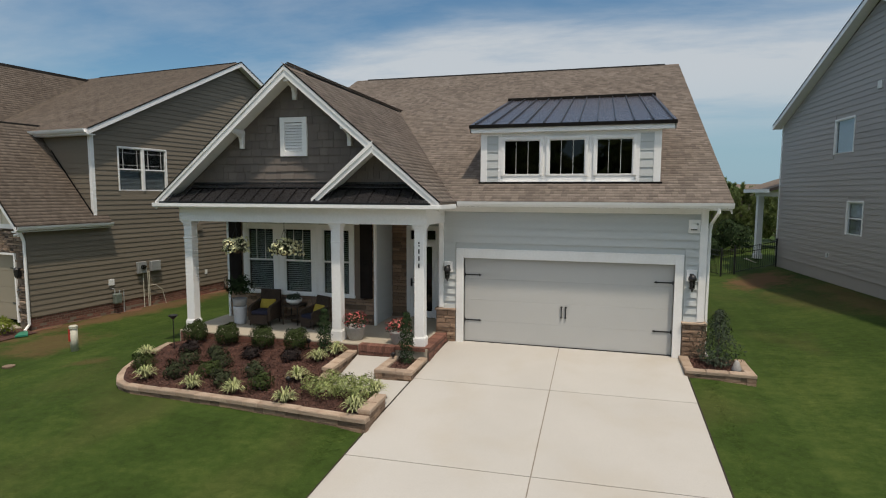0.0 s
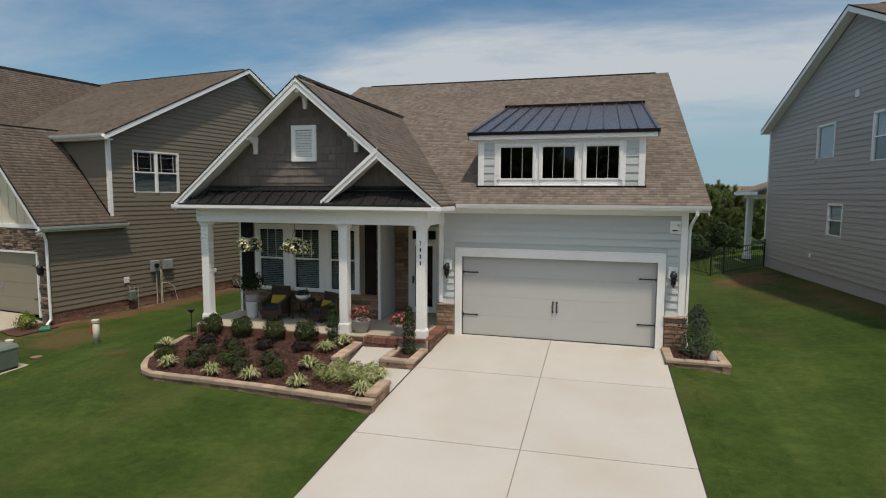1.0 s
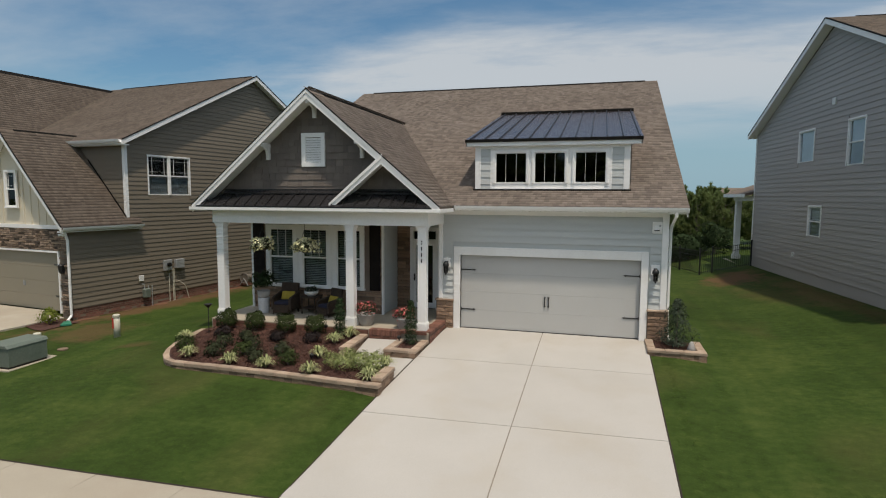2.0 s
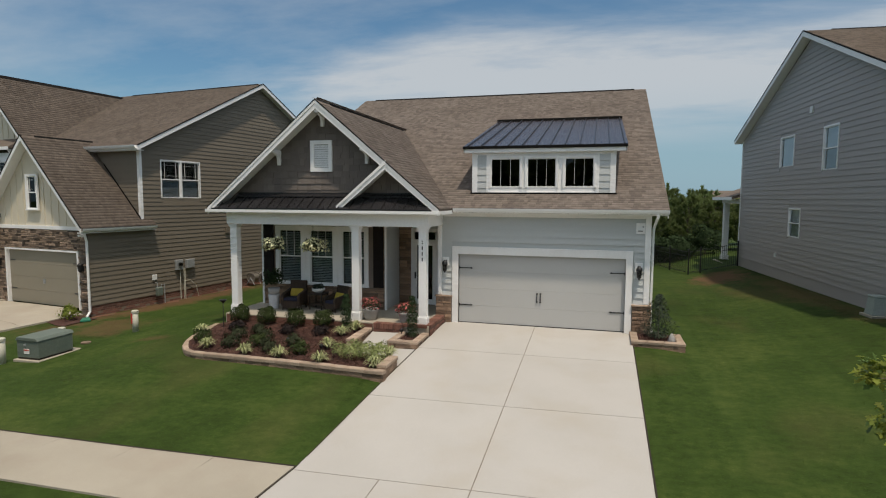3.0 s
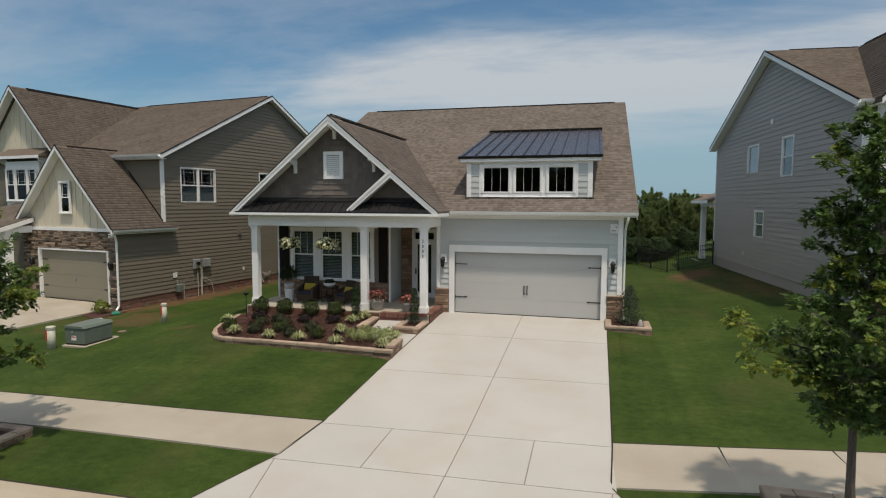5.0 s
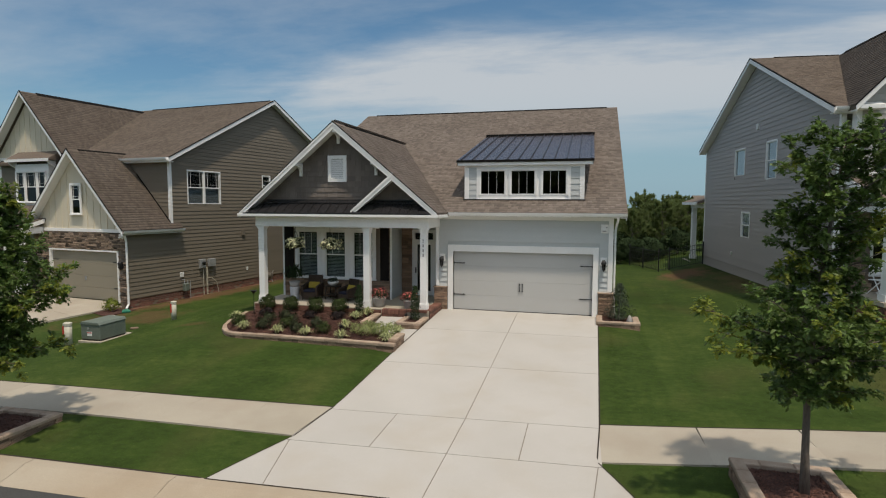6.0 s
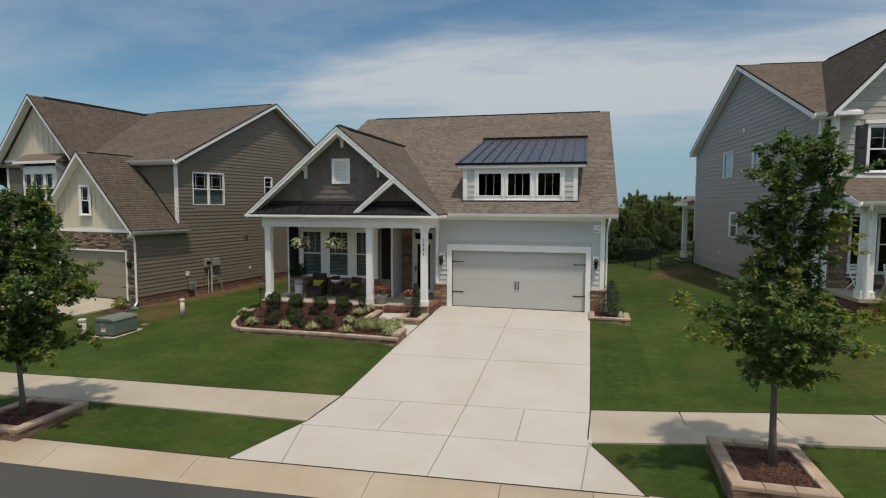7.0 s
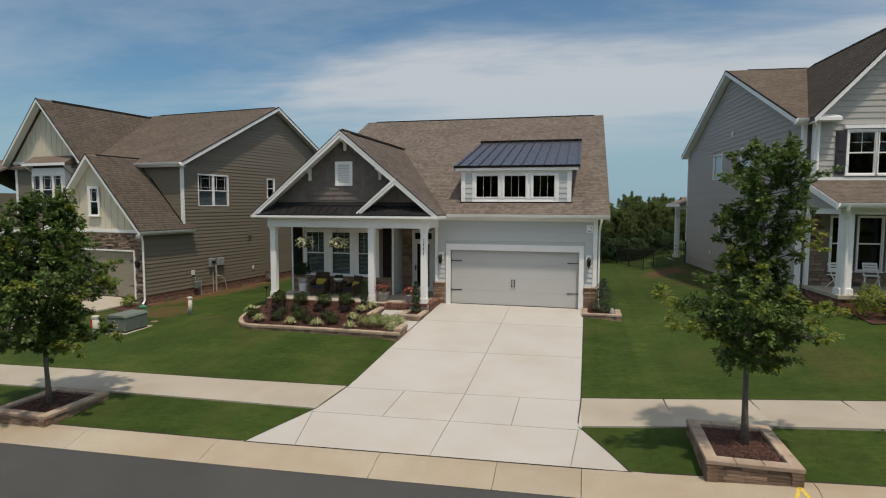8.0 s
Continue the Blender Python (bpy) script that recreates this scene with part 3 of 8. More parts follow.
def stone_mesh(i):
    """A unit block, its front face to -y, with a rough, rounded face."""
    while len(STONE_MESHES) <= i:
        rng = random.Random(40 + len(STONE_MESHES))
        g = Geo()
        j = lambda s: rng.uniform(-s, s)
        v = [(0, 0, 0), (1, 0, 0), (1, 0, 1), (0, 0, 1)]
        a = 0.05
        f = [(a + j(0.03), -0.8 + j(0.2), a * 1.6 + j(0.04)), (1 - a + j(0.03), -0.8 + j(0.2), a * 1.6 + j(0.04)), (1 - a + j(0.03), -0.8 + j(0.2), 1 - a * 1.6 + j(0.04)), (a + j(0.03), -0.8 + j(0.2), 1 - a * 1.6 + j(0.04))]
        c = [(0.5 + j(0.2), -1.0, 0.5 + j(0.2))]
        g.add(v + f + c, [(4, 5, 8), (5, 6, 8), (6, 7, 8), (7, 4, 8), (0, 1, 5, 4), (1, 2, 6, 5), (2, 3, 7, 6), (3, 0, 4, 7)])
        STONE_MESHES.append(g.mesh("stone"))
    return STONE_MESHES[i]


def stone_field(parent, mat, x0, y0, ang, length, z0, z1, rows=(0.06, 0.13), runs=(0.14, 0.42), depth=0.035, seed=1, name="stone", holes=()):
    """Ledge stones in uneven courses on an upright face that runs along ang from (x0, y0) and faces to the right of it."""
    rng = random.Random(seed)
    meshes = []
    for i in range(6):
        key = name + "_" + mat + str(i)
        me = bpy.data.meshes.get(key) or stone_mesh(i).copy()
        me.name = key
        if not me.materials:
            me.materials.append(M[mat])
        meshes.append(me)
    z = z0
    ux, uy = math.cos(radians(ang)), math.sin(radians(ang))
    while z < z1 - 0.01:
        h = min(rng.uniform(*rows), z1 - z)
        if z1 - z - h < 0.03:
            h = z1 - z
        a = 0.0
        while a < length - 0.005:
            w = min(rng.uniform(*runs), length - a)
            if length - a - w < 0.06:
                w = length - a
            ok = not any(a + w > u0 + 0.02 and a < u1 - 0.02 and z + h > h0 + 0.02 and z < h1 - 0.02 for u0, u1, h0, h1 in holes)
            if ok:
                ob = new(name, meshes[rng.randrange(6)])
                ob.parent = parent
                ob.matrix_basis = Matrix.Translation((x0 + ux * (a + 0.004), y0 + uy * (a + 0.004), z + 0.004)) @ Matrix.Rotation(radians(ang), 4, "Z") @ Matrix.Diagonal((w - 0.008, depth * rng.uniform(0.6, 1.25), h - 0.008, 1))
            a += w
        z += h


def leaf_mesh(name, centres, normals, size, mat, seed, aspect=0.5, droop=0.0, spread=1.0):
    """One small folded leaf at each centre, turned roughly to its normal."""
    rng = np.random.default_rng(seed)
    c = np.asarray(centres, float)
    n = np.asarray(normals, float) + rng.normal(0, 0.45 * spread, c.shape)
    n /= np.linalg.norm(n, axis=1, keepdims=True) + 1e-9
    t = np.cross(n, rng.normal(0, 1, c.shape))
    t /= np.linalg.norm(t, axis=1, keepdims=True) + 1e-9
    t[:, 2] -= droop
    b = np.cross(n, t)
    s = (size * rng.uniform(0.6, 1.3, len(c)))[:, None]
    w = s * aspect
    V = np.stack([c - t * s * 0.5, c + b * w * 0.5 + n * s * 0.08, c + t * s * 0.5, c - b * w * 0.5 + n * s * 0.08], 1)
    Q = np.arange(len(c) * 4).reshape(-1, 4)
    return raw_mesh(name, V.reshape(-1, 3), Q, mat)


# ---- walls with openings ----
def holed_wall(axis, lo, hi, z0, z1, t0, t1, holes):
    """A wall along x or y from lo to hi, t0..t1 thick, with rectangular openings (a0, a1, z0, z1)."""
    g = Geo()
    us = sorted({lo, hi, *[v for h in holes for v in h[:2]]})
    zs = sorted({z0, z1, *[v for h in holes for v in h[2:]]})
    for a, b in zip(us[:-1], us[1:]):
        for c, d in zip(zs[:-1], zs[1:]):
            if not any(h[0] <= (a + b) / 2 <= h[1] and h[2] <= (c + d) / 2 <= h[3] for h in holes):
                if axis == "x":
                    g.box(a, b, t0, t1, c, d)
                else:
                    g.box(t0, t1, a, b, c, d)
    return g


# ---- windows ----
def window(parent, wall, u0, u1, z0, z1, casing=0.09, sill=True, proud=0.0, kind="hung", behind="blind", depth=0.10, pane="glass", bars=(2, 0), casing_mat="white", label="", curtain_span=(0.0, 1.0), prairie=False):
    """A window on wall = (x, y, angle), facing right of the angle, in an opening u0..u1, z0..z1."""
    ox, oy, ang = wall
    m = Matrix.Translation((ox, oy, 0)) @ Matrix.Rotation(radians(ang), 4, "Z")
    win = new("window")
    win.parent, win.matrix_basis = parent, m @ Matrix.Translation((u0, -proud, z0))
    tagged(win, label=label)
    w, h = u1 - u0, z1 - z0
    part("casing", B(-casing, 0, -0.035, 0.03, -0.02, h + casing), casing_mat, win, bevel=0.004)
    part("casing", B(w, w + casing, -0.035, 0.03, -0.02, h + casing), casing_mat, win, bevel=0.004)
    part("casing", B(0, w, -0.033, 0.03, h, h + casing), casing_mat, win, bevel=0.004)
    if sill:
        part("sill", B(-casing - 0.02, w + casing + 0.02, -0.06, 0.03, -0.075, -0.02), casing_mat, win, bevel=0.004)
    fr = 0.028 if kind == "hung" else 0.022
    g = Geo().box(0, fr, 0.0, 0.06, -0.02, h).box(w - fr, w, 0.0, 0.06, -0.02, h).box(fr, w - fr, 0.0, 0.06, h - fr, h).box(fr, w - fr, 0.0, 0.06, -0.02, fr)
    if kind == "hung":
        g.box(fr, w - fr, 0.0, 0.05, h * 0.5 - 0.02, h * 0.5 + 0.025)
    part("sash", g, casing_mat, win)
    lo = h * 0.5 if kind == "hung" else fr
    bar_w = 0.0035
    for k in range(bars[0]):
        x = w * ((0.2, 0.8)[k] if prairie else (k + 1) / (bars[0] + 1))
        part("muntin", B(x - bar_w, x + bar_w, 0.008, 0.03, lo, h - fr), casing_mat, win)
    for k in range(bars[1]):
        z = lo + (h - lo) * ((0.2, 0.78)[k] if prairie else (k + 1) / (bars[1] + 1))
        part("muntin", B(fr, w - fr, 0.01, 0.028, z - bar_w, z + bar_w), casing_mat, win)
    p = part("pane", B(fr, w - fr, 0.03, 0.036, fr, h - fr), pane, win)
    p.visible_shadow = False
    blind_mat = "paleblind" if pane == "clearglass" else "greyblind" if behind == "half_blind" else "blind"
    if behind == "blind":
        n = int((h - 0.1) / 0.055)
        for k in range(n):
            z = 0.06 + k * 0.055
            g = Geo().add([(0.05, 0.075, z - 0.012), (w - 0.05, 0.075, z - 0.012), (w - 0.05, 0.115, z + 0.016), (0.05, 0.115, z + 0.016), (0.05, 0.075, z - 0.010), (w - 0.05, 0.075, z - 0.010), (w - 0.05, 0.115, z + 0.018), (0.05, 0.115, z + 0.018)], [(0, 1, 2, 3), (7, 6, 5, 4), (0, 4, 5, 1), (3, 2, 6, 7)])
            part("slat", g, "blind", win)
    elif behind in ("closed_blind", "half_blind", "upper_blind"):
        for k in range(int((h * (1.0 if behind == "closed_blind" else 0.5) - 0.06) / 0.05)):
            z = 0.04 + k * 0.05 + (h * 0.5 if behind == "upper_blind" else 0.0)
            if behind == "upper_blind":
                part("slat", Geo().prism([(0.08, z - h * 0.5 - 0.004), (0.084, z - h * 0.5 - 0.004), (0.096, z - h * 0.5 + 0.05), (0.092, z - h * 0.5 + 0.05)], "x", 0.04, w - 0.04), "greyblind", win)
            part("slat", Geo().prism([(0.08, z - 0.004), (0.084, z - 0.004), (0.096, z + 0.05), (0.092, z + 0.05)], "x", 0.04, w - 0.04), blind_mat, win)
    elif behind == "curtain":
        g = Geo()
        a, b = curtain_span
        nfold = 10
        pts = [(0.04 + (w - 0.08) * (a + (b - a) * i / nfold), 0.09 + 0.02 * (i % 2)) for i in range(nfold + 1)]
        v = [(x, y, z) for z in (0.05, h - 0.05) for x, y in pts]
        g.add(v, [(i, i + 1, i + nfold + 2, i + nfold + 1) for i in range(nfold)])
        part("curtain", g, "curtain", win)
    # black box right behind the pane, painted as an unlit interior
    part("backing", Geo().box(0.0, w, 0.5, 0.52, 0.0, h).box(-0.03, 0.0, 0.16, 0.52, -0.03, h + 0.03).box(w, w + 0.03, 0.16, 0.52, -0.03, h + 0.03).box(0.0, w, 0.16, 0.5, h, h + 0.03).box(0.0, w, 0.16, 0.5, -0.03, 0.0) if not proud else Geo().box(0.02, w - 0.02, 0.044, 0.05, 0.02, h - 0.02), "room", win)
    return win


# ---- ground, road, pavements ----
def axis_steps(inner0, inner1, step, reach):
    a = list(np.arange(inner0, inner1 + 1e-6, step))
    k, d = 1.0, step
    lo, hi = [inner0], [inner1]
    while hi[-1] < reach:
        d *= 1.35
        hi.append(hi[-1] + d)
        lo.append(lo[-1] - d)
    return np.array(sorted(lo[1:]) + a + hi[1:])


gx, gy = axis_steps(-26, 16, 0.4, 2500), axis_steps(-24, 26, 0.4, 2500)
GX, GY = np.meshgrid(gx, gy)
GZ = ground(GX, GY)
nxs, nys = len(gx), len(gy)
idx = np.arange(nxs * nys).reshape(nys, nxs)
Q = np.stack([idx[:-1, :-1], idx[:-1, 1:], idx[1:, 1:], idx[1:, :-1]], -1).reshape(-1, 4)
land = new("ground", raw_mesh("ground", np.stack([GX, GY, GZ], -1).reshape(-1, 3), Q, "lawn"))
tagged(land, "mown green lawn sloping gently down to the street", "lawn", kind="structure")

# grass standing in the plots that the camera passes
rng = np.random.default_rng(5)


def grassy(x, y):
    drive = (x > -3.2) & (x < 2.7) & (y < 0.6)
    flare = (y < -10.2) & (x > -3.3 - (-10.2 - y) * 0.34) & (x < 2.6 + (-10.2 - y) * 0.46)
    walkway = (y < -8.6) & (y > -10.24)
    bed = (x > -9.75) & (x < -2.8) & (y > -5.0)
    pr = (x > 4.4) & (x < 6.0) & (y < -10.3) & (y > -12.5)
    pl = (x < -8.3) & (x > -9.95) & (y < -10.5)
    sp = (x > 2.5) & (x < 4.0) & (y > -1.25)
    return ~(drive | flare | walkway | bed | pr | pl | sp)


K = 700000
bx, by = rng.uniform(-15.8, 10.5, K), rng.uniform(-11.95, 13, K)
keep = rng.random(K) < np.clip(1.0 - (by + 3) / 17, 0.15, 1)
bx, by = bx[keep], by[keep]
ok = grassy(bx, by)
bx, by = bx[ok], by[ok]
bz = ground(bx, by)
ang = rng.uniform(0, 2 * math.pi, len(bx))
hgt = rng.uniform(0.003, 0.009, len(bx))
wid = rng.uniform(0.006, 0.012, len(bx))
lean = rng.normal(0, 0.04, (len(bx), 2))
V = np.stack([np.stack([bx - np.cos(ang) * wid, by - np.sin(ang) * wid, bz - 0.005], 1), np.stack([bx + np.cos(ang) * wid, by + np.sin(ang) * wid, bz - 0.005], 1), np.stack([bx + lean[:, 0], by + lean[:, 1], bz + hgt], 1)], 1)
blades = new("grass", raw_mesh("grass", V.reshape(-1, 3), np.arange(len(bx) * 3).reshape(-1, 3), "blade"))
tagged(blades, "short green grass blades of the mown lawn", "grass", kind="stuff")


def slab(parent, name, c00, c10, c11, c01, mat, off=0.03, thick=0.12, nu=4, nv=4, inset=0.006):
    cx = sum(p[0] for p in (c00, c10, c11, c01)) / 4
    cy = sum(p[1] for p in (c00, c10, c11, c01)) / 4

    def pull(p):
        return (p[0] + inset * (1 if cx > p[0] else -1), p[1] + inset * (1 if cy > p[1] else -1))
    return part(name, sheet(quad_corner(*[pull(p) for p in (c00, c10, c11, c01)]), nu, nv, off, thick), mat, parent)


# road and kerb
tagged(part("road", sheet(quad_corner((-200, -20.4), (200, -20.4), (200, -12.72), (-200, -12.72)), 400, 6, 0.03), "asphalt"), "dark grey asphalt street rising along the plots", "road", kind="structure")
kerb = thing("kerb", "tan concrete rolled kerb along the street", "kerb", kind="structure")
edges = [-4.36 - 3.05 * i for i in range(12, 0, -1)] + [-4.36, -0.99, 1.16, 2.58] + [6.05 + 3.05 * i for i in range(13)]
for x0, x1 in zip(edges[:-1], edges[1:]):
    g = Geo()
    xs = np.linspace(x0 + 0.005, x1 - 0.005, 4)
    prof = ((-12.0, 0.03, 12.0), (-12.22, 0.025, 12.0), (-12.48, -0.06, 12.0), (-12.74, -0.115, 12.0))
    v = [(x, y, gz(x, -12.0) + dz) for x in xs for y, dz, _ in prof]
    v += [(x, y, gz(x, -12.0) - 0.3) for x in xs for y, dz, _ in prof]
    f = [(i * 4 + j, (i + 1) * 4 + j, (i + 1) * 4 + j + 1, i * 4 + j + 1) for i in range(3) for j in range(3)]
    n = 16
    f += [(j, j + 1, j + 1 + n, j + n) for j in range(3)] + [(12 + j, 12 + j + n, 12 + j + 1 + n, 12 + j + 1) for j in range(3)]
    part("kerb_stone", g.add(v, f), "kerb", kerb)
part("kerb_bed", sheet(quad_corner((-40, -12.74), (45, -12.74), (45, -11.99), (-40, -11.99)), 60, 2, -0.02), "gap", kerb)

# sidewalk panels
walkway = thing("sidewalk", "tan concrete sidewalk with tooled joints between lawns", "sidewalk", kind="structure")
for x in np.arange(-30, -3.3, 1.69):
    slab(walkway, "slab", (x - 0.05, -10.2), (min(x + 1.69, -3.2) - 0.02, -10.2), (min(x + 1.69, -3.1), -8.68), (x, -8.68), "walk")
for a, b in ((2.56, 4.33), (4.33, 6.04), (6.04, 7.75), (7.75, 9.46), (9.46, 11.17), (11.17, 12.9), (12.9, 14.6), (14.6, 16.3)):
    slab(walkway, "slab", (a, -10.2), (b + 0.04, -10.2), (b - 0.02, -8.62), (a, -8.62), "walk")
part("joint_bed", sheet(quad_corner((-30, -10.19), (-3.2, -10.19), (-3.1, -8.69), (-30, -8.69)), 40, 3, 0.012), "gap", walkway)
part("joint_bed", sheet(quad_corner((2.54, -10.19), (16.3, -10.19), (16.3, -8.63), (2.54, -8.63)), 30, 3, 0.012), "gap", walkway)

# driveway panels
driveway = thing("driveway", "pale concrete driveway in large jointed panels", "driveway", kind="structure")
ys = [0.12, -2.6, -5.75, -8.8, -10.4, -12.02]
lx = lambda y: float(np.interp(-y, (0, 2.8, 4.8, 8.6, 10.2, 12.02), (-2.82, -2.91, -2.98, -3.05, -3.17, -3.82)))
rx = lambda y: float(np.interp(-y, (0, 8.6, 10.2, 12.02), (2.64, 2.57, 2.5, 3.36)))
CJ = -0.08
for y1, y0 in zip(ys[:-1], ys[1:]):
    if y1 == -8.8:
        cols = [lx(y1), -1.55, CJ, 1.2, rx(y1)], [lx(y0), -1.55, CJ, 1.2, rx(y0)]
    elif y1 == -10.4:
        cols = [lx(y1), -3.17, CJ, 2.52, rx(y1)], [lx(y0), -2.75, CJ, 2.4, rx(y0)]
    else:
        cols = [lx(y1), CJ, rx(y1)], [lx(y0), CJ, rx(y0)]
    for k in range(len(cols[0]) - 1):
        slab(driveway, "slab", (cols[1][k], y0), (cols[1][k + 1], y0), (cols[0][k + 1], y1), (cols[0][k], y1), "drive", off=0.035, inset=0.009)
part("joint_bed", sheet(lambda u, v: ((lx(-12 * v) + 0.02) * (1 - u) + (rx(-12 * v) - 0.02) * u, -12 * v), 10, 24, 0.026), "joint", driveway)
# strips laid over the lawn edges: soil line and overhang shadow in one dark colour
part("edge_gap", sheet(lambda u, v: (lx(-12 * v) - 0.016 + 0.026 * u, -12 * v), 1, 40, 0.039), "gap", driveway)
part("edge_gap", sheet(lambda u, v: (rx(-12 * v) - 0.008 + 0.026 * u, -12 * v), 1, 40, 0.039), "gap", driveway)
part("edge_gap", sheet(quad_corner((-30, -8.695), (-3.05, -8.695), (-3.05, -8.655), (-30, -8.655)), 60, 1, 0.034), "gap", walkway)
part("edge_gap", sheet(quad_corner((2.56, -8.632), (16, -8.632), (16, -8.595), (2.56, -8.595)), 40, 1, 0.034), "gap", walkway)
for x0, x1 in ((-40, -3.9), (3.42, 45)):
    part("edge_gap", sheet(quad_corner((x0, -12.018), (x1, -12.018), (x1, -11.985), (x0, -11.985)), 80, 1, 0.036), "gap", kerb)

part("edge_gap", sheet(quad_corner((-3.84, -12.032), (3.4, -12.032), (3.4, -12.008), (-3.84, -12.008)), 30, 1, 0.042), "gap", kerb)

# ---- the main house ----
EAVE_Z, SLOPE, EAVE_Y, RIDGE_Y = 3.52, 0.483, -0.42, 10.2
RX, LX = 3.47, -9.73
RIDGE_Z = EAVE_Z + SLOPE * (RIDGE_Y - EAVE_Y)
FLOOR = 0.2
main_y = lambda z: EAVE_Y + (z - EAVE_Z) / SLOPE
house = thing("house", "single-storey house with pale grey siding, gabled porch and brown shingle roof", "house")

# walls
wall = part("wall", B(-3.05, -2.44, 0.0, 0.16, -0.1, 3.4), "pale", house, "pale grey lap-sided garage front")
part("wall", B(2.44, 3.05, 0.0, 0.16, -0.1, 3.4), "pale", house)
part("wall", B(-2.44, 2.44, 0.0, 0.16, 2.13, 3.4), "pale", house)
part("wall", B(2.9, 3.05, 0.16, 20.6, -0.3, 3.6), "pale", house)
part("wall", B(-9.36, -9.21, 0.4, 20.6, -0.3, 3.6), "taupe", house)
part("wall", B(-9.21, 2.9, 20.45, 20.6, -0.3, 3.6), "pale", house)
part("wall", B(-3.05, -2.9, 0.16, 1.5, -0.1, 3.4), "pale", house)
for s, x0 in ((1, 2.9), (-1, -9.36)):
    part("gable_end_wall", Geo().prism([(EAVE_Y + 0.45, 3.6), (20.6, 3.6), (RIDGE_Y, RIDGE_Z - 0.3)], "x", x0, x0 + 0.15), "pale", house)
# garage interior walls so that light does not leak
part("ceiling", B(-9.21, 2.9, 0.4, 20.45, 3.4, 3.5), "soffit", house)

# garage front siding, cut by the door
lap_boards(wall, "pale", (-3.05, 0.0, 0), 0.84, 3.3, holed(0.02, 6.1, [(0.4, 5.7, 0, 2.38)]), step=0.185, proud=0.036)
part("corner_board", B(2.93, 3.085, -0.05, 0.12, 0.86, 3.36), "white", house, bevel=0.004)
part("corner_board", B(-3.08, -2.96, -0.05, 0.16, 0.86, 3.36), "white", house, bevel=0.004)
part("frieze_board", B(-2.96, 2.93, -0.048, 0.0, 3.27, 3.4), "white", house, bevel=0.004)

# garage door with its trim
for x0, x1 in ((-2.63, -2.44), (2.44, 2.62)):
    part("door_trim", B(x0, x1, -0.055, 0.1, 0.0, 2.36), "white", house, bevel=0.005)
part("door_trim", B(-2.44, 2.44, -0.055, 0.1, 2.13, 2.36), "white", house, bevel=0.005)
gdoor = new("garage_door")
gdoor.parent = house
tagged(gdoor, "closed light grey two-car garage door with black strap hinges")
for k in range(4):
    z0, z1 = 0.02 + k * 0.5275, 0.02 + (k + 1) * 0.5275 - 0.0015
    g = Geo().box(-2.44, 2.44, 0.085, 0.12, z0, z1)
    part("door_section", g, "door", gdoor, bevel=0.0025)
part("threshold", B(-2.44, 2.44, 0.06, 0.13, 0.0, 0.025), "blackmetal", gdoor)


def strap_hinge(x, z, s):
    g = Geo().box(min(x, x + s * 0.36), max(x, x + s * 0.36), 0.066, 0.078, z - 0.014, z + 0.014)
    g.prism([(x + s * 0.36, z - 0.03), (x + s * 0.43, z), (x + s * 0.36, z + 0.03)], "y", 0.066, 0.078)
    g.box(min(x, x + s * 0.02), max(x, x + s * 0.02), 0.06, 0.08, z - 0.04, z + 0.04)
    part("strap_hinge", g, "blackmetal", gdoor, "black strap hinge")


for z in (0.56, 1.7):
    strap_hinge(-2.43, z, 1)
    strap_hinge(2.43, z, -1)
for x in (-0.05, 0.05):
    g = Geo().box(x - 0.012, x + 0.012, 0.04, 0.06, 0.74, 1.0)
    for z in (0.73, 0.98):
        g.box(x - 0.022, x + 0.022, 0.055, 0.08, z, z + 0.035)
    part("pull_handle", g, "blackmetal", gdoor, "black pull handle")

# stone base beside the garage door
for x0, x1, sd in ((-3.14, -2.645, 3), (2.635, 3.12, 4)):
    base = part("stone_base", B(x0, x1, -0.06, 0.12, -0.1, 0.8), "mortar", house, "brown ledge stone base with a pale cap")
    stone_field(base, "stone", x0, -0.06, 0, x1 - x0, 0.0, 0.8, seed=sd)
    part("cap", B(x0 - 0.025, x1 + 0.025, -0.13, 0.12, 0.8, 0.845), "capstone", base, bevel=0.006)
    if x1 > 3:
        stone_field(base, "stone", x1, -0.06, 90, 0.5, 0.0, 0.8, seed=sd + 5)


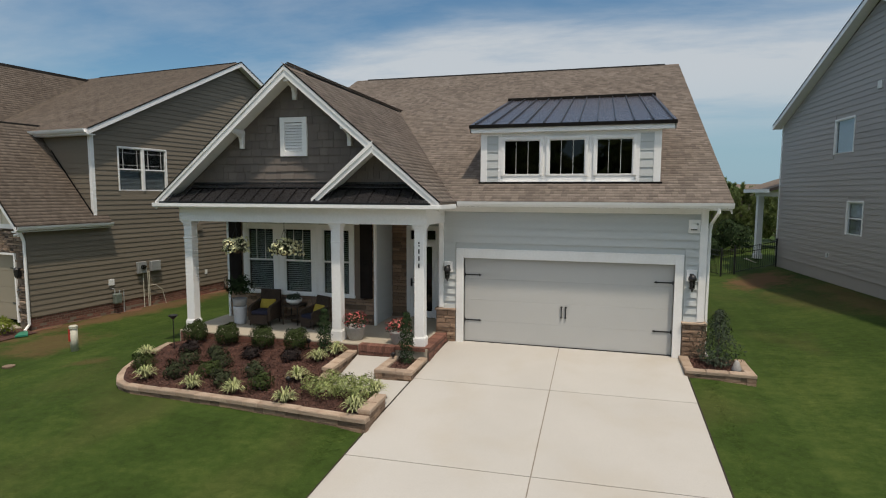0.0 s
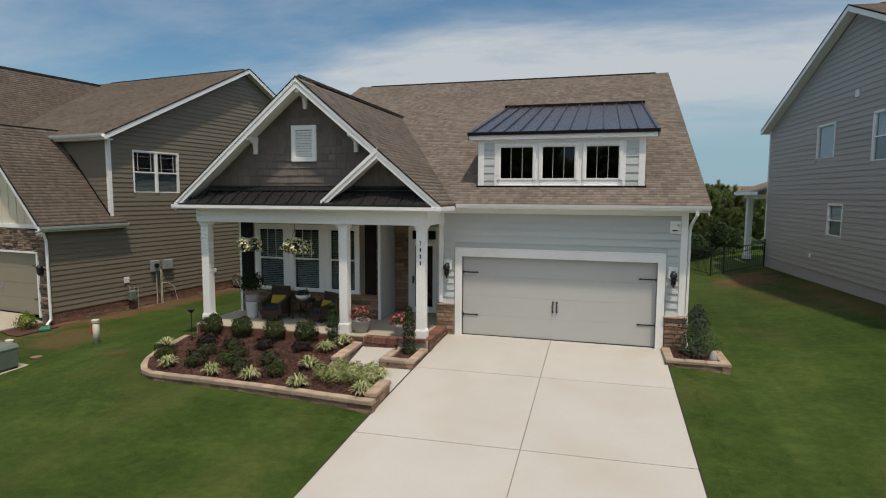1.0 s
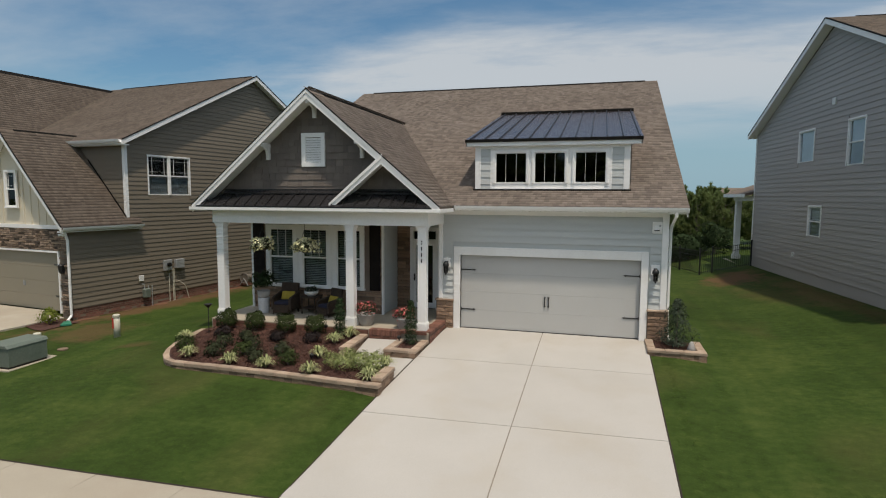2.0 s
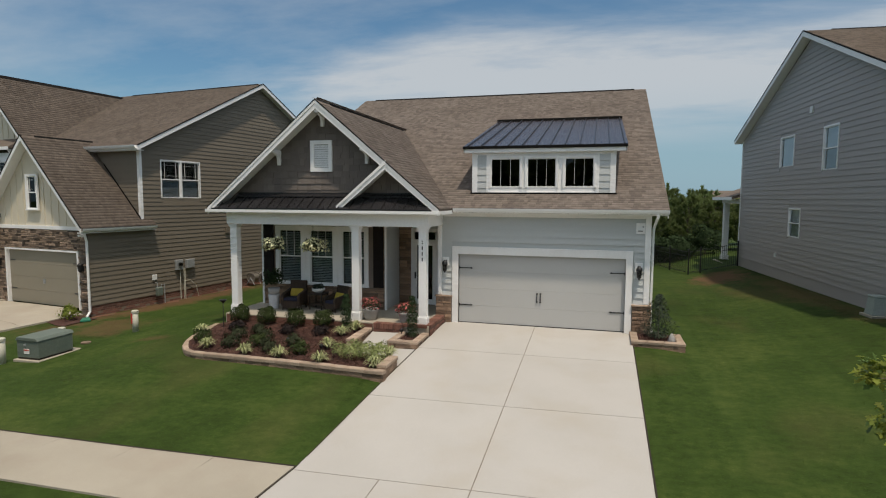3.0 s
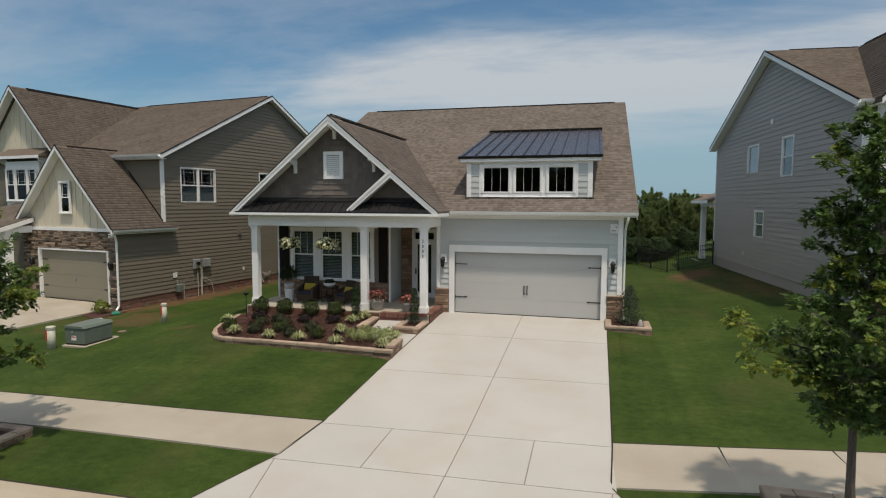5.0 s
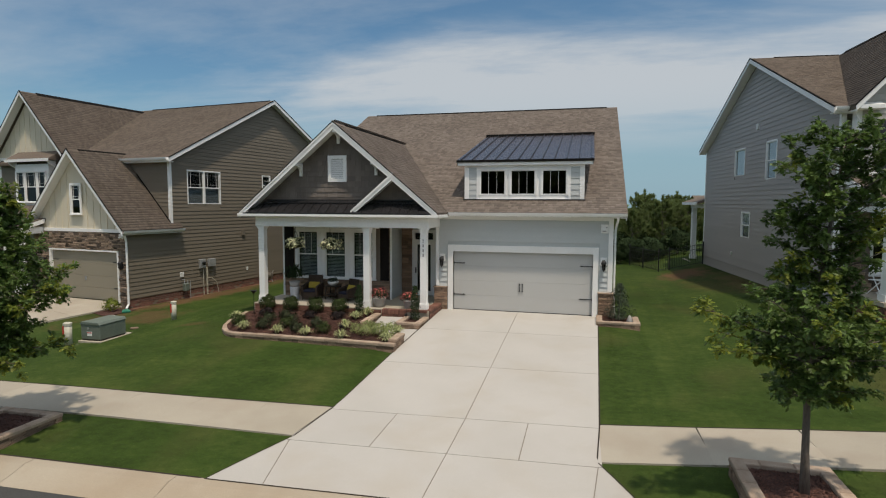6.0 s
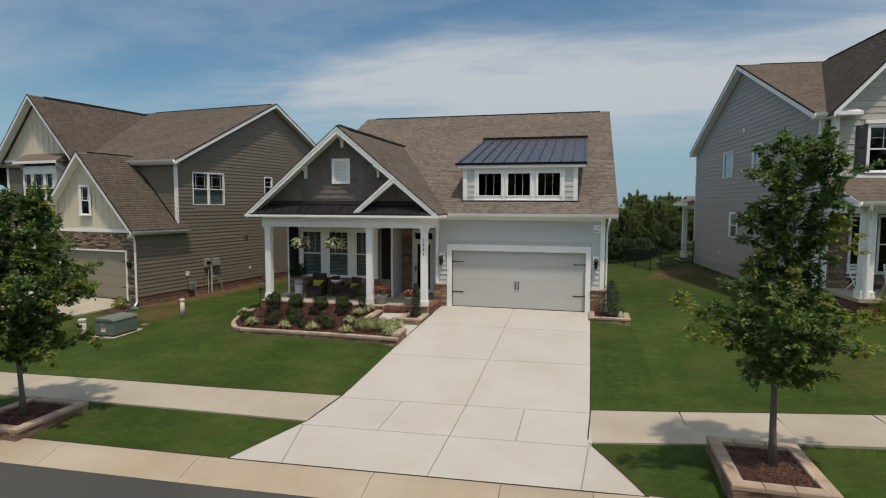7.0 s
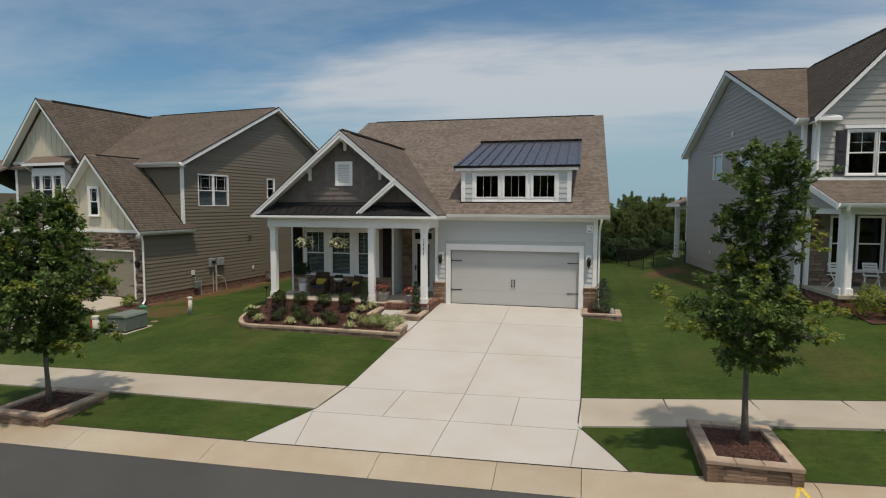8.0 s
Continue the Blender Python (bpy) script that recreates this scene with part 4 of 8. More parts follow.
def wall_lantern(parent, x, y, z, mat="white"):
    l = new("wall_lantern")
    l.parent, l.matrix_basis = parent, Matrix.Translation((x, y, z)) @ Matrix.Diagonal((0.88, 0.9, 0.88, 1))
    tagged(l, "black wall lantern on a white mounting block")
    part("mounting_block", B(-0.12, 0.12, -0.035, 0.0, -0.0, 0.3), mat, l, bevel=0.005)
    part("back_plate", B(-0.05, 0.05, -0.05, -0.035, -0.02, 0.2), "blackmetal", l, bevel=0.004)
    part("bracket", Geo().tube([(0, -0.05, 0.06), (0, -0.1, 0.12), (0, -0.14, 0.17), (0, -0.15, 0.15)], 0.012, 6), "blackmetal", l)
    part("hood", Geo().lathe([(0.012, 0.2), (0.05, 0.185), (0.082, 0.15), (0.098, 0.1), (0.1, 0.045), (0.08, 0.045)], 0, -0.15, 12), "blackmetal", l, smooth=True)
    part("lantern_pane", Geo().lathe([(0.062, -0.13), (0.072, 0.05)], 0, -0.15, 12), "darkglass", l)
    for a in range(4):
        c, s = math.cos(a * math.pi / 2 + 0.785), math.sin(a * math.pi / 2 + 0.785)
        part("lantern_bar", Geo().tube([(0.066 * c, -0.15 + 0.066 * s, -0.14), (0.078 * c, -0.15 + 0.078 * s, 0.05)], 0.008, 5), "blackmetal", l)
    for z in (-0.05, 0.0):
        n = 12
        part("lantern_ring", Geo().tube([(0.074 * math.cos(k * 2 * math.pi / n), -0.15 + 0.074 * math.sin(k * 2 * math.pi / n), z) for k in range(n + 1)], 0.006, 4, cap=False), "blackmetal", l)
    part("lantern_foot", Geo().lathe([(0.006, -0.25), (0.018, -0.22), (0.03, -0.19), (0.07, -0.16), (0.072, -0.13)], 0, -0.15, 10), "blackmetal", l)
    part("candle", Geo().lathe([(0.014, -0.13), (0.014, -0.02)], 0, -0.15, 8), "paper", l)


wall_lantern(house, -2.83, -0.03, 1.76)
wall_lantern(house, 2.79, -0.03, 1.77)
vent = new("wall_vent")
vent.parent, vent.matrix_basis = house, Matrix.Translation((2.8, -0.03, 3.0))
tagged(vent, "white square wall block with a small vent hood")
part("vent_block", B(-0.12, 0.12, -0.03, 0.0, -0.15, 0.15), "white", vent, bevel=0.005)
part("vent_hood", Geo().prism([(-0.03, -0.06), (-0.09, -0.06), (-0.03, 0.07)], "x", -0.07, 0.07), "soffit", vent)
part("vent_slot", B(-0.075, 0.05, -0.092, -0.05, -0.078, -0.055), "matte", vent)
part("vent_knob", Geo().tube([(0.06, -0.03, 0.05), (0.06, -0.06, 0.05)], 0.025, 10), "steel", vent)

# main roof
roof = new("roof")
roof.parent = house
tagged(roof, "brown-grey architectural shingle roof")
L = math.hypot(1, SLOPE)
th = 0.12
part("roof_deck", Geo().prism([(EAVE_Y, EAVE_Z), (RIDGE_Y, RIDGE_Z), (21.0, EAVE_Z), (21.0, EAVE_Z - th), (RIDGE_Y, RIDGE_Z - th), (EAVE_Y, EAVE_Z - th)], "x", LX, RX), "deck", roof)
nrow = int((RIDGE_Y - EAVE_Y) * L / 0.14)
shingles("shingles", roof, (0, EAVE_Y - 0.02, EAVE_Z + 0.004), (1, 0, 0), (0, 1 / L, SLOPE / L), nrow, lambda d: [(LX - 0.02, RX + 0.03)], seed=11)
shingles("shingles", roof, (0, 21.0, EAVE_Z + 0.004), (1, 0, 0), (0, -1 / L, SLOPE / L), int((21.0 - RIDGE_Y) * L / 0.3), lambda d: [(LX - 0.02, RX + 0.03)], step=0.3, width=1.2, seed=12)
part("ridge_vent", Geo().prism([(RIDGE_Y - 0.14, RIDGE_Z - 0.045), (RIDGE_Y, RIDGE_Z + 0.04), (RIDGE_Y + 0.14, RIDGE_Z - 0.045)], "x", LX + 0.5, RX - 0.45), "matte", roof)
for x0 in (RX - 0.03, LX - 0.01):
    part("rake_board", Geo().prism([(EAVE_Y, EAVE_Z - 0.02), (RIDGE_Y, RIDGE_Z - 0.02), (21, EAVE_Z - 0.02), (21, EAVE_Z - 0.22), (RIDGE_Y, RIDGE_Z - 0.22), (EAVE_Y, EAVE_Z - 0.22)], "x", x0 + 0.012, x0 + 0.036), "white", roof)
# eave: fascia, soffit, gutter
part("fascia", B(-2.7, RX, EAVE_Y - 0.0, EAVE_Y + 0.025, EAVE_Z - 0.145, EAVE_Z - 0.01), "white", roof)
part("eave_soffit", B(-2.9, RX, EAVE_Y + 0.02, 0.0, EAVE_Z - 0.155, EAVE_Z - 0.125), "soffit", roof)
GUT = [(0.0, 0.0), (-0.07, 0.0), (-0.11, 0.06), (-0.125, 0.12), (-0.11, 0.12), (-0.1, 0.065), (-0.06, 0.014), (0.0, 0.014)]


def gutter(parent, x0, x1, y, z, prof=GUT):
    part("gutter", Geo().prism([(y + a, z + b) for a, b in prof], "x", x0, x1), "white", parent, "white aluminium gutter")


gutter(roof, -2.5, RX + 0.02, EAVE_Y - 0.002, EAVE_Z - 0.115)


def downspout(parent, pts, r=0.04):
    part("downspout", Geo().tube(pts, r, 6), "white", parent, "white downspout")


downspout(house, [(3.2, EAVE_Y - 0.07, EAVE_Z - 0.12), (3.2, EAVE_Y - 0.07, EAVE_Z - 0.2), (3.17, 0.12, 3.05), (3.15, 0.16, 2.9), (3.15, 0.16, 0.2), (3.2, 0.05, 0.05)])

# porch gable roof
GA_X, GA_Z, GS = -6.26, 6.6, 0.84
GFOOT = 3.5
GHALF = (GA_Z - GFOOT) / GS
GY0, GWALL = -1.78, -1.30
back_y = main_y(GA_Z) + 0.1
groof = new("porch_roof")
groof.parent = house
tagged(groof, "steep porch gable roof of brown-grey shingles with white rakes")
Lg = math.hypot(1, GS)
for s in (-1, 1):
    xf = GA_X + s * GHALF
    part("roof_deck", Geo().prism([(GA_X, GA_Z), (xf, GFOOT), (xf, GFOOT - 0.06), (GA_X, GA_Z - 0.12)][::s], "y", GY0, back_y), "deck", groof)

    def rng_span(d, s=s):
        x = GHALF - d / Lg
        z = GFOOT + d * GS / Lg
        return [(0.0, main_y(z) + 0.12 - (GY0 - 0.02))]
    shingles("shingles", groof, (xf, GY0 - 0.02, GFOOT + 0.006), (0, 1, 0), (-s / Lg, 0, GS / Lg), int(GHALF * Lg / 0.14) + 1, rng_span, seed=20 + s)
    # rake board and its trim strip, soffit behind it
    n = (s * GS / Lg, 1 / Lg)
    for name, off, wdt, y0, y1 in (("rake_board", 0.03, 0.16, GY0 - 0.03, GY0 + 0.0), ("rake_trim", 0.0, 0.07, GY0 - 0.05, GY0 - 0.03), ("shingle_edge", -0.022, 0.02, GY0 - 0.06, GY0 + 0.01)):
        a, b = (GA_X - n[0] * 0, GA_Z - off * Lg), (xf, GFOOT - off * Lg)
        part(name, Geo().prism([a, b, (b[0], b[1] - wdt), (a[0], a[1] - wdt * Lg)], "y", y0, y1), "matte" if name == "shingle_edge" else "white", groof)
    part("rake_soffit", Geo().prism([(GA_X, GA_Z - 0.15), (xf, GFOOT - 0.07), (xf, GFOOT - 0.1), (GA_X, GA_Z - 0.19)], "y", GY0, GWALL), "soffit", groof)
part("ridge_vent", Geo().prism([(GA_X - 0.1, GA_Z - 0.05), (GA_X, GA_Z + 0.05), (GA_X + 0.1, GA_Z - 0.05)], "y", GY0 + 0.85, back_y - 0.35), "matte", groof)
part("ridge_cap", Geo().prism([(GA_X - 0.15, GA_Z - 0.1), (GA_X, GA_Z + 0.035), (GA_X + 0.15, GA_Z - 0.1)], "y", GY0 - 0.02, back_y), "shingle", groof)

# gable wall with shakes
PENT_Z = 3.88
gwall = part("gable_wall", Geo().prism([(GA_X - GHALF + 0.1, 3.36), (GA_X + GHALF - 0.1, 3.36), (GA_X + GHALF - 0.1, 3.45), (GA_X, GA_Z - 0.14), (GA_X - GHALF + 0.1, 3.45)], "y", GWALL, GWALL + 0.12), "shake", house, "dark taupe shake-clad gable wall")
VX0, VX1, VZ0, VZ1 = -6.68, -5.97, 4.58, 5.5


def shake_rows():
    r = random.Random(8)
    z = PENT_Z - 0.02
    while z < GA_Z - 0.35:
        top = z + 0.185
        half_lo, half_hi = (GA_Z - 0.16 - z) / GS, max(0.0, (GA_Z - 0.16 - top) / GS)
        a = -half_lo
        while a < half_lo - 0.03:
            w = r.uniform(0.13, 0.34)
            b = min(a + w, half_lo)
            lo0, lo1 = a, b
            hi0, hi1 = max(a, -half_hi), min(b, half_hi)
            if hi1 < hi0:
                hi0 = hi1 = max(-half_hi, min(half_hi, (a + b) / 2))
            x0, x1 = GA_X + a, GA_X + b
            if not (x1 > VX0 + 0.03 and x0 < VX1 - 0.03 and top > VZ0 + 0.05 and z < VZ1 - 0.05):
                d = 0.02 + r.uniform(0, 0.012)
                zz = z - r.uniform(0, 0.012)
                g = Geo().add([(GA_X + lo0 + 0.003, GWALL - d, zz), (GA_X + lo1 - 0.003, GWALL - d, zz), (GA_X + hi1 - 0.003 * (hi1 > hi0), GWALL - 0.006, top + 0.01), (GA_X + hi0, GWALL - 0.006, top + 0.01), (GA_X + lo0 + 0.003, GWALL, zz), (GA_X + lo1 - 0.003, GWALL, zz), (GA_X + hi1, GWALL, top + 0.01), (GA_X + hi0, GWALL, top + 0.01)], [(0, 1, 2, 3), (4, 5, 1, 0), (0, 3, 7, 4), (1, 5, 6, 2)])
                part("shake", g, "shake", gwall)
            a = b
        z = top


shake_rows()
# louvred vent
gv = new("gable_vent")
gv.parent = house
tagged(gv, "white louvred gable vent")
for x0, x1 in ((VX0, VX0 + 0.12), (VX1 - 0.12, VX1)):
    part("vent_frame", B(x0, x1, GWALL - 0.06, GWALL, VZ0, VZ1), "white", gv, bevel=0.005)
part("vent_frame", B(VX0 + 0.12, VX1 - 0.12, GWALL - 0.06, GWALL, VZ1 - 0.12, VZ1), "white", gv, bevel=0.005)
part("vent_frame", B(VX0 + 0.12, VX1 - 0.12, GWALL - 0.06, GWALL, VZ0, VZ0 + 0.12), "white", gv, bevel=0.005)
for k in range(10):
    z = VZ0 + 0.13 + k * 0.066
    part("louvre", Geo().prism([(GWALL - 0.05, z), (GWALL - 0.045, z), (GWALL - 0.002, z + 0.06), (GWALL - 0.008, z + 0.062)], "x", VX0 + 0.12, VX1 - 0.12), "white", gv)
# corbels under the rakes


def corbel(x, z, s):
    g = Geo().box(x - 0.06, x + 0.06, GY0 + 0.02, GWALL, z - 0.07, z + 0.02)
    g.box(x - 0.05, x + 0.05, GWALL - 0.1, GWALL, z - 0.42, z - 0.07)
    g.prism([(GY0 + 0.08, z - 0.07), (GWALL - 0.1, z - 0.07), (GWALL - 0.1, z - 0.34), (GWALL - 0.16, z - 0.16)], "x", x - 0.035, x + 0.035)
    part("corbel", g, "white", groof, "white gable bracket", bevel=0.004)


corbel(GA_X, GA_Z - 0.28, 0)
corbel(-7.72, 5.2, -1)
corbel(-4.86, 5.22, 1)

# small gable set into the right-hand rake
SF_X, S_AX, S_AZ = -5.62, -4.13, 4.84
for name, off, wdt, y0, y1 in (("rake_board", 0.03, 0.15, GY0 - 0.045, GY0 - 0.003), ("rake_trim", 0.0, 0.08, GY0 - 0.07, GY0 - 0.045)):
    a, b = (S_AX + 0.02, S_AZ - off * Lg + 0.02), (SF_X, GFOOT + 0.08 - off * Lg)
    part(name, Geo().prism([a, b, (b[0], b[1] - wdt), (a[0], a[1] - wdt * Lg)], "y", y0, y1), "white", groof)
part("rake_soffit", Geo().prism([(S_AX, S_AZ - 0.08), (SF_X, GFOOT + 0.0), (SF_X, GFOOT - 0.05), (S_AX, S_AZ - 0.14)], "y", GY0, GWALL - 0.03), "soffit", groof)
part("small_gable_roof", Geo().prism([(S_AX, S_AZ), (SF_X, GFOOT + 0.06), (SF_X, GFOOT + 0.02), (S_AX, S_AZ - 0.06)], "y", GY0, GWALL + 0.1), "deck", groof)

# metal pent roof across the porch front
PY0, PZ0 = -1.90, 3.49
PF0, PF1, PB0, PB1 = GA_X - GHALF + 0.3, GA_X + GHALF - 0.2, -9.2, -3.32
pent = part("pent_roof", Geo().add([(PF0, PY0, PZ0), (PF1, PY0, PZ0), (PB1, GWALL, PENT_Z), (PB0, GWALL, PENT_Z), (PF0, PY0, PZ0 - 0.03), (PF1, PY0, PZ0 - 0.03), (PB1, GWALL, 3.42), (PB0, GWALL, 3.42)], [(0, 1, 2, 3), (7, 6, 5, 4), (0, 4, 5, 1), (1, 5, 6, 2), (2, 6, 7, 3), (3, 7, 4, 0)]), "pent", house, "charcoal standing-seam metal pent roof")
for k in range(21):
    x = -9.5 + k * 0.33
    # seams near the ends stop under the rakes
    f = min(1.0, (x - PF0) / (PB0 - PF0), (PF1 - x) / (PF1 - PB1))
    if f > 0.1:
        ye, ze = PY0 + (GWALL - PY0) * f, PZ0 + (PENT_Z - PZ0) * f
        part("roof_seam", Geo().prism([(PY0, PZ0), (ye, ze), (ye, ze + 0.045), (PY0, PZ0 + 0.045)], "x", x - 0.011, x + 0.011), "pent", pent)
part("drip_edge", B(-9.75, -2.75, PY0 - 0.012, PY0, PZ0 - 0.035, PZ0 + 0.008), "blackmetal", pent)
part("wall_flashing", Geo().prism([(GWALL, PENT_Z - 0.05), (GWALL - 0.13, PENT_Z - 0.055), (GWALL - 0.13, PENT_Z - 0.025), (GWALL - 0.03, PENT_Z + 0.045), (GWALL - 0.03, PENT_Z + 0.085), (GWALL, PENT_Z + 0.085)], "x", PB0, PB1), "pent", pent)
part("fascia", B(-9.98, -2.52, PY0 - 0.01, PY0 + 0.02, 3.37, PZ0 - 0.035), "white", house, bevel=0.004)
part("fascia_end", B(-2.545, -2.52, PY0 + 0.02, EAVE_Y - 0.1, 3.37, 3.46), "white", house)
part("porch_soffit", B(-9.98, -2.55, PY0 + 0.02, -1.2, 3.35, 3.38), "soffit", house)
part("porch_soffit", B(-2.94, -2.55, -1.2, -0.4, 3.35, 3.38), "soffit", house)
part("porch_soffit", B(-9.98, -9.4, -1.2, 0.4, 3.35, 3.38), "soffit", house)
# beam, porch ceiling, columns
part("beam", B(-9.46, -2.94, -1.58, -1.22, 3.0, 3.36), "white", house, bevel=0.006)
part("beam", B(-3.3, -2.94, -1.22, 0.0, 3.0, 3.36), "white", house, bevel=0.006)
part("beam", B(-9.46, -9.1, -1.22, 0.25, 3.0, 3.36), "white", house, bevel=0.006)
part("porch_ceiling", B(-9.1, -3.05, -1.22, 1.5, 3.1, 3.14), "soffit", house)


def column(x, z0):
    c = new("column")
    c.parent, c.matrix_basis = house, Matrix.Translation((x, -1.4, z0))
    tagged(c, "square white porch column")
    h = 3.0 - z0
    part("shaft", B(-0.113, 0.113, -0.113, 0.113, 0.0, h), "white", c, bevel=0.006)
    part("plinth", Geo().box(-0.138, 0.138, -0.138, 0.138, 0, 0.24).box(-0.126, 0.126, -0.126, 0.126, 0.24, 0.265), "white", c, bevel=0.005)
    part("necking", B(-0.126, 0.126, -0.126, 0.126, h - 0.45, h - 0.42), "white", c, bevel=0.005)
    g = Geo()
    for r, a, b in ((0.125, h - 0.12, h - 0.07), (0.142, h - 0.07, h - 0.03), (0.158, h - 0.03, h)):
        g.box(-r, r, -r, r, a, b)
    part("capital", g, "white", c, bevel=0.004)
    return c


column(-9.28, FLOOR)
column(-5.19, FLOOR)
c3 = column(-3.13, FLOOR - 0.03)
# house number shown as plain bars
for k in range(4):
    z = 2.6 - k * 0.162 - FLOOR
    part("number_bar", Geo().box(-0.016, 0.016, -0.12, -0.114, z - 0.05, z + 0.05), "blackmetal", c3, "dark number plate bar")

# porch floor and brick edge
part("porch_floor", B(-9.55, -2.9, -1.62, 1.5, -0.2, FLOOR), "walk", house, "concrete porch floor edged with red brick", bevel=0.008)
# porch back wall: stone, three windows
WY = 0.25
OPEN = [(-8.74, -7.91), (-7.58, -6.75), (-6.42, -5.63)]
WZ0, WZ1 = 0.98, 2.74
xs = [-9.36] + [v for o in OPEN for v in o] + [-4.91]
bwall = part("wall", B(-9.36, -4.91, WY, WY + 0.15, -0.1, WZ0), "mortar", house, "ledge stone porch wall")
part("wall", B(-9.36, -4.91, WY, WY + 0.15, WZ1, 3.4), "mortar", house)
for a, b in zip(xs[0::2], xs[1::2]):
    part("wall", B(a, b, WY, WY + 0.15, WZ0, WZ1), "mortar", house)
stone_field(bwall, "stone", -9.34, WY, 0, 4.42, FLOOR, 3.08, seed=9, holes=[(0.42, 4.0, 0.88, 3.0)])
for a, b in OPEN:
    window(house, (0, WY - 0.02, 0), a, b, WZ0, WZ1, casing=0.13, bars=(2, 0), label="white double-hung porch window with blinds")
part("window_head", B(-8.9, -5.36, WY - 0.07, WY, 2.88, 2.98), "white", house, bevel=0.005)
part("mullion", B(-7.79, -7.7, WY - 0.05, WY, WZ0 - 0.02, 2.9), "white", house)
part("mullion", B(-6.62, -6.54, WY - 0.05, WY, WZ0 - 0.02, 2.9), "white", house)
for x0, x1 in ((-9.31, -8.93), (-5.31, -4.97)):
    sh = part("shutter", B(x0, x1, WY - 0.085, WY - 0.045, 0.92, 2.9), "shutter", house, "black-brown panelled shutter", bevel=0.004)
    for z0, z1 in ((1.0, 1.85), (1.97, 2.8)):
        part("shutter_panel", B(x0 + 0.06, x1 - 0.06, WY - 0.1, WY - 0.085, z0, z1), "shutter", sh, bevel=0.006)
part("corner_board", B(-9.4, -9.33, WY - 0.05, WY + 0.02, FLOOR, 3.1), "white", house)
part("corner_board", B(-4.93, -4.87, WY - 0.06, WY + 0.03, FLOOR, 3.1), "white", house)
# entry recess
rec = part("wall", B(-5.06, -4.91, WY + 0.15, 1.6, -0.1, 3.4), "pale", house)
lap_boards(rec, "pale", (-4.91, WY + 0.03, 90), FLOOR + 0.08, 3.1, holed(0.0, 1.22, []), step=0.185)
dwall = part("wall", B(-4.91, -4.42, 1.5, 1.65, -0.1, 3.4), "mortar", house)
stone_field(dwall, "stone", -4.89, 1.5, 0, 0.45, FLOOR, 3.1, seed=17)
part("wall", B(-4.42, -3.05, 1.5, 1.65, 2.78, 3.4), "pale", house)
part("wall", B(-3.5, -3.05, 1.5, 1.65, -0.1, 2.78), "pale", house)
door = new("front_door")
door.parent = house
tagged(door, "dark front door behind a white-framed storm door with a transom")
part("door_frame", Geo().box(-4.45, -4.34, 1.44, 1.56, FLOOR, 2.8).box(-3.6, -3.49, 1.44, 1.56, FLOOR, 2.8).box(-4.34, -3.6, 1.44, 1.56, 2.68, 2.8).box(-4.34, -3.6, 1.44, 1.56, 2.33, 2.42), "white", door, bevel=0.004)
part("storm_frame", Geo().box(-4.34, -4.24, 1.46, 1.5, FLOOR + 0.02, 2.33).box(-3.7, -3.6, 1.46, 1.5, FLOOR + 0.02, 2.33).box(-4.24, -3.7, 1.46, 1.5, 2.23, 2.33).box(-4.24, -3.7, 1.46, 1.5, FLOOR + 0.02, FLOOR + 0.2), "white", door, bevel=0.003)
part("pane", B(-4.24, -3.7, 1.476, 1.482, FLOOR + 0.2, 2.23), "darkglass", door)
part("door_leaf", B(-4.34, -3.6, 1.54, 1.58, FLOOR, 2.33), "shutter", door)
for k in range(3):
    part("transom_pane", B(-4.32 + k * 0.24, -4.11 + k * 0.24, 1.49, 1.496, 2.44, 2.66), "darkglass", door)
    if k:
        part("transom_bar", B(-4.345 + k * 0.24, -4.32 + k * 0.24, 1.46, 1.5, 2.42, 2.68), "white", door)
part("door_handle", Geo().box(-4.32, -4.28, 1.42, 1.46, 1.1, 1.32).tube([(-4.3, 1.42, 1.22), (-4.3, 1.38, 1.22), (-4.22, 1.38, 1.22)], 0.012, 6), "blackmetal", door, "black lever handle")
# black sheet painted as the dark hall behind the transom
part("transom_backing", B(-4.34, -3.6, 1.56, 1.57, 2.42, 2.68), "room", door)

# dormer
DY, DX0, DX1 = 0.52, -2.13, 2.08
dz0, dz1 = EAVE_Z + SLOPE * (DY - EAVE_Y) - 0.06, 5.2
dorm = new("dormer")
dorm.parent = house
tagged(dorm, "shed dormer with three dark windows and a standing-seam metal roof")
DOP = [(-1.562, -0.675), (-0.457, 0.394), (0.654, 1.483)]
DZ0, DZ1 = 4.17, 5.02
dxs = [DX0] + [v for o in DOP for v in o] + [DX1]
for a, b in zip(dxs[0::2], dxs[1::2]):
    part("dormer_wall", B(a, b, DY, DY + 0.1, dz0 - 0.1, dz1), "white", dorm)
for a, b in DOP:
    part("dormer_wall", B(a, b, DY, DY + 0.1, dz0 - 0.1, DZ0), "white", dorm)
    part("dormer_wall", B(a, b, DY, DY + 0.1, DZ1, dz1), "white", dorm)
for x0 in (DX0, DX1 - 0.1):
    part("dormer_side", Geo().prism([(DY + 0.1, dz0 - 0.1), (DY + 0.1, dz1), (main_y(6.75), 6.6), (main_y(6.75), 6.4)], "x", x0, x0 + 0.1), "pale", dorm)
for a, b in DOP:
    window(dorm, (0, DY - 0.015, 0), a, b, DZ0, DZ1, casing=0.07, kind="fixed", sill=False, bars=(2, 0), pane="darkglass", behind="none", label="dark dormer window with white bars")
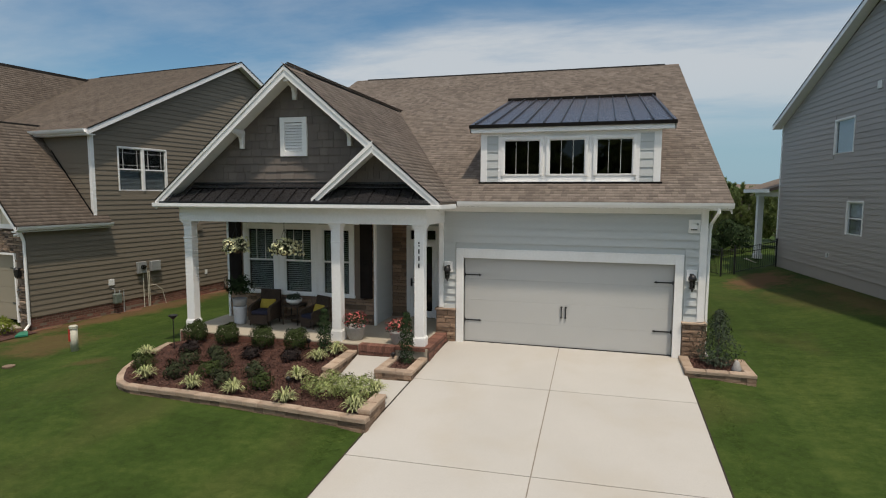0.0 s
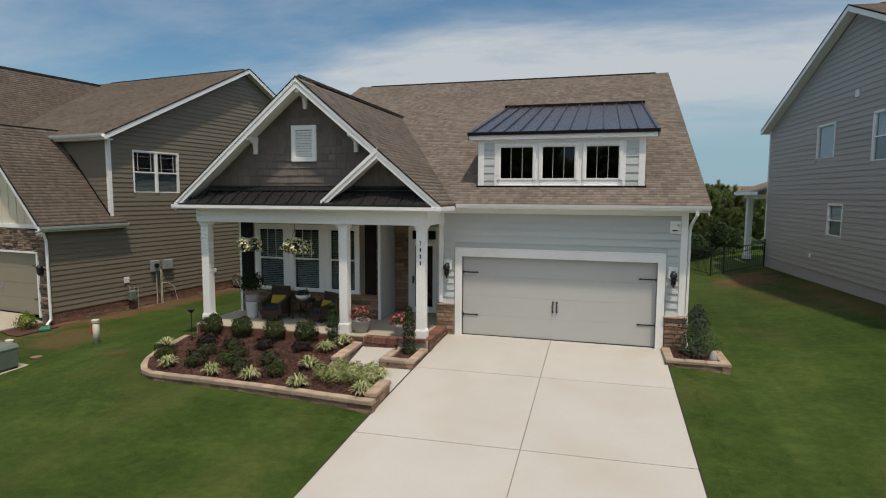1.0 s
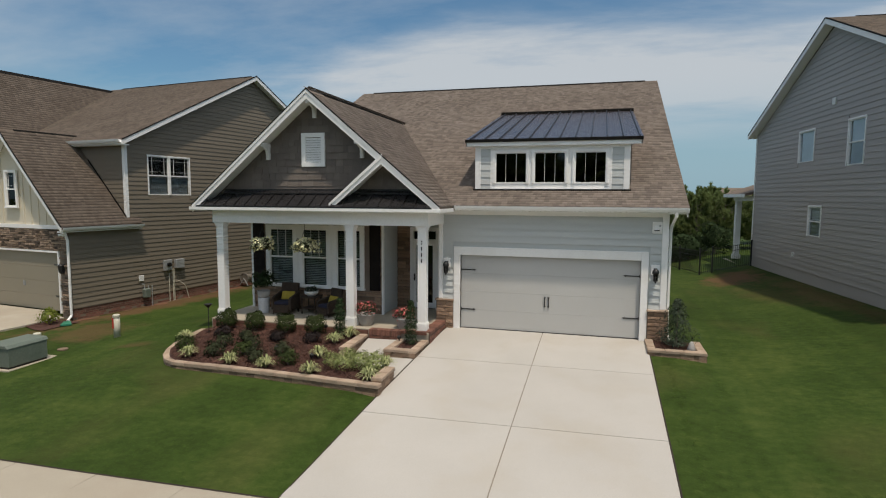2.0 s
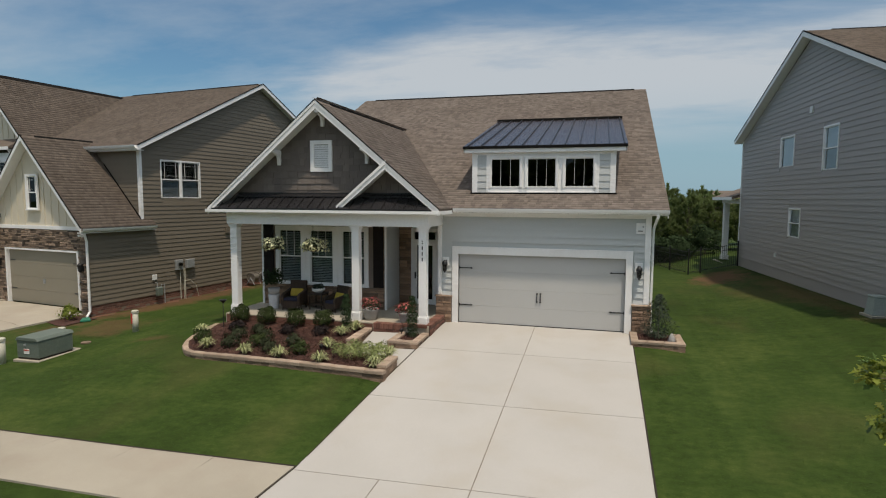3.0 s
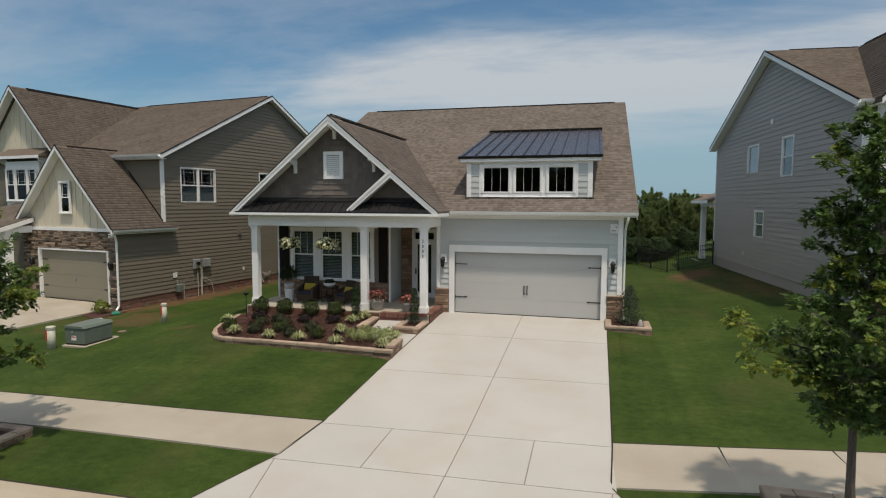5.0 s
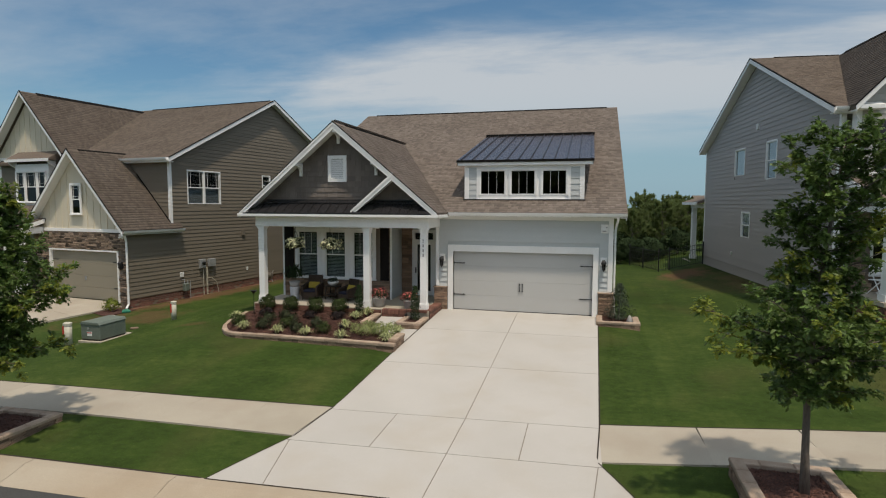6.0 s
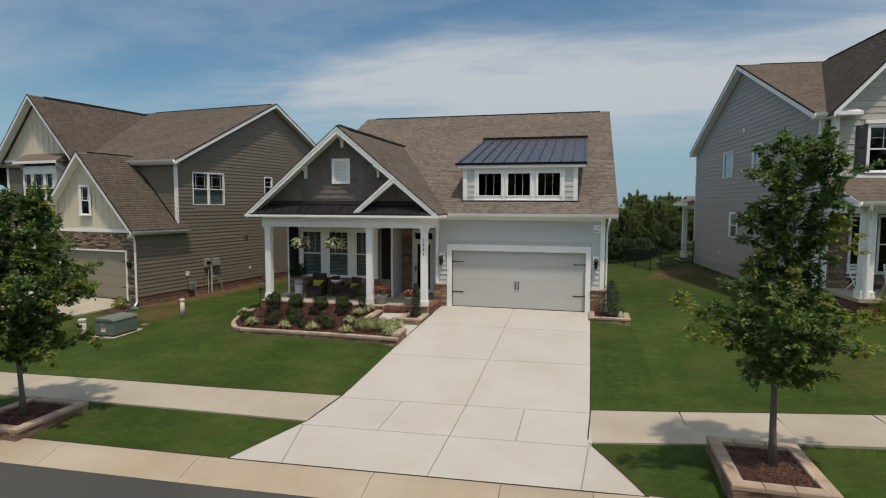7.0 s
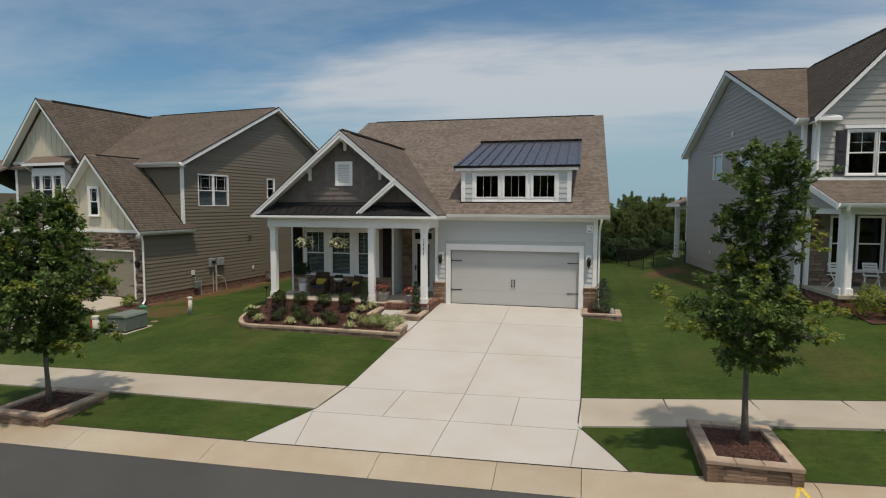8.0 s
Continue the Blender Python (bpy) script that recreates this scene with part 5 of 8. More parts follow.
for x0, x1 in ((DX0 - 0.02, DX0 + 0.14), (DX1 - 0.14, DX1 + 0.02), (-1.705, -1.63), (1.55, 1.635)):
    part("dormer_trim", B(x0, x1, DY - 0.03, DY, dz0 - 0.02, dz1), "white", dorm, bevel=0.004)
for lo, hi in ((DX0 + 0.14, -1.705), (1.635, DX1 - 0.14)):
    lap_boards(dorm, "pale", (0, DY, 0), dz0 + 0.02, 5.12, holed(lo, hi, []), step=0.2, proud=0.022)
part("dormer_sill", B(-1.63, 1.55, DY - 0.045, DY, dz0 + 0.06, dz0 + 0.1), "white", dorm)
part("flashing", B(DX0 - 0.06, DX1 + 0.06, DY - 0.085, DY - 0.032, dz0 - 0.02, dz0 + 0.085), "matte", dorm)
DRX0, DRX1, DRY0, DRZ0, DRY1, DRZ1 = -2.4, 2.39, 0.37, 5.385, 6.6, 6.945
part("dormer_soffit", B(DRX0 + 0.02, DRX1 - 0.02, DRY0 + 0.03, DY + 0.05, 5.2, 5.235), "soffit", dorm)
part("dormer_fascia", B(DRX0, DRX1, DRY0, DRY0 + 0.03, 5.2, 5.34), "white", dorm, bevel=0.003)
mroof = part("metal_roof", Geo().prism([(DRY0 - 0.02, DRZ0), (DRY1, DRZ1), (DRY1, DRZ1 - 0.06), (DRY0 - 0.02, DRZ0 - 0.04)], "x", DRX0 - 0.02, DRX1 + 0.02), "seam", dorm, "dark blue-grey standing-seam metal dormer roof")
for x0 in (DRX0, DRX1 - 0.03):
    part("dormer_rake", Geo().prism([(DRY0, 5.34), (DRY1, DRZ1 - 0.06), (DRY1, DRZ1 - 0.2), (DRY0, 5.2)], "x", x0, x0 + 0.03), "white", dorm)
for k in range(12):
    x = DRX0 + 0.14 + k * 0.416
    part("roof_seam", Geo().prism([(DRY0 - 0.02, DRZ0), (DRY1, DRZ1), (DRY1, DRZ1 + 0.05), (DRY0 - 0.02, DRZ0 + 0.05)], "x", x - 0.011, x + 0.011), "pent", mroof)
part("drip_edge", B(DRX0 - 0.02, DRX1 + 0.02, DRY0 - 0.035, DRY0 - 0.018, DRZ0 - 0.075, DRZ0 + 0.012), "matte", mroof)
part("ridge_flashing", Geo().prism([(DRY1 - 0.12, DRZ1 - 0.03), (DRY1 - 0.1, DRZ1 + 0.075), (DRY1 + 0.16, DRZ1 + 0.11), (DRY1 + 0.16, DRZ1 - 0.02)], "x", DRX0 - 0.04, DRX1 + 0.04), "matte", mroof)


# ---- neighbours ----
def gable_roof(parent, axis, ridge, zr, half, slope, a0, a1, mat, seed, both=(1, -1), trim_ends=(True, True), spans=None, deck=True, overhang_trim="white"):
    """A ridge along an axis ('x' or 'y') at the other coordinate ridge, with two slopes down to half metres aside."""
    k = math.hypot(1, slope)
    zf = zr - half * slope
    for s in both:
        if axis == "x":
            deck_pts = [(ridge, zr), (ridge + s * half, zf), (ridge + s * half, zf - 0.14), (ridge, zr - 0.14)]
            part("roof_deck", Geo().prism(deck_pts, "x", a0, a1), "deck", parent)
            o, u, v = (0, ridge + s * (half + 0.02), zf + 0.004), (1, 0, 0), (0, -s / k, slope / k)
        else:
            deck_pts = [(ridge, zr), (ridge + s * half, zf), (ridge + s * half, zf - 0.14), (ridge, zr - 0.14)]
            part("roof_deck", Geo().prism(deck_pts, "y", a0, a1), "deck", parent)
            o, u, v = (ridge + s * (half + 0.02), 0, zf + 0.004), (0, 1, 0), (-s / k, 0, slope / k)
        sp = spans[s] if spans and s in spans else (lambda d: [(a0 - 0.02, a1 + 0.02)])
        shingles("shingles", parent, o, u, v, int(half * k / 0.14), sp, mat=mat, seed=seed + s)
        for end, a in zip(trim_ends, (a0, a1)):
            if end:
                q = [(ridge, zr - 0.02), (ridge + s * half, zf - 0.02), (ridge + s * half, zf - 0.2), (ridge, zr - 0.2)]
                part("rake_board", Geo().prism(q, axis, a - 0.03 if a == a0 else a, a if a == a0 else a + 0.03), overhang_trim, parent)
                part("shingle_edge", Geo().prism([(ridge, zr + 0.024), (ridge + s * half, zf + 0.024), (ridge + s * half, zf - 0.01), (ridge, zr - 0.01)], axis, a - 0.045 if a == a0 else a - 0.02, a + 0.02 if a == a0 else a + 0.045), "matte", parent)
                soff = [(ridge, zr - 0.15), (ridge + s * half, zf - 0.15), (ridge + s * half, zf - 0.18), (ridge, zr - 0.18)]
                part("rake_soffit", Geo().prism(soff, axis, a if a == a0 else a - 0.34, a + 0.34 if a == a0 else a), "soffit", parent)
    return zf


left = thing("house", "two-storey taupe house with cream gables and a stone-faced garage", "house", pose(-16.43, 2.43, 0, 0, 0, -7.5))
BASE = -0.3
LWH = [(1.05, 2.03, 3.78, 5.34), (2.12, 3.1, 3.78, 5.34), (6.4, 7.0, 4.28, 5.32)]
lw = part("wall", B(-0.15, 0.0, -2.35, 14.4, -1.2, 2.6), "taupe", left, "taupe lap-sided side wall")
part("wall", holed_wall("y", 0.0, 14.4, 2.6, 5.75, -0.15, 0.0, LWH), "taupe", left)
part("gable_end_wall", Geo().prism([(0.0, 5.75), (14.4, 5.75), (7.2, 9.45)], "x", -0.15, 0.0), "taupe", left)
part("wall", B(-12.0, -0.15, 0.0, 0.15, -1.0, 5.75), "taupe", left)
part("wall", B(-12.0, -0.15, 14.25, 14.4, -1.0, 5.75), "taupe", left)
part("wall", B(-12.0, -11.85, 0.15, 14.25, -1.0, 5.75), "taupe", left)
side_holes = [(3.4, 5.45, 3.75, 5.36), (8.7, 9.4, 4.25, 5.36)]


def left_side(za, zb):
    if za < 5.74:
        return holed(0.03 if za < 2.5 else 2.35, 16.75, side_holes)(za, zb)
    return gabled(2.35, 16.75, 5.75, 9.55, 9.45)(za, zb)


lap_boards(lw, "taupe", (0.0, -2.35, 90), BASE, 9.35, left_side, step=0.178, proud=0.024)
lf = part("wall", B(-5.4, -0.15, 0.0, 0.02, 2.4, 5.75), "taupe", left)
lap_boards(lf, "taupe", (-5.0, -0.02, 0), 2.6, 5.7, holed(0, 4.9, []), step=0.178)
part("corner_board", B(-0.09, 0.035, -0.035, 0.1, 2.75, 5.75), "white", left, bevel=0.004)
lb = part("foundation", B(-0.12, -0.01, -2.35, 14.4, -1.3, BASE), "brickmortar", left, "red brick foundation")


def brick_course(parent, x0, y0, ang, length, z0, rows, mat="brick", bw=0.2, bh=0.065, joint=0.012, seed=1, depth=0.012, name="brick", limit=300):
    """Running-bond bricks on an upright face that runs along ang and faces to the right of it; all alike bricks share a mesh."""
    key = "brick_" + mat
    me = bpy.data.meshes.get(key)
    if not me:
        me = Geo().box(0, 1, -1, 0, 0, 1).mesh(key)
        me.materials.append(M[mat])
    ux, uy = math.cos(radians(ang)), math.sin(radians(ang))
    r, made, rest = random.Random(seed), 0, Geo()
    for k in range(rows):
        a = -0.5 * bw * (k % 2)
        while a < length - 0.02:
            s, e = max(a, 0), min(a + bw - joint, length)
            if e - s > 0.03 and made >= limit:
                p, d = (x0 + ux * s, y0 + uy * s), depth
                q = (x0 + ux * e, y0 + uy * e)
                nx, ny = uy * d, -ux * d
                za, zb = z0 + k * (bh + joint), z0 + k * (bh + joint) + bh
                rest.add([(p[0], p[1], za), (q[0], q[1], za), (q[0] + nx, q[1] + ny, za), (p[0] + nx, p[1] + ny, za), (p[0], p[1], zb), (q[0], q[1], zb), (q[0] + nx, q[1] + ny, zb), (p[0] + nx, p[1] + ny, zb)], [(0, 1, 2, 3), (7, 6, 5, 4), (3, 2, 6, 7), (0, 3, 7, 4), (1, 5, 6, 2)])
            elif e - s > 0.03:
                ob = new(name, me)
                ob.parent = parent
                ob.matrix_basis = Matrix.Translation((x0 + ux * s, y0 + uy * s, z0 + k * (bh + joint))) @ Matrix.Rotation(radians(ang), 4, "Z") @ Matrix.Diagonal((e - s, depth * r.uniform(0.7, 1.3), bh, 1))
                made += 1
            a += bw
    if rest.v:
        part("brickwork", rest, mat, parent, kind="stuff")


brick_course(lb, -0.01, -2.35, 90, 15.0, -0.86, 7, seed=3)
for a, b in ((1.05, 2.03), (2.12, 3.1)):
    window(left, (0.0, 0, 90), a, b, 3.78, 5.34, casing=0.055, bars=(2, 2), prairie=True, pane="glass", behind="half_blind", sill=False, label="white double-hung window with thin grid bars")
window(left, (0.0, 0, 90), 6.4, 7.0, 4.28, 5.32, casing=0.06, bars=(0, 1), behind="none", label="small white window")
lroof = new("roof")
lroof.parent = left
tagged(lroof, "brown-grey shingle roof")
LS, LR_Y, LR_Z = 0.5, 7.2, 9.62
fg_x, fg_z, fg_h, fg_s = -9.4, 9.45, 3.05, 1.10
kk = math.hypot(1, LS)
zf = LR_Z - 7.5 * LS


def lmain_front(d):
    z = zf + d * LS / kk
    # stop inside the front gable's slope
    xr = fg_x + max(0.0, (fg_z - z) / fg_s) - 0.1
    return [(xr, 0.32)]


gable_roof(lroof, "x", LR_Y, LR_Z, 7.5, LS, -12.3, 0.3, "shingle2", 31, trim_ends=(False, True), spans={-1: lmain_front, 1: lambda d: [(-12.3, 0.32)]})
part("ridge_vent", Geo().prism([(LR_Y - 0.15, LR_Z - 0.04), (LR_Y, LR_Z + 0.035), (LR_Y + 0.15, LR_Z - 0.04)], "x", -9.0, 0.0), "matte", lroof)


def fg_spans(d):
    z = fg_z - fg_h * fg_s + d * fg_s / math.hypot(1, fg_s)
    return [(-0.52, LR_Y - (LR_Z - z) / LS + 0.1)]


gable_roof(lroof, "y", fg_x, fg_z, fg_h, fg_s, -0.5, 7.2, "shingle2", 35, trim_ends=(True, False), spans={1: fg_spans})
part("ridge_vent", Geo().prism([(fg_x - 0.15, fg_z - 0.1), (fg_x, fg_z + 0.04), (fg_x + 0.15, fg_z - 0.1)], "y", 0.3, 6.9), "matte", lroof)
part("fascia", B(-6.2, 0.3, -0.33, -0.3, zf - 0.17, zf + 0.0), "white", lroof)
gutter(lroof, -3.6, 0.3, -0.33, zf - 0.12)
part("eave_soffit", B(-6.3, 0.3, -0.3, 0.0, zf - 0.2, zf - 0.17), "soffit", lroof)
# front gable wall: cream board and batten above a boxed window
fgw = part("gable_wall", Geo().prism([(fg_x - 2.8, 6.1), (fg_x + 2.8, 6.1), (fg_x, 9.2)], "y", -0.06, 0.0), "cream", left, "cream board-and-batten gable")
for k in range(13):
    x = fg_x - 2.5 + k * 0.41
    top = 9.15 - abs(x - fg_x) * 1.107
    if top > 6.2:
        part("batten", B(x - 0.022, x + 0.022, -0.085, -0.06, 6.1, top), "cream", fgw)
flw = part("wall", B(-12.0, -6.8, -0.06, 0.0, -0.8, 6.1), "taupe", left)
lap_boards(flw, "taupe", (-12.0, -0.06, 0), 2.9, 6.05, holed(0, 5.2, [(1.9, 4.5, 3.6, 5.7)]), step=0.178)
part("corner_board", B(-12.06, -11.9, -0.1, 0.05, -0.5, 6.1), "white", left)
part("band_board", B(-12.2, -6.6, -0.11, -0.06, 6.02, 6.16), "white", left)
part("bay", B(-10.05, -7.5, -0.5, -0.06, 3.55, 5.75), "white", left, "white boxed bay window")
part("bay_roof", Geo().prism([(-0.06, 6.42), (-0.75, 6.0), (-0.75, 5.94), (-0.06, 5.94)], "x", -10.45, -7.1), "shingle2", left)
part("bay_fascia", B(-10.45, -7.1, -0.78, -0.75, 5.86, 6.0), "white", left)
for x in (-10.3, -7.3):
    part("bay_bracket", Geo().prism([(-0.06, 5.9), (-0.68, 5.9), (-0.6, 5.75), (-0.06, 5.4)], "x", x - 0.06, x + 0.06), "white", left)
for a, b in ((-9.92, -9.32), (-9.2, -8.4), (-8.28, -7.68)):
    window(left, (0, -0.52, 0), a, b, 3.85, 5.35, casing=0.05, bars=(2, 2), prairie=True, behind="none", proud=0.03, pane="darkglass", label="white bay window sash")
# garage wing
wing = new("garage_wing")
wing.parent = left
tagged(wing, "projecting garage wing with a steep gable")
WAX, WAZ, WS = -2.95, 6.14, 1.10
WH = 3.17
wz = WAZ - WH * WS


def wing_spans(d):
    z = wz + d * WS / math.hypot(1, WS)
    return [(-2.72, 0.5 if z < 3.05 else 0.05 if z < 5.9 else 0.3)]


gable_roof(wing, "y", WAX, WAZ, WH, WS, -2.7, 0.45, "shingle2", 41, trim_ends=(True, False), spans={1: wing_spans, -1: wing_spans})
# no vent on the wing: a black strip paints the ridge's thin shadow line
part("ridge_vent", Geo().prism([(WAX - 0.08, WAZ - 0.06), (WAX, WAZ + 0.03), (WAX + 0.08, WAZ - 0.06)], "y", -2.2, 0.2), "matte", wing)
part("step_flashing", Geo().prism([(-2.0, WAZ - (WAX + 2.0) * -WS + 0.02), (0.04, WAZ - (0.04 - WAX) * WS + 0.02), (0.04, WAZ - (0.04 - WAX) * WS + 0.12), (-2.0, WAZ - (WAX + 2.0) * -WS + 0.12)], "y", -0.06, -0.045), "matte", wing)
part("gutter", Geo().prism([(0.22 - a, wz - 0.14 + b) for a, b in GUT], "y", -2.72, 0.5), "white", wing, "white aluminium gutter")
part("eave_soffit", B(-0.02, 0.22, -2.7, 0.5, wz - 0.2, wz - 0.16), "soffit", wing)
ww = part("gable_wall", Geo().prism([(-5.9, 2.55), (0.0, 2.55), (0.0, WAZ - 2.95 * WS - 0.16), (WAX, WAZ - 0.16), (-5.9, WAZ - 2.95 * WS - 0.16)], "y", -2.35, -2.2), "cream", wing, "cream board-and-batten gable")
for k in range(14):
    x = WAX - 2.66 + k * 0.41
    top = WAZ - 0.19 - (abs(x - WAX) + 0.022) * WS
    if top > 2.8 and abs(x + 2.92) > 0.4:
        part("batten", B(x - 0.022, x + 0.022, -2.375, -2.35, 2.68, top), "cream", ww)
part("band_board", B(-5.95, 0.02, -2.4, -2.35, 2.54, 2.68), "white", wing)
sw = part("stone_wall", Geo().box(-5.9, -4.86, -2.35, -2.2, -1.0, 2.54).box(-0.5, 0.0, -2.35, -2.2, -1.0, 2.54).box(-4.86, -0.5, -2.35, -2.2, 1.72, 2.54), "mortar", wing, "grey-brown ledge stone garage front")
stone_field(sw, "stone2", -5.88, -2.35, 0, 5.86, -0.6, 2.52, rows=(0.055, 0.11), runs=(0.12, 0.4), depth=0.055, seed=21, holes=[(0.99, 5.41, -1, 1.755)])
for x0, x1 in ((-4.89, -4.8), (-0.56, -0.49)):
    part("door_trim", B(x0, x1, -2.4, -2.25, -0.5, 1.69), "white", wing)
part("door_trim", B(-4.89, -0.49, -2.4, -2.25, 1.69, 1.755), "white", wing)
lgd = new("garage_door")
lgd.parent = left
tagged(lgd, "closed khaki garage door with black hinges")
for k in range(4):
    z0 = -0.45 + k * 0.5325
    part("door_section", B(-4.8, -0.56, -2.28, -2.24, z0, z0 + 0.527), "door2", lgd, bevel=0.004)
for x, s in ((-4.78, 1), (-0.58, -1)):
    for z in (0.1, 1.25):
        part("strap_hinge", B(min(x, x + s * 0.35), max(x, x + s * 0.35), -2.295, -2.28, z - 0.015, z + 0.015), "blackmetal", lgd)
for x in (-2.72, -2.64):
    part("pull_handle", B(x - 0.015, x + 0.015, -2.31, -2.28, 0.38, 0.56), "steel", lgd)
window(left, (0, -2.37, 0), -3.18, -2.64, 3.34, 4.58, casing=0.09, bars=(2, 2), prairie=True, behind="none", proud=0.05, pane="darkglass", label="small white gable window")
for x in (-5.2, -0.26):
    g = Geo().box(x - 0.06, x + 0.06, -2.44, -2.36, 1.0, 1.3).lathe([(0.03, 0.98), (0.07, 1.05), (0.09, 1.26), (0.02, 1.34)], x, -2.5, 8)
    part("wall_lantern", g, "blackmetal", left, "black wall lantern")
g = Geo().box(-0.2, -0.1, -2.42, -2.38, 2.34, 2.44)
g.tube([(-0.15, -2.4, 2.38), (-0.25, -2.52, 2.34)], 0.045, 8).tube([(-0.15, -2.4, 2.38), (-0.02, -2.52, 2.34)], 0.045, 8)
part("floodlight", g, "white", left, "white twin floodlight")
downspout(left, [(0.16, -2.6, wz - 0.12), (0.16, -2.55, wz - 0.25), (0.07, -2.42, wz - 0.5), (0.07, -2.42, -0.5), (0.15, -2.62, -0.66)], 0.045)
# entry porch that wraps the garage corner under a shed roof
EP0, EPZ, EPS = -3.8, 2.67, 0.3
epz = lambda y: EPZ + (y - EP0) * EPS
ek = math.hypot(1, EPS)
part("porch_roof", Geo().prism([(EP0, EPZ), (-0.1, epz(-0.1)), (-0.1, epz(-0.1) - 0.16), (EP0, EPZ - 0.12)], "x", -9.5, -5.08), "deck", left)
shingles("porch_shingles", left, (0, EP0 - 0.02, EPZ + 0.004), (1, 0, 0), (0, 1 / ek, EPS / ek), int(3.7 * ek / 0.14), lambda d: [(-9.5, -5.06 if EP0 + d / ek < -2.42 else -5.8)], mat="shingle2", seed=63)
part("porch_rake", Geo().prism([(EP0, EPZ - 0.01), (-2.4, epz(-2.4) - 0.01), (-2.4, epz(-2.4) - 0.2), (EP0, EPZ - 0.2)], "x", -5.08, -5.05), "white", left)
part("porch_fascia", B(-9.5, -5.05, EP0 - 0.03, EP0, EPZ - 0.2, EPZ - 0.01), "white", left)
part("beam", Geo().box(-9.4, -5.16, -3.55, -3.2, 2.3, 2.62).box(-5.5, -5.16, -3.2, -2.42, 2.42, 2.72), "white", left)
for x in (-5.36, -9.2):
    part("porch_column", Geo().box(x - 0.17, x + 0.17, -3.55, -3.21, -0.42, 2.3).box(x - 0.21, x + 0.21, -3.59, -3.17, -0.42, -0.2), "white", left, bevel=0.005)
part("porch_floor", B(-9.5, -5.1, -3.8, -0.1, -0.95, -0.42), "walk", left)
# fittings on the side wall
mt = new("electric_meter")
mt.parent, mt.matrix_basis = left, pose(0.0, 1.5, 0, 0, 0, 90)
tagged(mt, "grey electric meter boxes with conduits")
part("meter_box", B(0.05, 0.42, -0.14, -0.02, 0.62, 1.06), "steel", mt, bevel=0.01)
part("meter_dial", Geo().tube([(0.24, -0.14, 0.86), (0.24, -0.24, 0.86)], 0.09, 12), "lampglass", mt)
part("breaker_box", B(0.62, 1.05, -0.16, -0.02, 0.66, 1.04), "steel", mt, bevel=0.01)
for x in (0.3, 0.5, 0.56):
    part("conduit", Geo().tube([(x, -0.07, 0.65), (x, -0.07, -0.75)], 0.017, 6), "plastic", mt)
part("cable", Geo().tube([(0.5, -0.07, 0.1), (0.8, -0.1, 0.1), (1.1, -0.12, -0.15), (1.25, -0.12, -0.7)], 0.015, 5), "plastic", mt)
gm = new("gas_meter")
gm.parent, gm.matrix_basis = left, pose(0.0, 0.4, 0, 0, 0, 90)
tagged(gm, "grey gas meter with pipes")
part("meter_box", B(-0.02, 0.2, -0.06, -0.02, 0.32, 0.55), "paper", gm, bevel=0.008)
part("meter_body", B(0.05, 0.32, -0.28, -0.08, -0.35, 0.02), "utility", gm, bevel=0.03)
part("pipe", Geo().tube([(0.1, -0.18, 0.0), (0.1, -0.18, 0.2), (0.1, -0.05, 0.2)], 0.02, 6), "steel", gm)
part("pipe", Geo().tube([(0.28, -0.18, 0.0), (0.28, -0.18, 0.12), (0.45, -0.18, 0.12), (0.45, -0.18, -0.8)], 0.02, 6), "steel", gm)
part("dryer_vent", B(-0.0, 0.1, 4.6, 4.8, 2.1, 2.35), "taupe", left, "small siding-coloured vent hood")
part("outlet_box", B(0.0, 0.05, 4.9, 5.02, 0.18, 0.36), "paper", left, "white outlet box")
reel = thing("hose_reel", "tan hose reel standing against the taupe wall", "hose reel", pose(-16.43, 2.43, 0, 0, 0, -7.5) @ Matrix.Translation((0.3, 6.2, -0.62)))
for y in (-0.2, 0.2):
    n = 16
    part("reel_disc", Geo().tube([(0.25 * math.cos(a), y, 0.35 + 0.25 * math.sin(a)) for a in np.linspace(0, 2 * math.pi, n + 1)], 0.03, 6, cap=False), "hose", reel)
part("hose_coil", Geo().tube([(0.0, -0.2, 0.35), (0.0, 0.2, 0.35)], 0.19, 12), "hose", reel)
for y in (-0.24, 0.24):
    part("reel_stand", Geo().tube([(-0.25, y, 0), (0.0, y, 0.36), (0.25, y, 0)], 0.02, 6), "steel", reel)
part("reel_handle", Geo().tube([(0, 0.24, 0.35), (0, 0.34, 0.35), (0.2, 0.34, 0.6)], 0.02, 6), "white", reel)

# left neighbour's drive, soil strips
ld = thing("driveway", "pale concrete drive in front of the khaki garage door", "driveway", kind="structure")
R7 = Matrix.Translation((-16.43, 2.43, 0)) @ Matrix.Rotation(radians(-7.5), 4, "Z")
lp = lambda x, y: tuple((R7 @ Vector((x, y, 0)))[:2])
ldy = [-2.4, -4.6, -6.8, -9.6, -12.6]
for y1, y0 in zip(ldy[:-1], ldy[1:]):
    for x0, x1 in ((-5.2, -2.7), (-2.7, -0.35)):
        slab(ld, "slab", lp(x0, y0), lp(x1, y0), lp(x1, y1), lp(x0, y1), "walk", off=0.06 if y1 > -8 else 0.045)
clay = part("bare_soil", sheet(lambda u, v: lp(-0.3 + u * (0.5 + 0.12 * math.sin(v * 23) + 0.1 * math.sin(v * 61 + 1) + 0.08 * math.sin(v * 117)), -3.4 + 14 * v), 6, 120, 0.012), "soil")
tagged(clay, "bare red clay strip along the brick foundation", "soil", kind="structure")
splash = part("splash_pad", Geo().prism([(0, 0), (0.55, -0.2), (0.6, 0.12), (0.05, 0.2)], "z", 0.0, 0.05), "greenplastic")
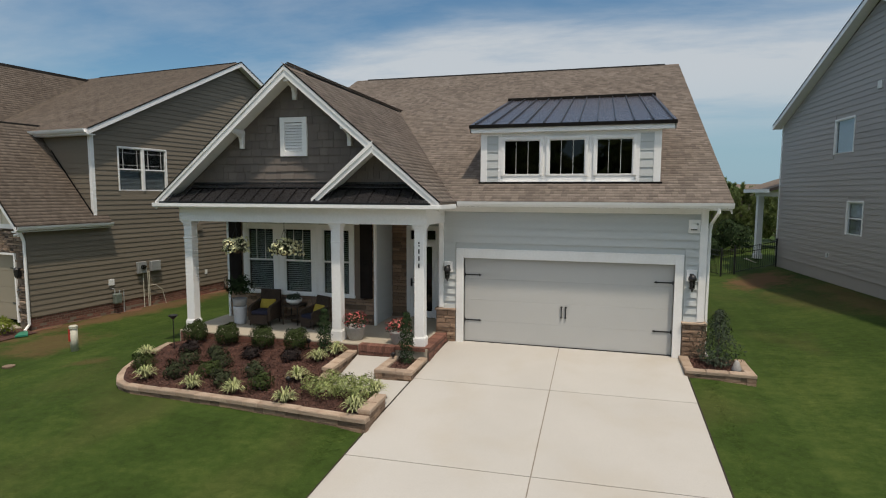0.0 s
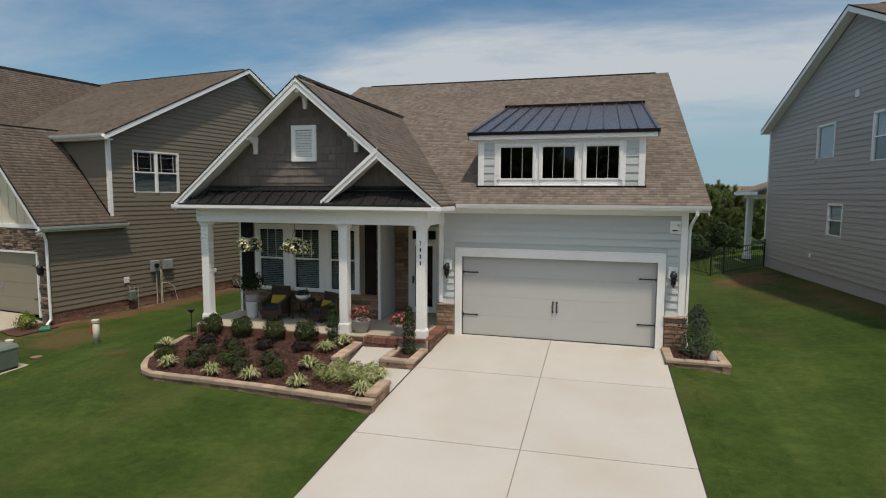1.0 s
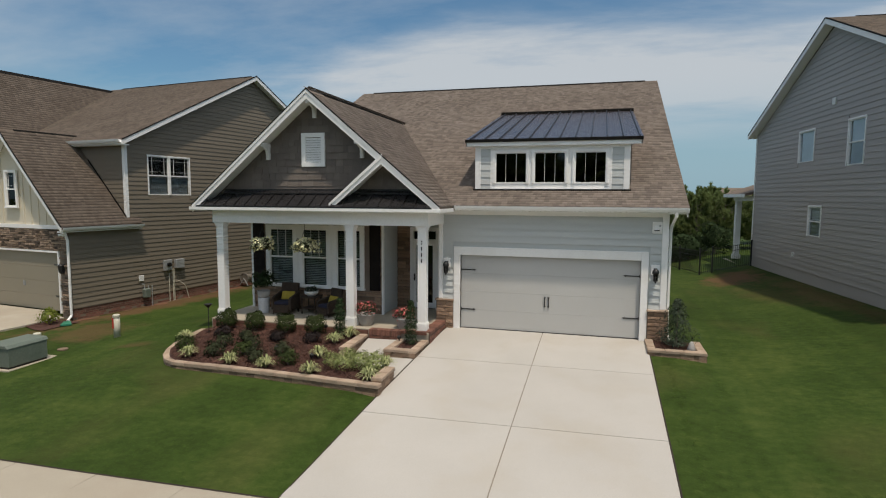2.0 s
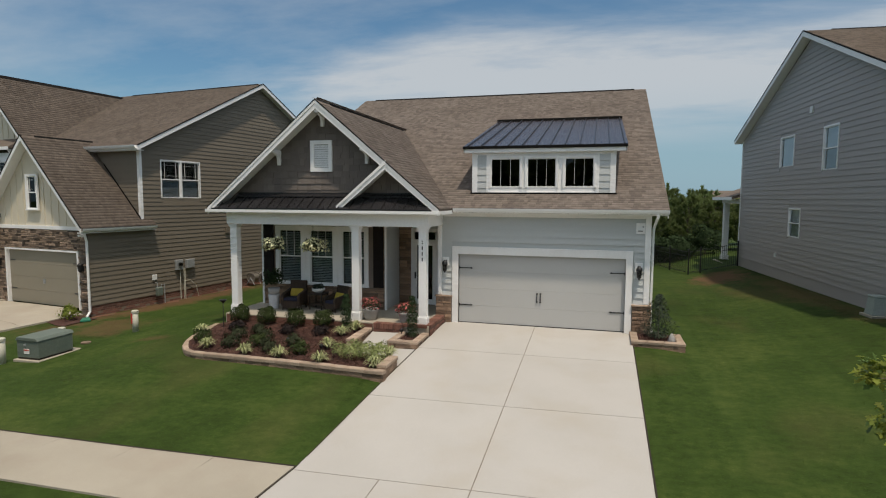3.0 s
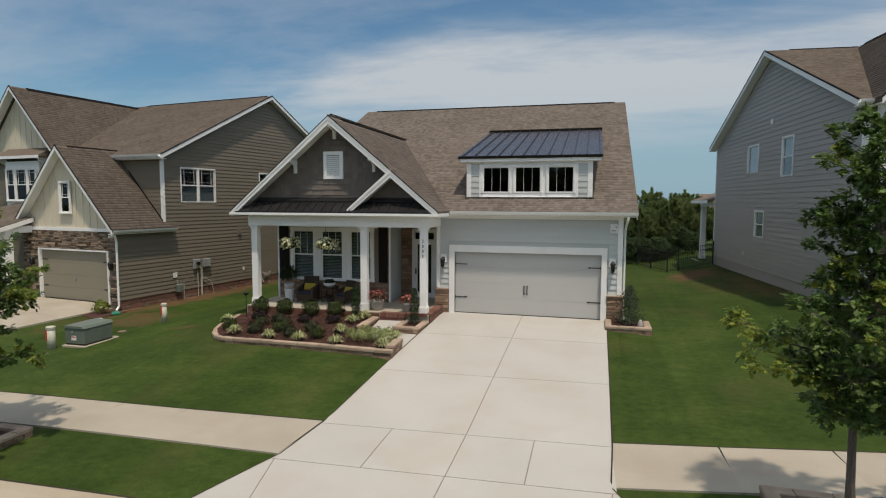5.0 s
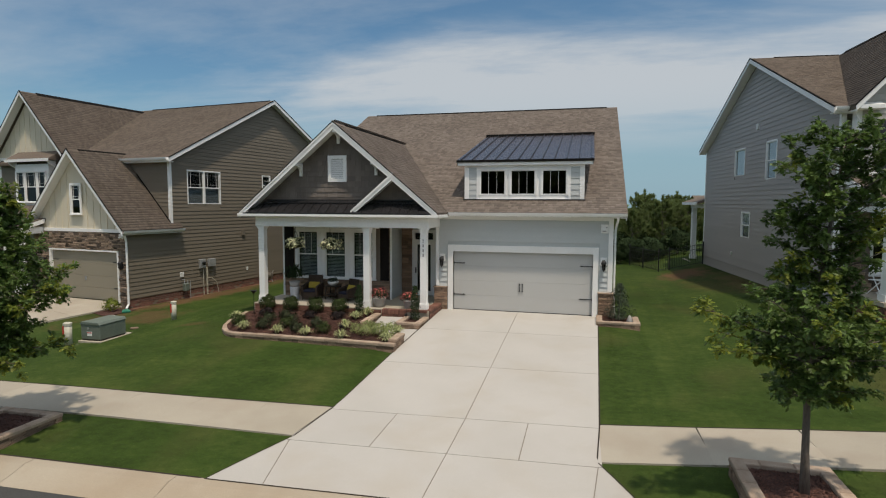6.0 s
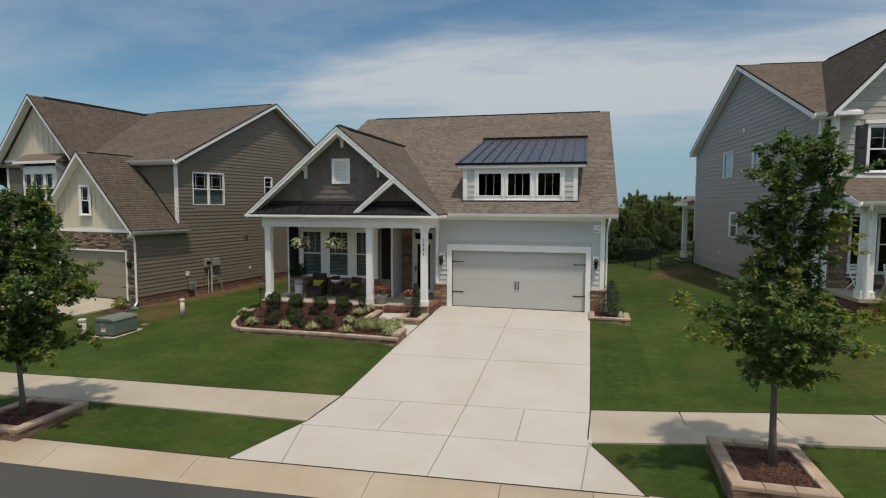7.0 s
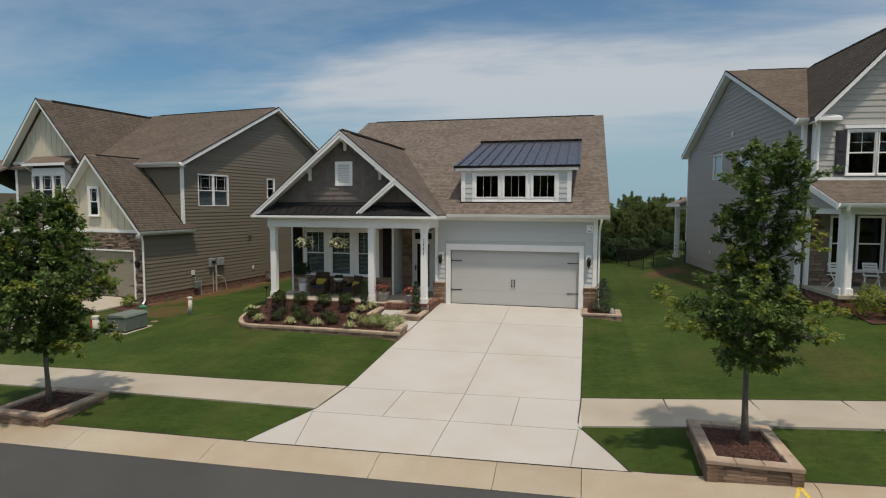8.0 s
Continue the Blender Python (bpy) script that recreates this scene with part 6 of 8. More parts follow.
splash.matrix_basis = Matrix.Translation((*lp(0.12, -2.75), gz(*lp(0.12, -2.75)) + 0.03)) @ Matrix.Rotation(radians(-30), 4, "Z")
tagged(splash, "green plastic splash pad under a downspout", "splash pad")

# ---- right neighbour ----
right = thing("house", "two-storey grey lap-sided house with a deep front porch", "house", pose(9.98, 1.0, 0, 0, 0, 4.3))
RB = 0.85
RH = [(5.1, 6.58, 5.18, 6.5), (9.13, 10.3, 4.87, 6.5), (6.38, 7.54, 2.26, 3.5)]
rw = part("wall", holed_wall("y", 0.0, 15.3, 0.0, 6.85, 0.0, 0.15, [(15.3 - b + 0.06, 15.3 - a - 0.06, c + 0.05, d - 0.06) for a, b, c, d in RH]), "grey", right, "grey lap-sided side wall")
part("gable_end_wall", Geo().prism([(0.0, 6.85), (15.3, 6.85), (7.6, 10.05)], "x", 0.0, 0.15), "grey", right)
part("wall", B(0.15, 9.0, 15.15, 15.3, 0.0, 6.85), "grey", right)
part("wall", B(9.0, 9.15, 0.0, 15.3, 0.0, 6.85), "grey", right)
part("wall", B(0.15, 9.0, 0.16, 0.3, 0.0, 6.85), "greige", right)


def right_side(za, zb):
    if za < 6.84:
        return holed(0.0, 15.3, RH)(za, zb)
    return gabled(0.0, 15.3, 6.85, 7.7, 10.05)(za, zb)


lap_boards(rw, "grey", (0.0, 15.3, -90), RB, 10.0, right_side, step=0.2, proud=0.024)
rb = part("foundation", B(0.01, 0.14, -0.02, 15.3, -0.3, RB), "brickmortar", right, "dark red brick foundation")
brick_course(rb, 0.01, 15.2, -90, 15.2, 0.1, 10, mat="brick2", seed=7, joint=0.01, depth=0.006)
part("corner_board", B(-0.03, 0.1, 15.2, 15.33, RB, 6.85), "white", right)
part("corner_board", B(-0.03, 0.12, -0.04, 0.1, RB, 6.85), "white", right)
for (a, b, z0, z1), bars, beh in zip(RH, ((0, 0), (0, 0), (0, 0)), ("closed_blind", "upper_blind", "upper_blind")):
    window(right, (0.0, 15.3, -90), a + 0.06, b - 0.06, z0 + 0.05, z1 - 0.06, casing=0.06, bars=bars, behind=beh, kind="hung" if z0 != 5.18 else "fixed", pane="clearglass", sill=False, label="white-framed side window")
part("wall_vent", B(-0.06, 0.0, 7.15, 7.4, 7.15, 7.4), "paper", right, "pale wall vent")
part("outlet_box", B(-0.06, 0.0, 10.05, 10.2, 1.33, 1.5), "paper", right, "white hose-tap block")
rroof = new("roof")
rroof.parent = right
tagged(rroof, "brown-grey shingle roof")
RS, RRY, RRZ = 0.43, 7.6, 10.3
rzf = RRZ - 7.9 * RS
GRX, GRZ, GRH, GRS = 3.2, 10.3, 3.2, 1.07


def rmain_front(d):
    z = rzf + d * RS / math.hypot(1, RS)
    return [(-0.37, GRX - max(0.0, (GRZ - z) / GRS) + 0.1), (GRX + max(0.0, (GRZ - z) / GRS) - 0.1, 9.4)]


gable_roof(rroof, "x", RRY, RRZ, 7.9, RS, -0.35, 9.4, "shingle2", 51, trim_ends=(True, False), spans={-1: rmain_front})
part("ridge_vent", Geo().prism([(RRY - 0.15, RRZ - 0.04), (RRY, RRZ + 0.035), (RRY + 0.15, RRZ - 0.04)], "x", 0.6, 3.2), "matte", rroof)


def rg_spans(d):
    z = GRZ - GRH * GRS + d * GRS / math.hypot(1, GRS)
    return [(-0.82, min(RRY, RRY - (RRZ - z) / RS + 0.1))]


gable_roof(rroof, "y", GRX, GRZ, GRH, GRS, -0.8, RRY, "shingle2", 55, trim_ends=(True, False), spans={-1: rg_spans, 1: rg_spans})
part("ridge_vent", Geo().prism([(GRX - 0.15, GRZ - 0.1), (GRX, GRZ + 0.04), (GRX + 0.15, GRZ - 0.1)], "y", -0.2, 7.0), "matte", rroof)
part("fascia", B(-0.35, 0.3, -0.33, -0.3, rzf - 0.17, rzf), "white", rroof)
part("eave_soffit", B(-0.35, 0.3, -0.3, 0.0, rzf - 0.19, rzf - 0.16), "soffit", rroof)
gutter(rroof, -0.36, 0.2, -0.33, rzf - 0.13)
part("rear_gutter", B(-0.36, 0.3, 15.5, 15.6, rzf - 0.15, rzf), "white", rroof)
rf = part("wall", holed_wall("x", 0.25, 6.6, 4.6, 6.85, -0.4, -0.25, [(1.27, 2.09, 4.98, 6.4), (2.19, 3.01, 4.98, 6.4)]), "greige", right, "light greige lap-sided front wall")
part("gable_wall", Geo().prism([(0.25, 6.85), (6.15, 6.85), (GRX, 10.05)], "y", -0.4, -0.2), "greige", right)


def rfront(za, zb):
    if za < 6.84:
        return holed(0.0, 6.35, [(0.7, 2.85, 4.9, 6.55)])(za, zb)
    return gabled(0.0, 5.9, 6.85, GRX - 0.25, 10.0)(za, zb)


lap_boards(rf, "greige", (0.25, -0.4, 0), 4.85, 10.0, rfront, step=0.2, proud=0.022)
part("corner_board", B(0.2, 0.36, -0.44, -0.2, 4.7, 6.85), "white", right)
part("band_board", B(0.2, 6.6, -0.45, -0.4, 4.68, 4.86), "white", right)
part("gable_return", Geo().box(0.12, 0.85, -0.82, -0.4, 6.75, 6.86).prism([(-0.8, 6.86), (-0.4, 7.0), (-0.4, 6.86)], "x", 0.14, 0.85), "white", right)
for a, b in ((1.27, 2.09), (2.19, 3.01)):
    window(right, (0, -0.42, 0), a, b, 4.98, 6.4, casing=0.08, bars=(1, 1), pane="darkglass", label="white double-hung window with blinds")
part("window_head", B(1.1, 3.2, -0.5, -0.42, 6.5, 6.62), "white", right)
sh = part("shutter", B(0.86, 1.17, -0.46, -0.42, 4.95, 6.45), "shutter2", right, "slate panelled shutter", bevel=0.004)
for z0, z1 in ((5.02, 5.62), (5.74, 6.38)):
    part("shutter_panel", B(0.91, 1.12, -0.475, -0.46, z0, z1), "shutter2", sh, bevel=0.005)
downspout(right, [(0.15, -0.45, rzf - 0.1), (0.2, -0.45, rzf - 0.25), (0.28, -0.47, rzf - 0.5), (0.28, -0.47, 4.9)], 0.04)
# porch
PF = 1.08
part("porch_floor", B(0.2, 7.5, -2.5, 0.0, PF - 0.12, PF), "walk", right, "concrete porch floor")
pb = part("porch_base", B(0.25, 7.45, -2.45, 0.0, -0.2, PF - 0.12), "brickmortar", right, "red brick porch base")
brick_course(pb, 0.25, -2.45, 0, 4.0, 0.4, 7, seed=9, limit=150)
brick_course(pb, 0.25, 0.0, -90, 2.45, 0.4, 7, seed=10, limit=120)
k = math.hypot(1, 0.34)
part("porch_roof", Geo().prism([(-2.75, 3.98), (-0.4, 4.78), (-0.4, 4.6), (-2.75, 3.86)], "x", -0.05, 7.6), "deck", right)
shingles("porch_shingles", right, (0, -2.78, 3.985), (1, 0, 0), (0, 1 / k, 0.34 / k), 17, lambda d: [(-0.07, 7.6)], mat="shingle2", seed=61)
part("porch_rake", Geo().prism([(-2.75, 3.97), (-0.4, 4.77), (-0.4, 4.55), (-2.75, 3.78)], "x", -0.09, -0.05), "white", right)
part("porch_side_wall", Geo().prism([(-2.4, 3.8), (0.0, 3.8), (0.0, 4.6), (-0.4, 4.58)], "x", 0.22, 0.3), "greige", right)
part("porch_fascia", B(-0.05, 7.6, -2.78, -2.75, 3.82, 3.98), "white", right)
gutter(right, -0.05, 7.6, -2.78, 3.86)
part("beam", B(0.25, 7.4, -2.3, -2.0, 3.62, 3.84), "white", right)
part("beam", B(0.25, 0.5, -2.0, 0.0, 3.62, 3.84), "white", right)
part("porch_ceiling", B(0.25, 7.4, -2.6, 0.0, 3.84, 3.88), "soffit", right)
for x in (0.5, 3.6, 6.9):
    c = part("column", B(x - 0.16, x + 0.16, -2.31, -1.99, PF, 3.62), "white", right, "square white porch column", bevel=0.006)
    part("plinth", B(x - 0.2, x + 0.2, -2.35, -1.95, PF, PF + 0.2), "white", c, bevel=0.005)
downspout(right, [(0.2, -2.85, 3.9), (0.2, -2.82, 3.75), (0.42, -2.4, 3.45), (0.42, -2.4, 0.6), (0.42, -2.5, 0.5)], 0.045)
rs = part("stone_wall", B(0.3, 7.5, -0.12, -0.02, PF, 3.8), "mortar", right, "grey-brown ledge stone porch wall")
stone_field(rs, "stone2", 0.32, -0.12, 0, 3.4, PF, 3.7, rows=(0.09, 0.18), runs=(0.2, 0.55), seed=33, holes=[(0.55, 3.2, 1.55, 3.75)])
for a, b in ((1.0, 1.65), (1.85, 2.6), (2.8, 3.4)):
    window(right, (0, -0.14, 0), a, b, 1.65, 3.5, casing=0.05, bars=(0, 0), behind="none", proud=0.05, pane="darkglass", label="white-framed porch window")
part("corner_board", B(0.22, 0.34, -0.16, 0.0, PF, 3.8), "white", right)
# rear porch
part("rear_porch_roof", Geo().prism([(-0.42, 3.98), (2.4, 4.95), (2.4, 4.8), (-0.42, 3.84)], "y", 15.32, 19.0), "shingle2", right)
part("rear_porch_rake", Geo().prism([(-0.42, 3.97), (2.4, 4.94), (2.4, 4.76), (-0.42, 3.8)], "y", 19.0, 19.03), "white", right)
part("rear_porch_fascia", B(-0.45, -0.42, 15.32, 19.0, 3.8, 3.97), "white", right)
part("rear_beam", B(0.0, 0.22, 15.3, 18.6, 3.62, 3.85), "white", right)
part("rear_column", Geo().box(-0.02, 0.25, 18.0, 18.3, 0.4, 3.62).box(-0.07, 0.3, 17.95, 18.35, 0.4, 0.65), "white", right, bevel=0.005)
part("rear_floor", B(-0.3, 4, 15.3, 19.0, 0.0, 0.3), "walk", right)


def folding_chair():
    c = thing("folding_chair", "white slatted folding chair on a covered porch", "chair", group="porch folding chairs")
    for x in (-0.2, 0.2):
        part("leg", Geo().tube([(x, -0.25, 0.0), (x, 0.2, 0.85)], 0.018, 6), "white", c)
        part("leg", Geo().tube([(x * 0.9, 0.25, 0.0), (x * 0.9, -0.22, 0.46)], 0.018, 6), "white", c)
    for k in range(5):
        part("seat_slat", B(-0.2, 0.2, -0.22 + k * 0.09, -0.15 + k * 0.09, 0.44, 0.46), "white", c)
    for k in range(3):
        part("back_slat", B(-0.2, 0.2, 0.09 + k * 0.04, 0.11 + k * 0.04, 0.62 + k * 0.09, 0.69 + k * 0.09), "white", c)
    return c


RM = pose(9.98, 1.0, 0, 0, 0, 4.3)
fc = folding_chair()
fc.matrix_basis = RM @ pose(0.95, -0.8, PF, 0, 0, 20)
copy_thing(fc, RM @ pose(2.05, -0.7, PF, 0, 0, -10))
ped = thing("utility_pedestal", "pale green tapered utility pedestal beside the grey house", "utility box", pose(9.58, 2.35, gz(9.58, 2.35), 0, 0, 4.3) @ Matrix.Scale(0.84, 4))
part("pedestal_pad", B(-0.36, 0.33, -0.4, 0.4, -0.05, 0.06), "walk", ped)
part("pedestal_body", Geo().add([(-0.28, -0.28, 0.06), (0.28, -0.28, 0.06), (0.28, 0.28, 0.06), (-0.28, 0.28, 0.06), (-0.21, -0.21, 0.66), (0.21, -0.21, 0.66), (0.21, 0.21, 0.66), (-0.21, 0.21, 0.66)], [(0, 1, 5, 4), (1, 2, 6, 5), (2, 3, 7, 6), (3, 0, 4, 7), (3, 2, 1, 0)]), "paleutil", ped, bevel=0.01)
part("pedestal_lid", B(-0.23, 0.23, -0.23, 0.23, 0.66, 0.74), "paleutil", ped, bevel=0.02)


# ---- back fence ----
def fence_run(x0, y0, x1, y1, shares, last_post=True):
    f = thing("fence", "black metal picket fence across the side yard", "fence", group="yard fences")
    d = math.hypot(x1 - x0, y1 - y0)
    ux, uy = (x1 - x0) / d, (y1 - y0) / d
    for k, share in enumerate(shares):
        x, y = x0 + ux * d * share, y0 + uy * d * share
        z = gz(x, y)
        if last_post or k < len(shares) - 1:
            part("post", Geo().box(x - 0.035, x + 0.035, y - 0.035, y + 0.035, z, z + 1.3).box(x - 0.045, x + 0.045, y - 0.045, y + 0.045, z + 1.3, z + 1.33), "blackmetal", f)
        if k < len(shares) - 1:
            step = d * (shares[k + 1] - share)
            xe, ye = x + ux * step, y + uy * step
            ze = gz(xe, ye)
            for h in (0.12, 0.95, 1.18):
                part("rail", Geo().tube([(x, y, z + h), (xe, ye, ze + h)], 0.016, 4), "blackmetal", f)
            n = int(step / 0.11)
            for i in range(1, n):
                t = i / n
                px, py, pz = x + (xe - x) * t, y + (ye - y) * t, z + (ze - z) * t
                part("picket", B(px - 0.008, px + 0.008, py - 0.008, py + 0.008, pz + 0.05, pz + 1.22), "blackmetal", f)


fence_run(6.2, 14.7, 8.75, 15.9, (0.0, 0.24, 1.0))
fence_run(4.9, 18.8, 6.17, 14.78, (0.0, 0.5, 0.99), last_post=False)


# ---- planting beds and borders ----
def block_mesh(key, mat, taper=0.06):
    me = bpy.data.meshes.get(key)
    if not me:
        t = taper
        me = Geo().add([(0, 0, 0), (1, 0, 0), (1, 1, 0), (0, 1, 0), (t * 0.4, t, 1), (1 - t * 0.4, t, 1), (1 - t * 0.4, 1 - t, 1), (t * 0.4, 1 - t, 1), (0.0, 0, 0.8), (1, 0, 0.8), (1, 1, 0.8), (0, 1, 0.8)], [(0, 3, 2, 1), (0, 1, 9, 8), (1, 2, 10, 9), (2, 3, 11, 10), (3, 0, 8, 11), (8, 9, 5, 4), (9, 10, 6, 5), (10, 11, 7, 6), (11, 8, 4, 7), (4, 5, 6, 7)]).mesh(key)
        me.materials.append(M[mat])
    return me


def border(label, path, ztop, width=0.24, cap=0.07, courses=2, course=0.1, piece=0.42, seed=1, side=1, group="garden borders"):
    """A low wall of blocks under cap stones along a path of x, y; side 1: the path is its outer edge and the wall lies left of it."""
    w = thing("garden_wall", label, "garden wall", group=group)
    r = random.Random(seed)
    caps, blocks = block_mesh("cap_stone", "capstone"), block_mesh("wall_block", "block", 0.03)
    seg = [Vector(p) if len(p) == 3 else Vector((*p, ztop)) for p in path]
    lens = [(b - a).length for a, b in zip(seg[:-1], seg[1:])]
    total = sum(lens)
    # no piece reaches round a sharp corner
    bends = [sum(lens[:i]) for i in range(1, len(lens)) if (seg[i] - seg[i - 1]).angle(seg[i + 1] - seg[i]) > 0.6]

    def at(s):
        s = max(0.0, min(total, s))
        for a, b, l in zip(seg[:-1], seg[1:], lens):
            if s <= l or b is seg[-1]:
                return a + (b - a) * min(1.0, s / l)
            s -= l

    def lay(me, name, z, h, length, inset, off):
        s = -off
        while s < total - 0.02:
            l = length * r.uniform(0.8, 1.2)
            a, b = max(0.0, s), min(total, s + l)
            b = min([b] + [c for c in bends if c > a + 0.01])
            if total - b < 0.1:
                b = total
            if b - a > 0.05:
                p, q = at(a), at(b)
                d = q - p
                ang = math.atan2(d.y, d.x)
                n = Vector((-d.y, d.x, 0.0)).normalized() * side
                o = p + n * inset
                ob = new(name, me)
                ob.parent = w
                wd = width - 2 * inset
                m = Matrix.Translation((o.x, o.y, o.z + z)) @ Matrix.Rotation(ang + r.uniform(-0.012, 0.012), 4, "Z") @ Matrix.Rotation(-math.asin(d.z / d.length), 4, "Y") @ Matrix.Diagonal((d.length - 0.006, side * wd * r.uniform(0.97, 1.03), h * r.uniform(0.96, 1.04), 1))
                ob.matrix_basis = m
            s = b if b > s else s + l
    lay(caps, "cap_stone", -cap, cap, piece, 0.0, 0.0)
    for k in range(courses):
        lay(blocks, "wall_block", -cap - (k + 1) * course, course - 0.006, piece * 0.62, 0.02, r.uniform(0, 0.2))
    return w


ZT = -0.1
border("curved tan stone border of the front bed", [(-2.95, -5.06, -0.09), (-3.46, -5.0, -0.105), (-4.65, -4.83, -0.14), (-5.98, -4.64, -0.185), (-7.4, -4.5, -0.225), (-8.1, -4.46, -0.245), (-8.56, -4.4, -0.26), (-8.95, -4.24, -0.27), (-9.25, -3.98, -0.275), (-9.46, -3.66, -0.26), (-9.62, -3.35, -0.24), (-9.73, -3.0, -0.22), (-9.82, -2.4, -0.17), (-9.88, -1.68, -0.13)], ZT, width=0.175, seed=2, side=-1, courses=3, cap=0.085)
border("tan stone border beside the driveway", [(-2.93, -4.88), (-2.95, -4.05)], ZT + 0.1, seed=3, side=1, courses=4)
border("tan stone border beside the entry walk", [(-4.55, -3.05), (-4.6, -1.66)], 0.06, seed=4, side=1, courses=3)
border("tan stone border beside the entry walk", [(-4.42, -3.5), (-4.5, -3.06)], -0.04, seed=5, side=1, courses=2)
border("tan stone planter edge beside the porch column", [(-3.72, -1.7), (-3.72, -2.78), (-2.88, -2.78), (-2.88, -1.66)], 0.02, width=0.2, seed=6, side=1, courses=3)
border("tan stone planter edge beside the garage", [(2.58, -0.08), (2.58, -1.22), (3.93, -1.22), (3.93, -0.05)], 0.08, width=0.2, seed=7, side=1, courses=3)
border("tan stone street tree planter", [(4.48, -10.42), (4.48, -12.2), (5.88, -12.2), (5.88, -10.42), (4.48, -10.42)], -0.1, width=0.2, seed=8, side=1, courses=7, course=0.06, piece=0.48, group="street planters")
border("tan stone street tree planter", [(-10.0, -10.52), (-10.0, -12.2), (-8.45, -12.2), (-8.45, -10.5), (-10.0, -10.52)], -0.62, width=0.2, seed=9, side=1, courses=5, course=0.06, piece=0.48, group="street planters")


def chips(name, inside, box_, n, seed, size=0.035):
    r = np.random.default_rng(seed)
    x, y = r.uniform(box_[0], box_[1], n), r.uniform(box_[2], box_[3], n)
    z = np.array([inside(a, b) for a, b in zip(x, y)], float)
    ok = ~np.isnan(z)
    c = np.stack([x[ok], y[ok], z[ok] + 0.012], 1)
    return raw_mesh(name, *_leaf_arrays(c, np.tile((0, 0, 1.0), (len(c), 1)), size, seed), "chip")


def _leaf_arrays(c, n, size, seed):
    r = np.random.default_rng(seed)
    n = n + r.normal(0, 0.35, c.shape)
    n /= np.linalg.norm(n, axis=1, keepdims=True)
    t = np.cross(n, r.normal(0, 1, c.shape))
    t /= np.linalg.norm(t, axis=1, keepdims=True)
    b = np.cross(n, t)
    s = (size * r.uniform(0.5, 1.6, len(c)))[:, None]
    V = np.stack([c - t * s, c + b * s * 0.35, c + t * s, c - b * s * 0.35], 1)
    return V.reshape(-1, 3), np.arange(len(c) * 4).reshape(-1, 4)


FRONT_X, FRONT_Y = (-9.72, -9.56, -9.4, -9.05, -8.85, -8.5, -8.1, -7.4, -5.98, -4.65, -3.46, -3.0), (-2.3, -3.0, -3.45, -3.9, -4.1, -4.24, -4.3, -4.36, -4.48, -4.66, -4.83, -4.88)


def bed_h(x, y):
    t = min(1.0, max(0.0, (y + 4.8) / 3.0))
    front = float(np.interp(x, (-9.7, -9.3, -8.5, -6, -3), (-0.3, -0.335, -0.32, -0.245, -0.15)))
    back = float(np.interp(x, (-9.7, -8.9, -4.7, -3.0), (-0.16, 0.02, 0.02, -0.05)))
    return front + (back - front) * t + 0.02 * math.sin(x * 5.1) * math.sin(y * 6.3)


def bed_z(x, y):
    f = np.interp(x, FRONT_X, FRONT_Y)
    b = -1.64 if x < -4.72 else -3.54 - 0.36 * max(0.0, (x + 4.5) / 1.53)
    if x < -9.7 or x > -3.0 or y < f or y > b:
        return float("nan")
    return bed_h(x, y)


def bed_sheet():
    g = Geo()
    for x0, x1, back in ((-9.72, -4.72, -1.6), (-4.72, -3.0, -3.5)):
        nu, nv = int((x1 - x0) / 0.12), 24
        P = []
        for j in range(nv + 1):
            for i in range(nu + 1):
                x = x0 + (x1 - x0) * i / nu
                f = np.interp(x, FRONT_X, FRONT_Y) - 0.05
                end = back if x1 < -4 else back - 0.02 - 0.36 * max(0.0, (x + 4.5) / 1.53)
                y = f + (end - f) * j / nv
                P.append((x, y, bed_h(x, y)))
        g.add(P, [(j * (nu + 1) + i, j * (nu + 1) + i + 1, (j + 1) * (nu + 1) + i + 1, (j + 1) * (nu + 1) + i) for j in range(nv) for i in range(nu)])
    return g


bed = part("mulch_bed", bed_sheet(), "mulch")
tagged(bed, "dark red-brown shredded mulch filling the planting bed", "mulch", kind="stuff")
mc = new("mulch_chips", chips("mulch_chips", bed_z, (-9.7, -3.0, -4.95, -1.6), 40000, 3, 0.026))
tagged(mc, "loose brown mulch chips on the planting bed", "mulch", kind="stuff")
for lab, (x0, x1, y0, y1, z) in {"planter": (-3.55, -3.02, -2.62, -1.64, -0.05), "side": (2.74, 3.76, -1.06, -0.02, 0.02), "street": (4.64, 5.72, -12.04, -10.58, -0.17), "street_l": (-9.84, -8.61, -12.04, -10.66, -0.69)}.items():
    m1 = part("mulch_bed", B(x0, x1, y0, y1, z - 0.2, z), "mulch")
    tagged(m1, "dark mulch inside a stone planter", "mulch", kind="stuff")
    c = new("mulch_chips", chips("mulch_chips", lambda a, b, z=z: z, (x0, x1, y0, y1), 4200, int(x0 * 10) % 97, 0.024))
    tagged(c, "loose brown mulch chips in a stone planter", "mulch", kind="stuff")

# entry walk
ew = thing("entry_walk", "pale concrete entry walk between stone borders", "path", kind="structure")
for c00, c10, c11, c01 in (((-4.5, -3.5), (-2.965, -4.05), (-2.935, -2.8), (-4.52, -2.8)), ((-4.52, -2.8), (-3.72, -2.8), (-3.72, -1.66), (-4.58, -1.66))):
    g = sheet(quad_corner(c00, c10, c11, c01), 4, 4, 0.04, 0.3)
    g.v = [(x, y, z + 0.08 * min(1.0, max(0.0, (y + 2.8) / 1.1))) for x, y, z in g.v]
    part("slab", g, "drive", ew)
